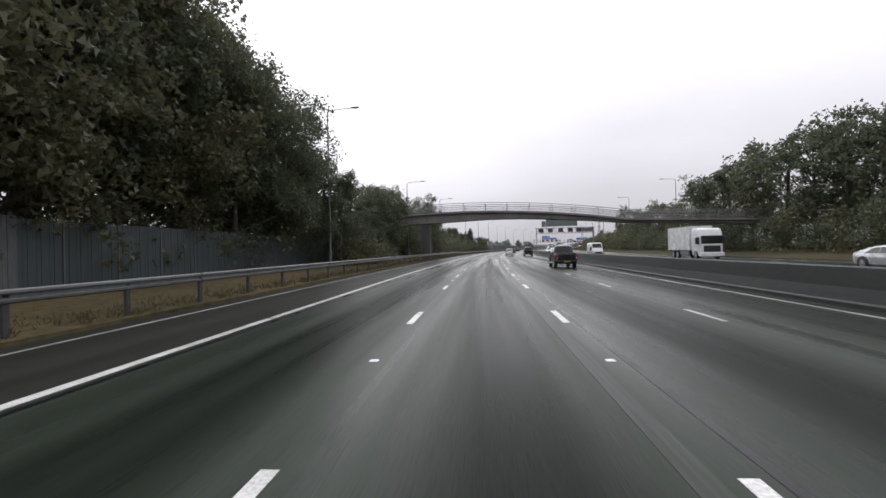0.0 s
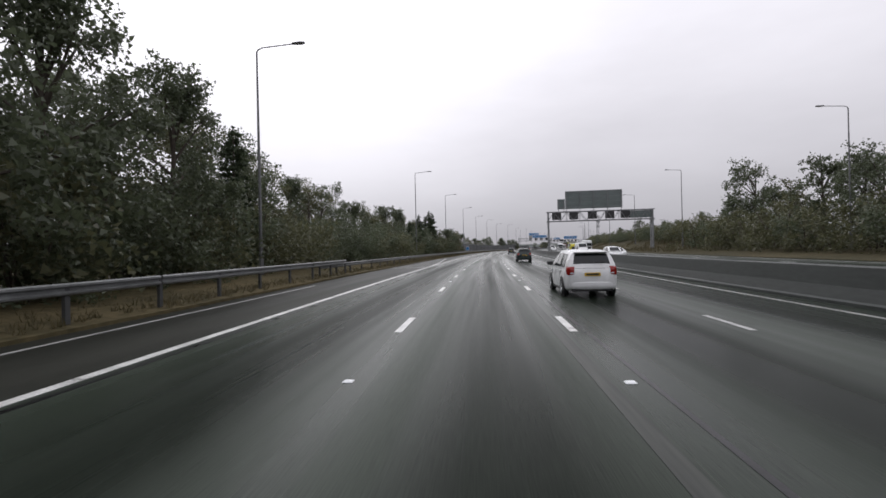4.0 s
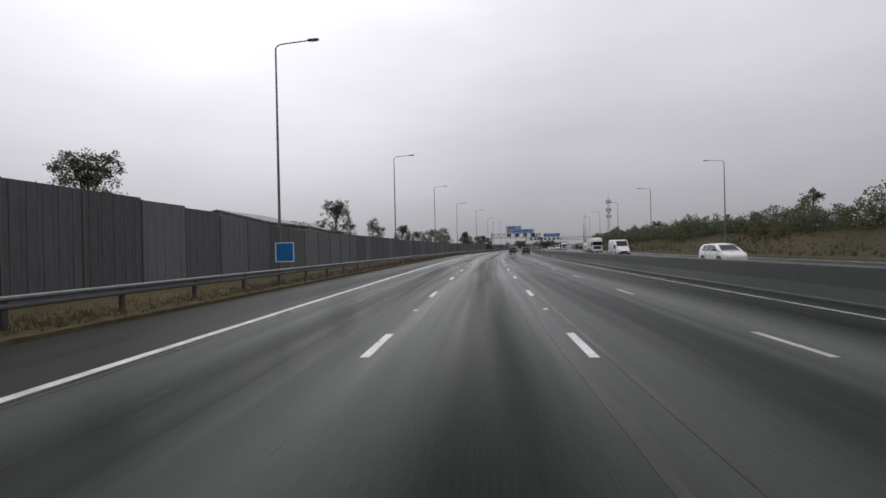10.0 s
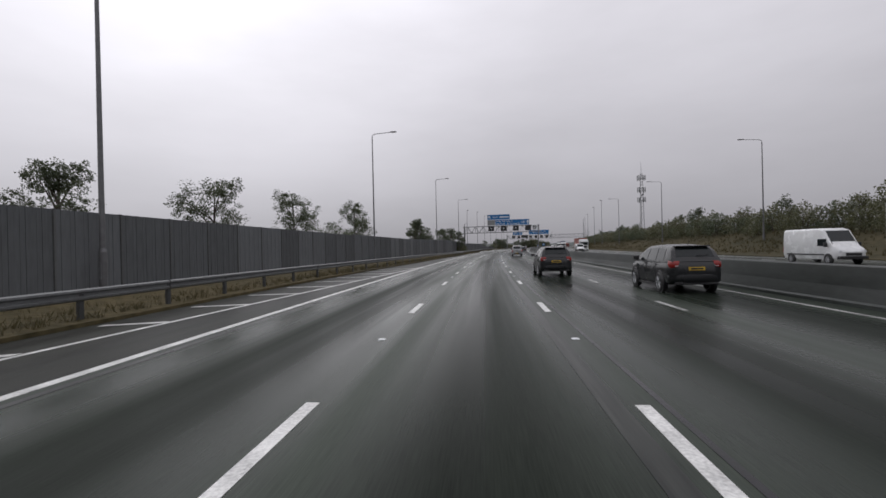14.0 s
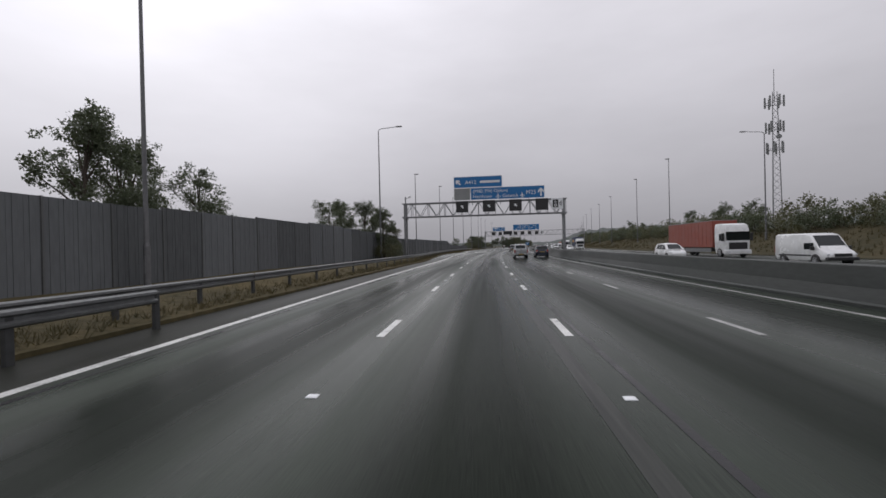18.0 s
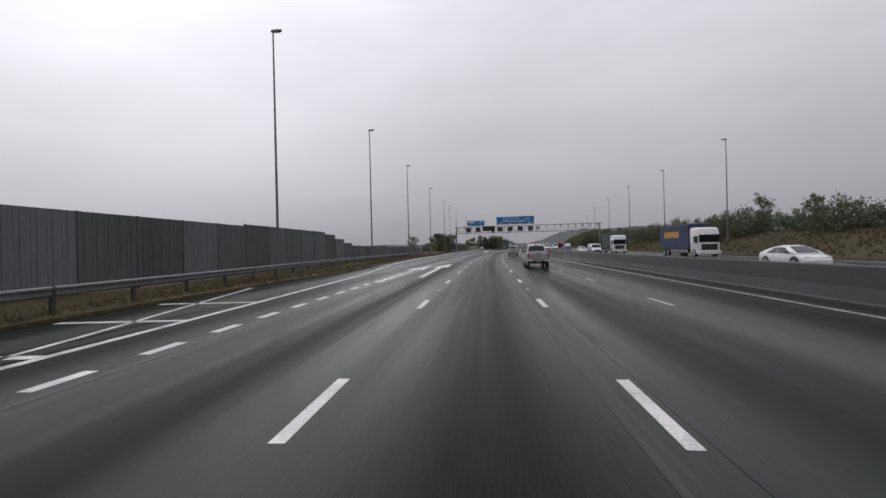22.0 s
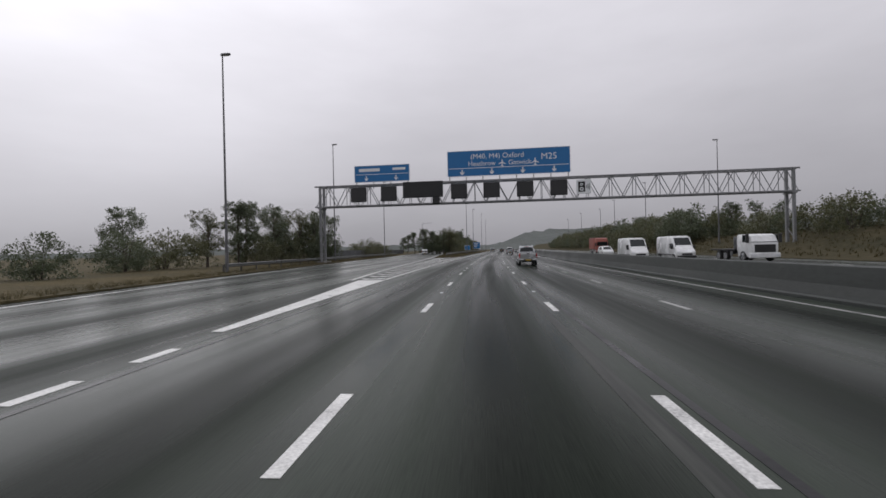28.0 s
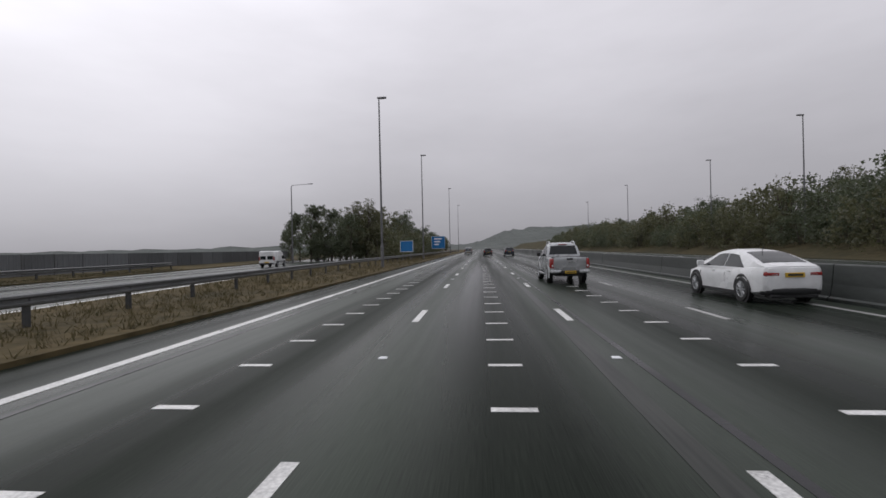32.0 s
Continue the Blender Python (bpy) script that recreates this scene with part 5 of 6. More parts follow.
me.materials.append(M_BLADE)
tagged(new("long_grass", me), "tufts of long wet green and brown grass on the verge", "grass", kind="stuff")


# ---- vehicles ----
def wheel(r, w, x, y, parent, side, spokes=5):
    """A tyre with a spoked rim, looking out to the given side."""
    bm = bmesh.new()
    prof = [(r * 0.66, -w / 2), (r * 0.9, -w / 2), (r * 0.985, -w * 0.36), (r, 0), (r * 0.985, w * 0.36), (r * 0.9, w / 2), (r * 0.66, w / 2)]
    rings = []
    for k in range(24):
        a = 2 * math.pi * k / 24
        rings.append([(x + u, y + q * math.cos(a), r + q * math.sin(a)) for q, u in prof])
    rings.append(rings[0])
    loft(bm, rings, closed=True, caps=False)
    bmesh.ops.remove_doubles(bm, verts=bm.verts, dist=0.0005)
    ty = part("wheel", bm, M_TYRE, parent, smooth=True)
    bm = bmesh.new()
    tube(bm, (x + side * w * 0.05, y, r), (x + side * w * 0.3, y, r), r * 0.66, n=24)
    part("wheel_well", bm, M_TRIM, ty)
    bm = bmesh.new()
    o = x + side * w * 0.42
    tube(bm, (o - side * 0.03, y, r), (o + side * 0.012, y, r), r * 0.16, n=12)
    for k in range(spokes):
        a = 2 * math.pi * k / spokes
        tube(bm, (o, y, r), (o, y + 0.64 * r * math.cos(a), r + 0.64 * r * math.sin(a)), r * 0.085, r * 0.06, n=6)
    n = 24
    for k in range(n):
        a, b = 2 * math.pi * k / n, 2 * math.pi * (k + 1) / n
        tube(bm, (o, y + 0.64 * r * math.cos(a), r + 0.64 * r * math.sin(a)), (o, y + 0.64 * r * math.cos(b), r + 0.64 * r * math.sin(b)), r * 0.045, n=5)
    part("rim", bm, M_RIM, ty, smooth=True)


def flowing(stations, n=5):
    """Smooth stations between the given ones."""
    out = []
    q = [np.array(p) for p in stations]
    for i in range(len(q) - 1):
        a, b, c, d = q[max(0, i - 1)], q[i], q[i + 1], q[min(len(q) - 1, i + 2)]
        for k in range(n):
            u = k / n
            m0, m1 = 0.5 * (c - a), 0.5 * (d - b)
            h = (2 * u ** 3 - 3 * u * u + 1) * b + (u ** 3 - 2 * u * u + u) * m0 * 0.6 + (3 * u * u - 2 * u ** 3) * c + (u ** 3 - u * u) * m1 * 0.6
            h[0] = b[0] + (c[0] - b[0]) * u
            out.append(tuple(float(v) for v in h))
    out.append(tuple(float(v) for v in q[-1]))
    return out


def corner_lamp(parent, sd, x0, x1, y, deep, z0, z1, material=None, name="tail_light"):
    """A lamp that wraps round a corner of the tail."""
    plan = [(x0, y - 0.012), ((x0 + x1) / 2, y - 0.014), (x1 - 0.05, y + 0.01), (x1 - 0.008, y + 0.06), (x1 + 0.006, y + deep), (x1 - 0.06, y + deep), (x0, y + 0.06)]
    bm = bmesh.new()
    loft(bm, [[(sd * (px - 0.02 * e), py + 0.03 * e, z) for px, py in plan] for z, e in ((z0, 1.0), (z0 + 0.04, 0.0), ((z0 + z1) / 2, 0.0), (z1 - 0.04, 0.3), (z1, 1.4))])
    lamp = part(name, bm, material or M_RED, parent, smooth=True)
    part("reversing_lens", box(bmesh.new(), *sorted((sd * (x0 + 0.02), sd * (x0 + (x1 - x0) * 0.55))), y - 0.02, y, z0 + 0.06, z0 + (z1 - z0) * 0.34, 0.008), M_CLEAR, lamp)
    return lamp


def body_ring(y, w, zb, zt):
    h = zt - zb
    half = [(0.86 * w, zb), (0.97 * w, zb + 0.10 * h), (w, zb + 0.35 * h), (w, zb + 0.62 * h), (0.975 * w, zb + 0.86 * h), (0.92 * w, zb + 0.97 * h), (0.80 * w, zt)]
    return [(x, y, z) for x, z in half] + [(-x, y, z) for x, z in reversed(half)]


def arch(bm, x, y, r, side):
    n = 14
    pts = [(y + (r + 0.05) * math.cos(math.pi * k / n), r + (r + 0.05) * math.sin(math.pi * k / n)) for k in range(n + 1)]
    pipe(bm, [(x, a, z) for a, z in pts], 0.035)


def car(spec, paint_mat, label, category="car"):
    """A road car from its lower-body and roof stations; the rear is at -y."""
    top = empty(spec["name"])
    tagged(top, label, category)
    bm = bmesh.new()
    loft(bm, [body_ring(*q) for q in flowing(spec["body"])])
    bd = part("body", bm, paint_mat, top, smooth=True)
    roof = flowing(spec["roof"], 4)  # (y, z top, half width at belt, half width at roof)
    zb = spec["belt"]

    def at_y(y, i):
        return float(np.interp(y, [q[0] for q in roof], [q[i] for q in roof]))

    rings = []
    for y, zt, wb, wr in roof:
        k = min(1.0, max(0.02, (zt - zb) / spec["tall"]))
        wt_ = wb + (wr - wb) * k
        rings.append([(wb, y, zb - 0.06), (wb * 0.995, y, zb), (wt_ + 0.02, y, zt - 0.09 * k), (wt_ - 0.05, y, zt - 0.02 * k), (wt_ * 0.5, y, zt + 0.012),
                      (-wt_ * 0.5, y, zt + 0.012), (-wt_ + 0.05, y, zt - 0.02 * k), (-wt_ - 0.02, y, zt - 0.09 * k), (-wb * 0.995, y, zb), (-wb, y, zb - 0.06)])
    bm = bmesh.new()
    loft(bm, rings)
    part("cabin", bm, paint_mat, top, smooth=True)

    def side_point(y, f, out):
        zt, wb, wr = at_y(y, 1), at_y(y, 2), at_y(y, 3)
        k = min(1.0, max(0.02, (zt - zb) / spec["tall"]))
        wt_ = wb + (wr - wb) * k
        hi = zt - 0.09 * k
        return (wb * 0.995 + (wt_ + 0.02 - wb * 0.995) * f + out, y, zb + (hi - zb) * f)

    for y0l, y1l, y0h, y1h in spec["side"]:
        for sd in (1, -1):
            bm = bmesh.new()
            rings = []
            for k in range(11):
                u = k / 10
                yl, yh = y0l + (y1l - y0l) * u, y0h + (y1h - y0h) * u
                col = [side_point(yl + (yh - yl) * f, 0.05 + 0.9 * f, 0.010) for f in (0, 0.25, 0.5, 0.75, 1.0)]
                rings.append([(sd * a, y, z) for a, y, z in col] + [(sd * (a - 0.05), y, z) for a, y, z in reversed(col)])
            loft(bm, rings)
            part("side_window", bm, M_GLASS, top, smooth=True)
    for nm, (ya, yb) in (("rear_window", spec["rear"]), ("windscreen", spec["front"])):
        bm = bmesh.new()
        rings = []
        for k in range(7):
            u = k / 6
            y = ya + (yb - ya) * u
            z = at_y(y, 1) + 0.022
            wv = (at_y(ya, 2) - 0.17) * (1 - u) + (at_y(yb, 3) - 0.1) * u
            rings.append([(-wv, y, z - 0.012), (-wv * 0.5, y, z), (wv * 0.5, y, z), (wv, y, z - 0.012), (wv, y, z - 0.05), (-wv, y, z - 0.05)])
        loft(bm, rings)
        part(nm, bm, M_GLASS, top, smooth=True)
    L0, L1 = spec["body"][0], spec["body"][-1]
    w = spec["width"]
    r = spec["wheel"]
    for y in spec["axles"]:
        for sd in (1, -1):
            bm = bmesh.new()
            arch(bm, sd * (w - 0.015), y, r, sd)
            tube(bm, (sd * (w - 0.10), y, r), (sd * (w + 0.004), y, r), r + 0.05, n=24)
            part("wheel_arch", bm, M_TRIM, top, smooth=True)
            wheel(r, 0.22, sd * (w - 0.075), y, top, sd, spec.get("spokes", 5))
    yr, yf = spec["tail_y"], spec["head_y"]
    for sd in (1, -1):
        a, b, c, e = spec["tail"]
        corner_lamp(top, sd, a, b, yr, spec.get("tail_deep", 0.3), c, e)
        a, b, c, e = spec["head"]
        bm = box(bmesh.new(), min(sd * a, sd * b), max(sd * a, sd * b), yf - 0.3, yf + 0.02, c, e, 0.03)
        part("headlight", bm, M_CLEAR, top)
        y = spec["mirror"]
        bm = bmesh.new()
        box(bm, *sorted((sd * (w - 0.02), sd * (w + 0.2))), y - 0.06, y + 0.06, zb + 0.02, zb + 0.17, 0.03)
        part("door_mirror", bm, spec.get("mirror_mat") or M_TRIM, top)
        for yy in spec["handles"]:
            part("door_handle", box(bmesh.new(), *sorted((sd * (w - 0.03), sd * (w + 0.02))), yy, yy + 0.18, zb - 0.13, zb - 0.09, 0.006), paint_mat, top)
        part("sill", box(bmesh.new(), *sorted((sd * (w - 0.09), sd * (w - 0.005))), spec["axles"][0] + r + 0.08, spec["axles"][1] - r - 0.08, 0.2, 0.29, 0.01), M_TRIM, top)
        for yd in spec["gaps"]:
            part("door_gap", box(bmesh.new(), *sorted((sd * (w - 0.03), sd * (w + 0.001))), yd, yd + 0.007, 0.46, zb - 0.16), M_TRIM, top)
    x0, x1, z0, z1 = spec["bumper"]
    by = spec["bumper_y"]
    plan = [(x1, by + 0.42), (x1 + 0.01, by + 0.24), (x1 - 0.07, by + 0.1), (x1 * 0.72, by + 0.03), (x1 * 0.35, by), (x0 * 0.35, by), (x0 * 0.72, by + 0.03), (x0 + 0.07, by + 0.1), (x0 - 0.01, by + 0.24), (x0, by + 0.42)]
    bm = bmesh.new()
    loft(bm, [[(x * (1 - 0.4 * e), y + e, z) for x, y in plan] for z, e in ((z0, 0.05), (z0 + 0.05, 0.01), ((z0 + z1) / 2, 0.0), (z1 - 0.04, 0.012), (z1, 0.06))])
    part("rear_bumper", bm, spec.get("bumper_mat") or M_TRIM, top, smooth=True)
    part("diffuser", box(bmesh.new(), x0 * 0.8, x1 * 0.8, by + 0.05, by + 0.35, z0 - 0.07, z0 + 0.02, 0.02), M_TRIM, top)
    if spec["name"] != "fastback_car":
        ys, zs = spec["rear"][1] - 0.02, at_y(spec["rear"][1], 1) + 0.07
        part("roof_spoiler", box(bmesh.new(), -0.56, 0.56, ys - 0.1, ys + 0.22, zs - 0.015, zs + 0.02, 0.012), paint_mat, top)
        part("rear_wiper", tube(bmesh.new(), (0.05, spec["rear"][0] - 0.045, at_y(spec["rear"][0], 1) + 0.06), (0.42, spec["rear"][0] - 0.035, at_y(spec["rear"][0], 1) + 0.09), 0.012, n=6), M_TRIM, top)
    pz = spec["plate"]
    py = spec.get("plate_y", spec["bumper_y"])
    pl = part("number_plate", box(bmesh.new(), -0.26, 0.26, py - 0.025, py + 0.03, pz, pz + 0.115, 0.004), M_PLATE, top)
    part("plate_bar", box(bmesh.new(), -0.2, 0.2, py - 0.03, py - 0.0255, pz + 0.03, pz + 0.085), M_TRIM, pl)
    part("grille", box(bmesh.new(), -0.5, 0.5, yf - 0.03, yf + 0.03, spec["head"][2] - 0.12, spec["head"][2] + 0.06, 0.02), M_TRIM, top)
    part("front_plate", box(bmesh.new(), -0.26, 0.26, yf + 0.02, yf + 0.045, 0.38, 0.49, 0.004), M_PLATEW, top)
    part("aerial", tube(bmesh.new(), (0, spec["aerial"], at_y(spec["aerial"], 1)), (0, spec["aerial"] - 0.12, at_y(spec["aerial"], 1) + 0.22), 0.012, 0.006, n=6), M_TRIM, top)
    return top


HATCH = dict(name="hatchback", belt=1.0, tall=0.56, width=0.865, wheel=0.315, axles=(-1.27, 1.3), spokes=5,
             body=[(-2.1, 0.60, 0.44, 0.90), (-2.075, 0.72, 0.36, 0.97), (-2.0, 0.80, 0.30, 1.01), (-1.85, 0.845, 0.25, 1.02), (-1.5, 0.86, 0.22, 1.02), (-0.6, 0.865, 0.2, 1.01), (0.7, 0.865, 0.2, 0.99), (1.25, 0.85, 0.22, 0.95), (1.7, 0.81, 0.25, 0.85), (1.96, 0.71, 0.3, 0.70), (2.05, 0.55, 0.36, 0.58)],
             roof=[(-2.06, 0.99, 0.74, 0.64), (-1.99, 1.16, 0.775, 0.63), (-1.88, 1.40, 0.80, 0.63), (-1.78, 1.53, 0.81, 0.63), (-1.66, 1.575, 0.815, 0.63), (-0.7, 1.62, 0.83, 0.635), (0.1, 1.605, 0.83, 0.635), (0.5, 1.53, 0.835, 0.63), (1.42, 0.98, 0.80, 0.6)],
             side=[(-1.52, -0.92, -1.42, -0.86), (-0.84, -0.04, -0.78, -0.02), (0.03, 1.08, 0.04, 0.42)], rear=(-2.0, -1.84), front=(1.32, 0.56),
             tail=(0.585, 0.815, 0.76, 1.06), tail_y=-2.085, tail_deep=0.22, head=(0.42, 0.74, 0.62, 0.76), head_y=1.9, mirror=0.86, handles=(-0.98, 0.0), gaps=(-0.86, 0.03, 1.05),
             bumper=(-0.82, 0.82, 0.3, 0.56), bumper_y=-2.15, plate=0.74, plate_y=-2.10, aerial=-1.5)
SUV = dict(HATCH, name="suv", belt=1.1, tall=0.55, wheel=0.35, spokes=6, width=0.9,
           body=[(-2.16, 0.62, 0.50, 1.0), (-2.13, 0.75, 0.42, 1.07), (-2.05, 0.83, 0.36, 1.11), (-1.88, 0.88, 0.30, 1.12), (-1.5, 0.895, 0.28, 1.12), (-0.6, 0.9, 0.26, 1.11), (0.7, 0.9, 0.26, 1.1), (1.3, 0.885, 0.28, 1.06), (1.8, 0.85, 0.3, 0.97), (2.08, 0.75, 0.36, 0.82), (2.16, 0.58, 0.42, 0.7)],
           roof=[(-2.12, 1.09, 0.77, 0.66), (-2.02, 1.28, 0.80, 0.65), (-1.86, 1.52, 0.83, 0.65), (-1.72, 1.62, 0.845, 0.65), (-0.7, 1.68, 0.865, 0.655), (0.1, 1.66, 0.865, 0.655), (0.5, 1.58, 0.865, 0.65), (1.4, 1.09, 0.83, 0.62)],
           rear=(-2.04, -1.82), tail=(0.56, 0.84, 0.88, 1.12), tail_y=-2.14, plate=0.80, bumper=(-0.86, 0.86, 0.38, 0.68), bumper_y=-2.2, plate_y=-2.155, aerial=-1.5)
SALOON = dict(HATCH, name="fastback_car", belt=0.93, tall=0.48, wheel=0.35, axles=(-1.36, 1.42), spokes=10,
              body=[(-2.32, 0.60, 0.42, 0.90), (-2.3, 0.72, 0.36, 0.955), (-2.22, 0.81, 0.30, 0.985), (-2.0, 0.875, 0.25, 0.985), (-1.6, 0.905, 0.22, 0.97), (-0.6, 0.9, 0.19, 0.945), (0.7, 0.9, 0.19, 0.925), (1.4, 0.895, 0.21, 0.89), (1.9, 0.86, 0.24, 0.79), (2.2, 0.74, 0.28, 0.65), (2.3, 0.58, 0.34, 0.54)],
              roof=[(-2.26, 0.985, 0.70, 0.66), (-2.05, 1.045, 0.76, 0.64), (-1.6, 1.19, 0.81, 0.61), (-1.15, 1.325, 0.845, 0.60), (-0.65, 1.41, 0.86, 0.60), (-0.1, 1.435, 0.865, 0.605), (0.35, 1.38, 0.865, 0.60), (0.9, 1.16, 0.85, 0.59), (1.48, 0.92, 0.82, 0.58)],
              side=[(-1.38, -0.36, -0.86, -0.34), (-0.31, 1.02, -0.29, 0.30)], rear=(-1.92, -0.98), front=(1.38, 0.42), width=0.9,
              tail=(0.42, 0.80, 0.73, 0.88), tail_y=-2.315, tail_deep=0.26, head_y=2.14, mirror=0.9, handles=(-0.75, 0.15), gaps=(-0.42, 1.1),
              bumper=(-0.80, 0.80, 0.25, 0.45), bumper_y=-2.36, plate=0.72, plate_y=-2.33, aerial=-0.9)


def bed_ring(y, w, zb, zt, floor, lip):
    """A section of the pickup's lower body; lip: how far the top closes inwards."""
    h = zt - zb
    half = [(0.86 * w, zb), (0.95 * w, zb + 0.08 * h), (0.985 * w, zb + 0.28 * h), (w, zb + 0.55 * h), (0.99 * w, zb + 0.8 * h), (0.965 * w, zb + 0.95 * h), (0.93 * w, zt), (w - 0.13, zt), (lip, floor)]
    return [(x, y, z) for x, z in half] + [(-x, y, z) for x, z in reversed(half)]


def pickup(paint_mat, label):
    """A double-cab pickup with an open bed and roof rails."""
    top = empty("pickup_truck")
    tagged(top, label, "pickup truck")
    zb = 1.16
    bm = bmesh.new()
    bed = flowing([(-2.62, 0.90, 0.56, 1.16), (-2.5, 0.925, 0.50, 1.17), (-2.0, 0.93, 0.48, 1.17), (-1.55, 0.945, 0.46, 1.17), (-1.02, 0.915, 0.44, 1.17)], 4)
    cabs = flowing([(-0.98, 0.905, 0.44, 1.17), (-0.2, 0.905, 0.42, 1.16), (0.9, 0.91, 0.42, 1.15), (1.6, 0.935, 0.44, 1.14), (2.15, 0.90, 0.46, 1.08), (2.5, 0.82, 0.5, 0.98), (2.66, 0.66, 0.55, 0.84)], 4)
    loft(bm, [bed_ring(*q, 0.78, q[1] - 0.14) for q in bed] + [bed_ring(*q, q[3] + 0.025, q[1] * 0.5) for q in cabs])
    part("body", bm, paint_mat, top, smooth=True)
    for sd in (1, -1):
        n = 16
        for y, w in ((-1.55, 0.93), (1.6, 0.925)):
            bm = bmesh.new()
            rings = []
            for k in range(n + 1):
                a = math.pi * (k / n * 1.16 - 0.08)
                ring = []
                for rr, out in ((0.43, -0.05), (0.43, 0.012), (0.47, 0.022), (0.54, 0.010), (0.60, -0.035)):
                    ring.append((sd * (w + out), y + rr * math.cos(a), 0.40 + rr * math.sin(a)))
                rings.append(ring)
            loft(bm, rings)
            part("wheel_arch", bm, paint_mat, top, smooth=True)
            part("arch_void", tube(bmesh.new(), (sd * 0.7, y, 0.41), (sd * (w + 0.004), y, 0.41), 0.435, n=28), M_TRIM, top)
            wheel(0.385, 0.25, sd * 0.845, y, top, sd, 6)
        part("side_step", tube(bmesh.new(), (sd * 0.98, -0.95, 0.40), (sd * 0.98, 1.0, 0.40), 0.045, n=10), M_RIM, top, "bright metal side step")
        corner_lamp(top, sd, 0.775, 0.945, -2.672, 0.2, 0.70, 1.12)
        part("headlight", box(bmesh.new(), *sorted((sd * 0.45, sd * 0.84)), 2.3, 2.56, 0.78, 0.96, 0.03), M_CLEAR, top)
        part("door_mirror", box(bmesh.new(), *sorted((sd * 0.92, sd * 1.12)), 0.82, 0.94, 1.17, 1.36, 0.04), M_TRIM, top)
        for y in (-0.42, 0.32):
            part("door_handle", box(bmesh.new(), *sorted((sd * 0.895, sd * 0.93)), y - 0.09, y + 0.09, 1.0, 1.035, 0.008), M_RIM, top)
        for y in (-0.86, 0.0, 1.04):
            part("door_gap", box(bmesh.new(), *sorted((sd * 0.87, sd * 0.909)), y, y + 0.008, 0.52, 1.1), M_TRIM, top)
        bm = bmesh.new()
        pts = [(-0.78, 1.73), (-0.72, 1.80), (-0.55, 1.845), (-0.2, 1.86), (0.1, 1.85), (0.3, 1.81), (0.42, 1.74)]
        for a, c in zip(pts, pts[1:]):
            tube(bm, (sd * 0.63, a[0], a[1]), (sd * 0.63, c[0], c[1]), 0.032, n=8)
        part("roof_rail", bm, M_RIM, top, smooth=True)
        part("bed_rail_cap", box(bmesh.new(), *sorted((sd * 0.79, sd * 0.875)), -2.55, -1.05, 1.17, 1.19, 0.008), M_TRIM, top)
        part("bumper_end", box(bmesh.new(), *sorted((sd * 0.42, sd * 0.915)), -2.77, -2.55, 0.49, 0.62, 0.05), paint_mat, top)
    bm = bmesh.new()
    rings = []
    shell = flowing([(-1.0, 1.18, 0.86, 0.74), (-0.905, 1.5, 0.87, 0.70), (-0.82, 1.72, 0.88, 0.69), (-0.6, 1.78, 0.885, 0.69), (0.0, 1.81, 0.89, 0.69), (0.4, 1.75, 0.89, 0.67), (0.85, 1.48, 0.88, 0.65), (1.38, 1.16, 0.86, 0.63)], 3)
    for y, zt, wb, wr in shell:
        k = max(0.02, (zt - zb) / 0.65)
        q = wb + (wr - wb) * k
        rings.append([(wb, y, 1.08), (wb, y, zb), ((wb + q) / 2 + 0.004 * k, y, zb + (zt - zb) * 0.45), (q + 0.02, y, zt - 0.1 * k), (q - 0.06, y, zt - 0.015 * k), (q * 0.5, y, zt + 0.015),
                      (-q * 0.5, y, zt + 0.015), (-q + 0.06, y, zt - 0.015 * k), (-q - 0.02, y, zt - 0.1 * k), (-(wb + q) / 2 - 0.004 * k, y, zb + (zt - zb) * 0.45), (-wb, y, zb), (-wb, y, 1.08)])
    loft(bm, rings)
    part("cabin", bm, paint_mat, top, smooth=True)

    def flank(y, f):
        t = [float(np.interp(y, [c[0] for c in shell], [c[i] for c in shell])) for i in (1, 2, 3)]
        k = max(0.02, (t[0] - zb) / 0.65)
        q = t[1] + (t[2] - t[1]) * k + 0.02
        return (t[1] + (q - t[1]) * f + 0.014, y, zb + (t[0] - 0.1 * k - zb) * f)

    for y0, y1, y2, y3 in ((-0.78, -0.04, -0.66, -0.04), (0.04, 1.02, 0.04, 0.46)):
        for sd in (1, -1):
            bm = bmesh.new()
            rings = []
            for k in range(9):
                u = k / 8
                yl, yh = y0 + (y1 - y0) * u, y2 + (y3 - y2) * u
                col = [flank(yl + (yh - yl) * f, 0.06 + 0.86 * f) for f in (0, 0.25, 0.5, 0.75, 1.0)]
                rings.append([(sd * a, y, z) for a, y, z in col] + [(sd * (a - 0.05), y, z) for a, y, z in reversed(col)])
            loft(bm, rings)
            part("side_window", bm, M_GLASS, top, smooth=True)
    for nm, q, n in (("rear_window", [(0.72, -0.985, 1.27), (-0.72, -0.985, 1.27), (-0.62, -0.872, 1.66), (0.62, -0.872, 1.66)], Vector((0, -1, 0.25))),
                     ("windscreen", [(0.68, 1.26, 1.245), (-0.68, 1.26, 1.245), (-0.6, 0.5, 1.70), (0.6, 0.5, 1.70)], Vector((0, 0.55, 0.83)))):
        n.normalize()
        bm = bmesh.new()
        f = bm.faces.new([bm.verts.new(Vector(p) + n * 0.014) for p in q])
        g = bmesh.ops.extrude_face_region(bm, geom=[f])
        for v in g["geom"]:
            if isinstance(v, bmesh.types.BMVert):
                v.co -= n * 0.06
        part(nm, bm, M_GLASS, top)
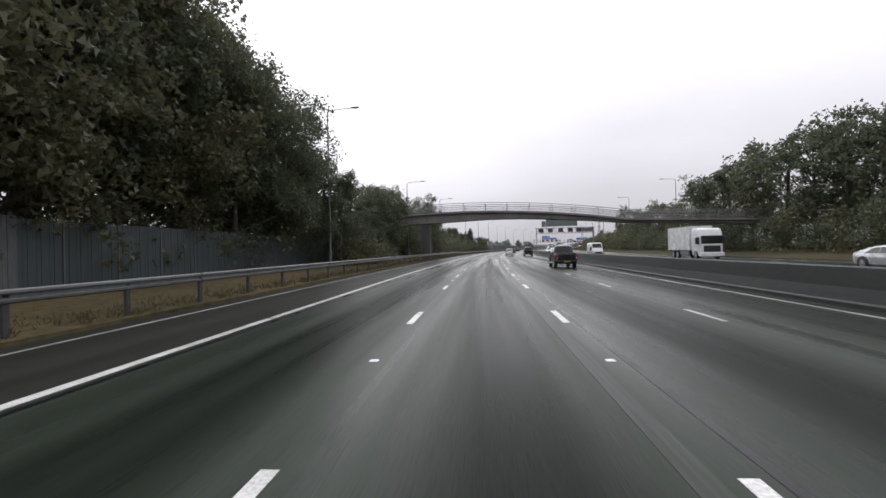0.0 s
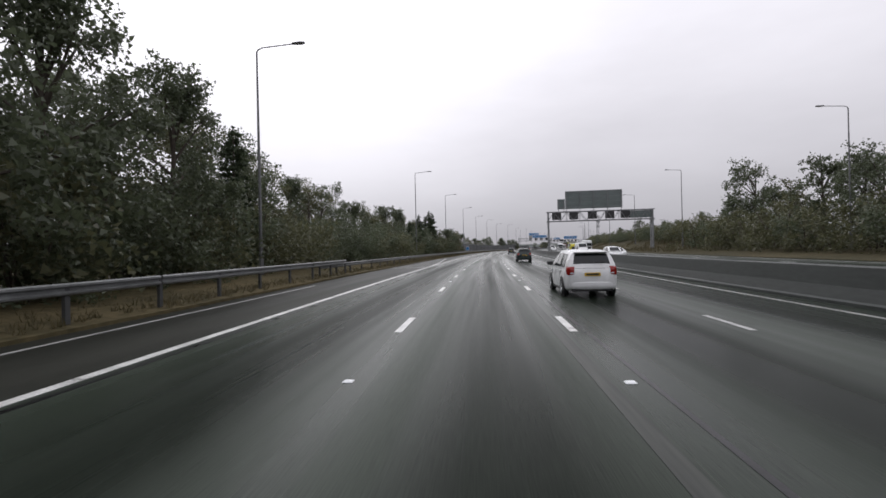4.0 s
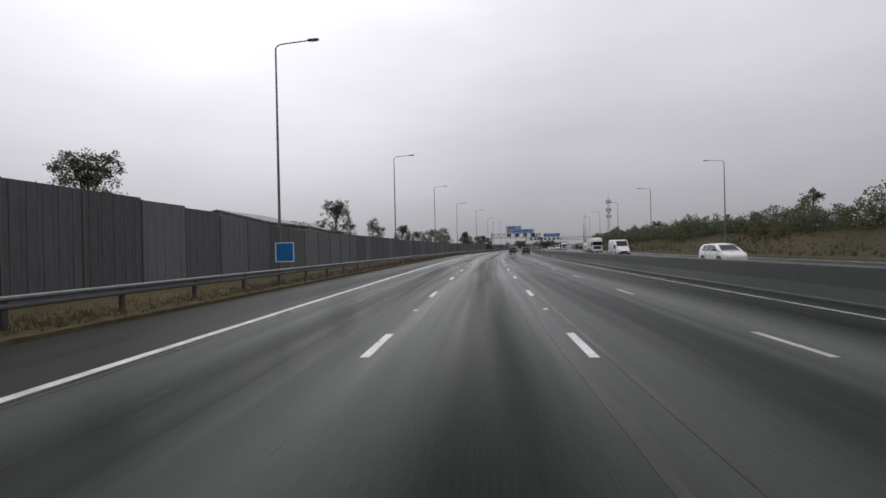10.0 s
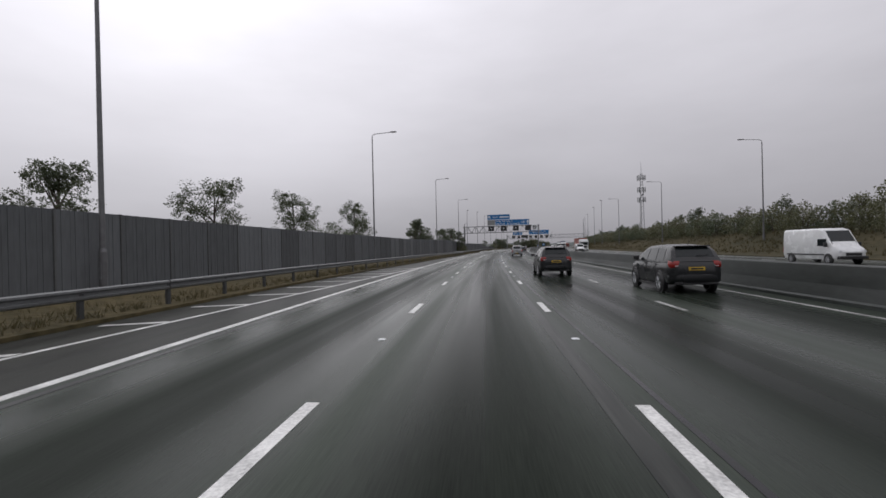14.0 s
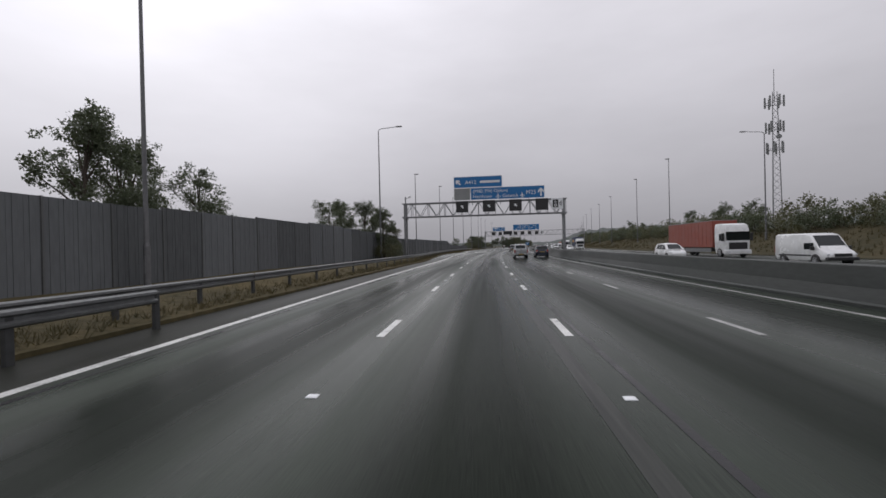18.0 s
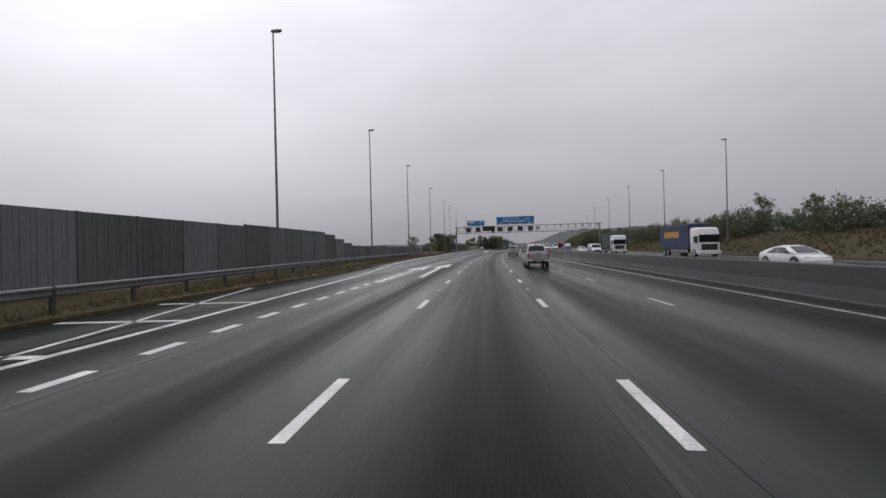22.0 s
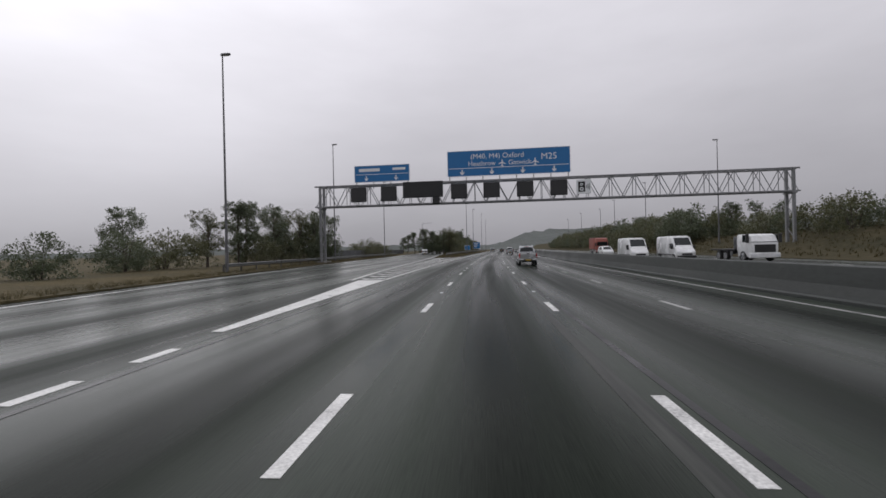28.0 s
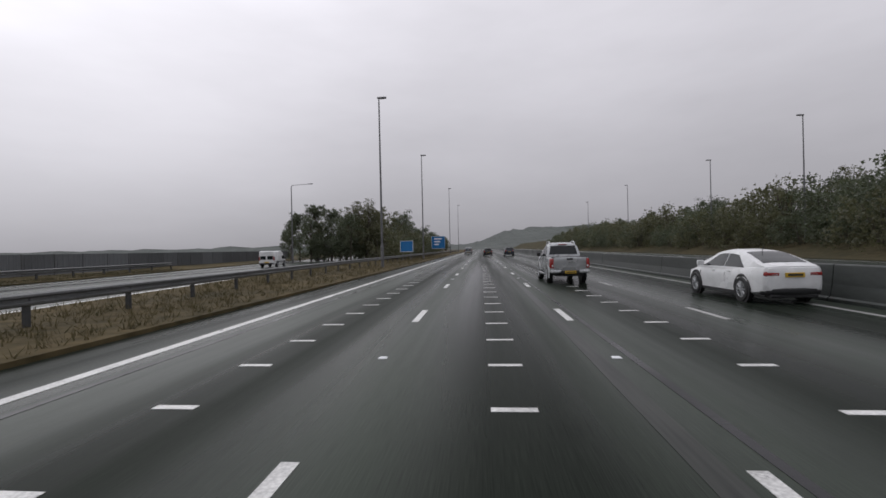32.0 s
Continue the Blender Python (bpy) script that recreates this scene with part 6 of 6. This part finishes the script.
    part("bed_liner", box(bmesh.new(), -0.8, 0.8, -2.55, -1.0, 0.785, 0.80), M_TRIM, top)
    part("bed_headboard", box(bmesh.new(), -0.79, 0.79, -1.07, -1.0, 0.80, 1.15), M_TRIM, top)
    bm = bmesh.new()
    loft(bm, [[(-0.77, -2.655 + e, z), (-0.4, -2.675 + e, z), (0.4, -2.675 + e, z), (0.77, -2.655 + e, z), (0.77, -2.57, z), (-0.77, -2.57, z)] for z, e in ((0.64, 0.03), (0.68, 0.012), (0.86, 0.014), (0.92, 0.0), (1.10, -0.004), (1.15, 0.0), (1.175, 0.02))])
    tg = part("tailgate", bm, paint_mat, top, smooth=True)
    part("tailgate_handle", box(bmesh.new(), -0.15, 0.15, -2.70, -2.66, 1.05, 1.13, 0.02), M_TRIM, tg)
    for nm, pts in (("tailgate_press", [(-0.36, 0.74), (0.36, 0.74), (0.42, 0.9), (0.36, 0.9), (0.31, 0.79), (-0.31, 0.79), (-0.36, 0.9), (-0.42, 0.9)]),):
        bm = bmesh.new()
        f = bm.faces.new([bm.verts.new((x, -2.672, z)) for x, z in pts])
        g = bmesh.ops.extrude_face_region(bm, geom=[f])
        for v in g["geom"]:
            if isinstance(v, bmesh.types.BMVert):
                v.co.y += 0.03
        part(nm, bm, paint_mat, tg)
    part("tailgate_cap", box(bmesh.new(), -0.78, 0.78, -2.67, -2.56, 1.176, 1.195, 0.006), M_TRIM, tg)
    part("bumper_step", box(bmesh.new(), -0.42, 0.42, -2.80, -2.58, 0.46, 0.60, 0.03), M_TRIM, top)
    pl = part("number_plate", box(bmesh.new(), -0.26, 0.26, -2.83, -2.802, 0.48, 0.59, 0.004), M_PLATE, top)
    part("plate_bar", box(bmesh.new(), -0.21, 0.21, -2.836, -2.831, 0.515, 0.555), M_TRIM, pl)
    part("brake_light", box(bmesh.new(), -0.22, 0.22, -0.9, -0.84, 1.715, 1.745, 0.008), M_RED, top)
    part("chassis", box(bmesh.new(), -0.6, 0.6, -2.5, 2.4, 0.34, 0.5), M_TRIM, top)
    part("grille", box(bmesh.new(), -0.45, 0.45, 2.55, 2.68, 0.66, 0.9, 0.03), M_TRIM, top)
    part("aerial", tube(bmesh.new(), (0, -0.5, 1.78), (0, -0.6, 2.0), 0.012, 0.006, n=6), M_TRIM, top)
    return top


def van(paint_mat, label, L=5.4, H=2.5, W=0.98):
    top = empty("van")
    tagged(top, label, "van")
    k = H / 2.5
    rings = []
    for y, w, zb, zt in ((-L / 2, W * 0.93, 0.42, H - 0.08), (-L / 2 + 0.12, W, 0.36, H), (L / 2 - 2.0, W, 0.34, H), (L / 2 - 1.55, W, 0.34, H - 0.1 * k), (L / 2 - 0.72, W * 0.97, 0.34, 1.32 * k), (L / 2 - 0.25, W * 0.92, 0.36, 1.1 * k), (L / 2, W * 0.75, 0.42, 0.86 * k)):
        h = zt - zb
        half = [(0.9 * w, zb), (w, zb + 0.14 * h), (w, zb + 0.5 * h), (0.97 * w, zb + 0.8 * h), (0.92 * w, zb + 0.95 * h), (0.78 * w, zt)]
        rings.append([(x, y, z) for x, z in half] + [(-x, y, z) for x, z in reversed(half)])
    bm = bmesh.new()
    loft(bm, rings)
    part("body", bm, paint_mat, top, smooth=True)
    bm = bmesh.new()
    q = [(W * 0.82, L / 2 - 0.80, 1.36 * k), (-W * 0.82, L / 2 - 0.80, 1.36 * k), (-W * 0.76, L / 2 - 1.46, (H - 0.2 * k)), (W * 0.76, L / 2 - 1.46, (H - 0.2 * k))]
    n = Vector((0, 0.85, 0.5)).normalized()
    f = bm.faces.new([bm.verts.new(Vector(p) + n * 0.03) for p in q])
    g = bmesh.ops.extrude_face_region(bm, geom=[f])
    for v in g["geom"]:
        if isinstance(v, bmesh.types.BMVert):
            v.co -= n * 0.08
    part("windscreen", bm, M_GLASS, top)
    for sd in (1, -1):
        part("side_window", box(bmesh.new(), *sorted((sd * (W - 0.06), sd * (W + 0.006))), L / 2 - 1.95, L / 2 - 1.15, 1.25 * k, 1.75 * k, 0.01), M_GLASS, top)
        part("door_mirror", box(bmesh.new(), *sorted((sd * W, sd * (W + 0.22))), L / 2 - 1.1, L / 2 - 0.95, 1.2 * k, 1.5 * k, 0.03), M_TRIM, top)
        part("headlight", box(bmesh.new(), *sorted((sd * W * 0.5, sd * W * 0.86)), L / 2 - 0.35, L / 2 - 0.06, 0.78 * k, 0.96 * k, 0.03), M_CLEAR, top)
        part("tail_light", box(bmesh.new(), *sorted((sd * W * 0.82, sd * W * 0.97)), -L / 2 - 0.015, -L / 2 + 0.1, 0.8, 1.25, 0.02), M_RED, top)
        part("rear_window", box(bmesh.new(), *sorted((sd * 0.08, sd * W * 0.78)), -L / 2 - 0.012, -L / 2 + 0.05, 1.2 * k, 1.75 * k, 0.02), M_GLASS, top)
        part("rub_strip", box(bmesh.new(), *sorted((sd * (W - 0.02), sd * (W + 0.015))), -L / 2 + 0.5, L / 2 - 1.3, 0.62, 0.72, 0.008), M_TRIM, top)
        for y in (-L / 2 + 1.0, L / 2 - 0.95):
            part("arch_void", tube(bmesh.new(), (sd * (W - 0.1), y, 0.36), (sd * (W + 0.004), y, 0.36), 0.4, n=24), M_TRIM, top)
            wheel(0.34, 0.22, sd * (W - 0.08), y, top, sd, 6)
    part("grille", box(bmesh.new(), -0.5, 0.5, L / 2 - 0.12, L / 2 + 0.02, 0.6, 0.8, 0.02), M_TRIM, top)
    part("bumper", box(bmesh.new(), -W * 0.9, W * 0.9, L / 2 - 0.3, L / 2 + 0.06, 0.36, 0.58, 0.04), M_TRIM, top)
    part("number_plate", box(bmesh.new(), -0.26, 0.26, -L / 2 - 0.03, -L / 2 + 0.02, 0.55, 0.665, 0.004), M_PLATE, top)
    part("rear_bumper", box(bmesh.new(), -W * 0.92, W * 0.92, -L / 2 - 0.06, -L / 2 + 0.2, 0.36, 0.54, 0.04), M_TRIM, top)
    return top


def lorry(cab_mat, box_mat, label, box_len=12.6, box_top=4.0, band=None, box_on=True, category="lorry", cab_h=3.5, axles=2):
    """A forward-control lorry; the cab is at +y."""
    top = empty("lorry")
    tagged(top, label, category)
    W = 1.25
    y1 = box_len / 2 + 2.6
    bm = bmesh.new()
    rings = []
    for z, yf, w in ((0.45, y1, 0.92), (1.0, y1 + 0.03, 0.98), (1.7, y1 + 0.02, 1.0), (cab_h - 0.6, y1 - 0.12, 1.0), (cab_h - 0.15, y1 - 0.35, 0.97), (cab_h, y1 - 0.7, 0.9)):
        rings.append([(-W * w, y1 - 2.1, z), (W * w, y1 - 2.1, z), (W * w, yf - 0.25, z), (W * w * 0.85, yf, z), (-W * w * 0.85, yf, z), (-W * w, yf - 0.25, z)])
    loft(bm, rings)
    cabp = part("cab", bm, cab_mat, top, smooth=True)
    part("windscreen", box(bmesh.new(), -W * 0.88, W * 0.88, y1 - 0.12, y1 + 0.045, 1.75, min(cab_h - 0.7, 2.65), 0.03), M_GLASS, top)
    part("grille", box(bmesh.new(), -W * 0.7, W * 0.7, y1 - 0.05, y1 + 0.06, 0.85, 1.55, 0.03), M_TRIM, top)
    part("bumper", box(bmesh.new(), -W, W, y1 - 0.3, y1 + 0.1, 0.35, 0.8, 0.06), cab_mat, top)
    for sd in (1, -1):
        part("headlight", box(bmesh.new(), *sorted((sd * W * 0.62, sd * W * 0.92)), y1 + 0.02, y1 + 0.12, 0.5, 0.7, 0.02), M_CLEAR, top)
        part("side_window", box(bmesh.new(), *sorted((sd * (W - 0.05), sd * (W + 0.01))), y1 - 1.2, y1 - 0.3, 1.75, 2.45, 0.02), M_GLASS, top)
        part("door_mirror", box(bmesh.new(), *sorted((sd * W, sd * (W + 0.25))), y1 - 0.25, y1 - 0.1, 1.7, 2.5, 0.03), M_TRIM, top)
        for y in (y1 - 1.2, -box_len / 2 + 1.6, -box_len / 2 + 2.9)[:1 + axles]:
            wheel(0.5, 0.3, sd * (W - 0.17), y, top, sd, 8)
        part("side_guard", box(bmesh.new(), *sorted((sd * (W - 0.08), sd * (W - 0.02))), -box_len / 2 + 3.8, y1 - 3.0, 0.5, 0.95, 0.01), M_DULL, top)
    part("chassis", box(bmesh.new(), -0.5, 0.5, -box_len / 2, y1 - 0.3, 0.62, 0.98), M_TRIM, top)
    if box_on:
        bx = part("load_box", box(bmesh.new(), -W, W, -box_len / 2, box_len / 2, 1.05, box_top, 0.03), box_mat, top)
        n = int(box_len / 0.9)
        for sd in (1, -1):
            bm = bmesh.new()
            for i in range(n):
                y = -box_len / 2 + 0.45 + i * box_len / n
                box(bm, *sorted((sd * (W - 0.01), sd * (W + 0.02))), y, y + 0.08, 1.1, box_top - 0.05)
            part("side_rib", bm, box_mat, bx)
            if band:
                part("side_band", box(bmesh.new(), *sorted((sd * (W + 0.022), sd * (W + 0.03))), band[0], band[1], band[2], band[3]), band[4], bx)
        part("top_rail", box(bmesh.new(), -W - 0.02, W + 0.02, -box_len / 2, box_len / 2, box_top, box_top + 0.06, 0.01), M_DULL, bx)
    else:
        part("flat_bed", box(bmesh.new(), -W, W, -box_len / 2, box_len / 2, 1.0, 1.15, 0.02), M_TRIM, top)
        part("headboard", box(bmesh.new(), -W, W, box_len / 2 - 0.1, box_len / 2, 1.15, 2.3, 0.02), M_DULL, top)
    return top


def put(ob, x, s, turn=0.0, size=(1.0, 1.0, 1.0)):
    ob.matrix_basis = pose(x, s, 0.0, 0, 0, turn) @ Matrix.Diagonal((*size, 1.0))
    return ob


# this carriageway
black = put(pickup(P_BLACK, "black double-cab pickup truck on the wet road"), 6.6, 38.4, 0, (0.93, 0.95, 1.05))
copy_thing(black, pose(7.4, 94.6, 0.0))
put(car(dict(HATCH, bumper_mat=P_WHITE), P_WHITE, "small white hatchback on the wet road"), 3.6, 107.0)
hatchback = put(car(dict(HATCH, bumper_mat=P_DARK), P_DARK, "dark green hatchback with red tail lights on the wet road"), 4.35, 146.4)
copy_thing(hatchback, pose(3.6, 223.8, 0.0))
put(car(dict(SUV, bumper_mat=P_BLACK), P_BLACK, "black compact off-roader on the wet road"), 4.1, 348.5)
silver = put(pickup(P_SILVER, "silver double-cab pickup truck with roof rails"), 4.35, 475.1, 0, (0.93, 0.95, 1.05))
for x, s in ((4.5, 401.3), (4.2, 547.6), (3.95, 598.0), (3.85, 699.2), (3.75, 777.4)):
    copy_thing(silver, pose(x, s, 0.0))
put(car(dict(HATCH, bumper_mat=P_NAVY), P_NAVY, "dark blue hatchback in the outer lane"), 7.3, 477.6)
put(car(dict(SUV, bumper_mat=P_BLACK), P_BLACK, "black hatchback in the outer lane beside the barrier"), 7.3, 339.0)
put(car(dict(SALOON, mirror_mat=P_WHITE), P_WHITE, "white fastback car with red tail lights"), 8.15, 769.4, 2, (0.97, 0.92, 1.05))
put(car(dict(HATCH, bumper_mat=P_BLACK), P_BLACK, "black hatchback far ahead on the wet road"), 1.2, 846)
put(car(dict(SUV, bumper_mat=P_NAVY), P_NAVY, "dark car far ahead on the wet road"), 5.2, 842)
put(van(P_WHITE, "small white van on the slip road", 4.5, 1.9, 0.92), -25.0, 806, 7)
put(van(P_SILVER, "silver van far ahead in the inner lane", 4.8, 2.0, 0.95), -3.7, 880)
# opposite carriageway
def checkered(ob, W, y0, y1, z0, z1, n, mats):
    """Two rows of squares along both sides of a box body."""
    for sd in (1, -1):
        for row in range(2):
            for k in range(n):
                a, c = y0 + (y1 - y0) * k / n, y0 + (y1 - y0) * (k + 1) / n
                za, zc = z0 + (z1 - z0) * row / 2, z0 + (z1 - z0) * (row + 1) / 2
                part("colour_square", box(bmesh.new(), *sorted((sd * (W + 0.022), sd * (W + 0.03))), a, c, za, zc), mats[(row + k) % 2], ob)
        part("yellow_cornice", box(bmesh.new(), *sorted((sd * (W + 0.022), sd * (W + 0.04))), y0, y1, 2.6, 2.84), mats[0], ob)
        part("side_window", box(bmesh.new(), *sorted((sd * (W + 0.022), sd * (W + 0.03))), y0 + 0.9, y0 + 1.7, 1.95, 2.4), M_GLASS, ob)
    return ob


put(lorry(P_WHITE, P_WHITE, "white box lorry coming the other way", 6.5, 3.8), 24.6, 56.5, 180)
put(van(P_WHITE, "white van coming the other way", 5.2, 2.4), 18.5, 81.0, 180)
put(car(dict(SALOON, bumper_mat=P_SILVER), P_SILVER, "silver car coming the other way"), 24.0, 27.0, 180)
put(car(dict(SALOON, bumper_mat=P_WHITE), P_WHITE, "white car coming the other way"), 19.5, 161.5, 180)
put(car(dict(HATCH, bumper_mat=P_WHITE), P_WHITE, "white hatchback coming the other way"), 16.0, 150.0, 180)
put(checkered(lorry(P_YELLOW, P_WHITE, "white and yellow ambulance with green and yellow squares", 4.6, 2.85, category="ambulance", cab_h=2.5, axles=1), 1.25, -2.3, 2.3, 1.1, 1.75, 13, (P_YELLOW, P_GREEN)), 22.5, 234.5, 180)
put(car(dict(SUV, bumper_mat=P_WHITE), P_WHITE, "white off-roader coming the other way"), 18.5, 264.0, 180)
put(lorry(P_WHITE, P_SILVER, "white lorry with a low load", 7.0, 2.8), 26.3, 235.5, 180)
put(van(P_WHITE, "white high-roofed van coming the other way", 5.8, 2.55), 25.0, 357.0, 180)
put(van(P_WHITE, "white panel van coming the other way", 5.4, 2.5), 19.5, 297.5, 180)
put(lorry(P_WHITE, P_WHITE, "white box lorry with a white cab", 6.5, 3.7), 24.5, 346.0, 180)
put(lorry(P_WHITE, P_REDBOX, "lorry with a white cab and rust-red container", 12.2, 3.9), 25.5, 471.5, 180)
put(car(dict(HATCH, bumper_mat=P_WHITE), P_WHITE, "white small car beside the container lorry"), 18.5, 461.5, 180)
put(lorry(P_WHITE, P_BLUEBOX, "lorry with a blue curtain side and amber lettering", 9.6, 4.0, (-3.0, 2.0, 2.4, 3.2, P_AMBER)), 25.5, 571.5, 180)
put(car(dict(HATCH, bumper_mat=P_NAVY), P_NAVY, "dark car coming the other way"), 16.0, 611.0, 180)
put(car(dict(SALOON, bumper_mat=P_WHITE), P_WHITE, "white saloon coming the other way"), 19.5, 613.5, 180)
put(van(P_WHITE, "white panel van with a long roof coming the other way", 5.6, 2.45), 18.5, 188.0, 180)
put(lorry(P_WHITE, P_GREENBOX, "lorry with a white cab and dark green load box", 7.0, 3.9), 24.0, 604.0, 180)
put(van(P_WHITE, "small white van beside the green lorry", 4.6, 1.95), 20.2, 602.0, 180)
put(van(P_WHITE, "white panel van, one of two in line", 5.6, 2.55), 16.5, 707.0, 180)
put(van(P_WHITE, "white high-roofed van, one of two in line", 5.8, 2.6), 20.0, 704.0, 180)
put(lorry(P_WHITE, P_WHITE, "small flatbed lorry with a white cab", 4.6, 2.0, box_on=False, cab_h=2.5), 24.5, 701.0, 180)
put(lorry(P_REDBOX, P_REDBOX, "red lorry with a red cab coming the other way", 6.0, 3.6), 24.0, 763.0, 180)
put(van(P_WHITE, "white panel van coming the other way, low roof", 5.0, 2.1), 22.0, 446.5, 180)
put(car(dict(SALOON, bumper_mat=P_WHITE), P_WHITE, "white saloon coming the other way"), 19.5, 539.5, 180)
put(car(dict(SUV, bumper_mat=P_WHITE), P_WHITE, "white off-roader coming the other way"), 19.0, 731.0, 180)


# ---- the whole plan, drawn along a straight line, is laid along the road's long right-hand bend ----
bpy.context.view_layer.update()
SHORT = 16.0  # things shorter than this along the road keep their shape
UNBENT = {"ground"}
AT_END = {"far_hill", "far_treeline"}


def chain(ob):
    return (chain(ob.parent) @ ob.matrix_parent_inverse if ob.parent else Matrix()) @ ob.matrix_basis


def reach(ob, box_, made):
    """Widen box_ (x0, x1, s0, s1) by an object and all its parts."""
    m = made @ ob.matrix_basis if ob.parent is None else made @ ob.matrix_parent_inverse @ ob.matrix_basis
    if ob.type in {"MESH", "CURVE", "FONT"}:
        for c in ob.bound_box:
            v = m @ Vector(c)
            box_[0], box_[1], box_[2], box_[3] = min(box_[0], v.x), max(box_[1], v.x), min(box_[2], v.y), max(box_[3], v.y)
    for c in ob.children:
        reach(c, box_, m)
    return box_


def turn_in(x, s):
    bx, by, a = bent(x, s)
    return Matrix.Translation((bx, by, 0)) @ Matrix.Rotation(-a, 4, "Z") @ Matrix.Translation((-x, -s, 0))


def lay(ob):
    above = chain(ob.parent) @ ob.matrix_parent_inverse if ob.parent else Matrix()
    b = reach(ob, [1e9, -1e9, 1e9, -1e9], chain(ob.parent) if ob.parent else Matrix())
    if b[0] > b[1]:
        return
    if ob.name in AT_END:
        ob.matrix_basis = turn_in(0.0, 754.0) @ ob.matrix_basis
        return
    if b[3] - b[2] <= SHORT:
        ob.matrix_basis = above.inverted() @ turn_in((b[0] + b[1]) / 2, (b[2] + b[3]) / 2) @ above @ ob.matrix_basis
        return
    if ob.type == "MESH":
        if ob.data.users > 1:
            ob.data = ob.data.copy()
        m = np.array(above @ ob.matrix_basis)
        n = len(ob.data.vertices)
        co = np.empty(n * 3, dtype=np.float32)
        ob.data.vertices.foreach_get("co", co)
        w = co.reshape(n, 3).astype(float) @ m[:3, :3].T + m[:3, 3]
        if ob.data.materials and ob.data.materials[0] in (M_ASPHALT, M_SHOULDER, M_STREAK):
            ob.data.attributes.new("plan", "FLOAT_VECTOR", "POINT").data.foreach_set("vector", w.astype(np.float32).ravel())
        a, more = BEND * np.minimum(w[:, 1], BEND_END), np.maximum(0.0, w[:, 1] - BEND_END)
        w[:, 0], w[:, 1] = 1 / BEND - (1 / BEND - w[:, 0]) * np.cos(a) + more * np.sin(a), (1 / BEND - w[:, 0]) * np.sin(a) + more * np.cos(a)
        k = np.linalg.inv(m)
        ob.data.vertices.foreach_set("co", (w @ k[:3, :3].T + k[:3, 3]).astype(np.float32).ravel())
        ob.data.update()
    for c in ob.children:
        lay(c)


for ob in [o for o in scene.objects if o.parent is None and o.type in {"MESH", "EMPTY", "CURVE"}]:
    if ob.name not in UNBENT:
        lay(ob)
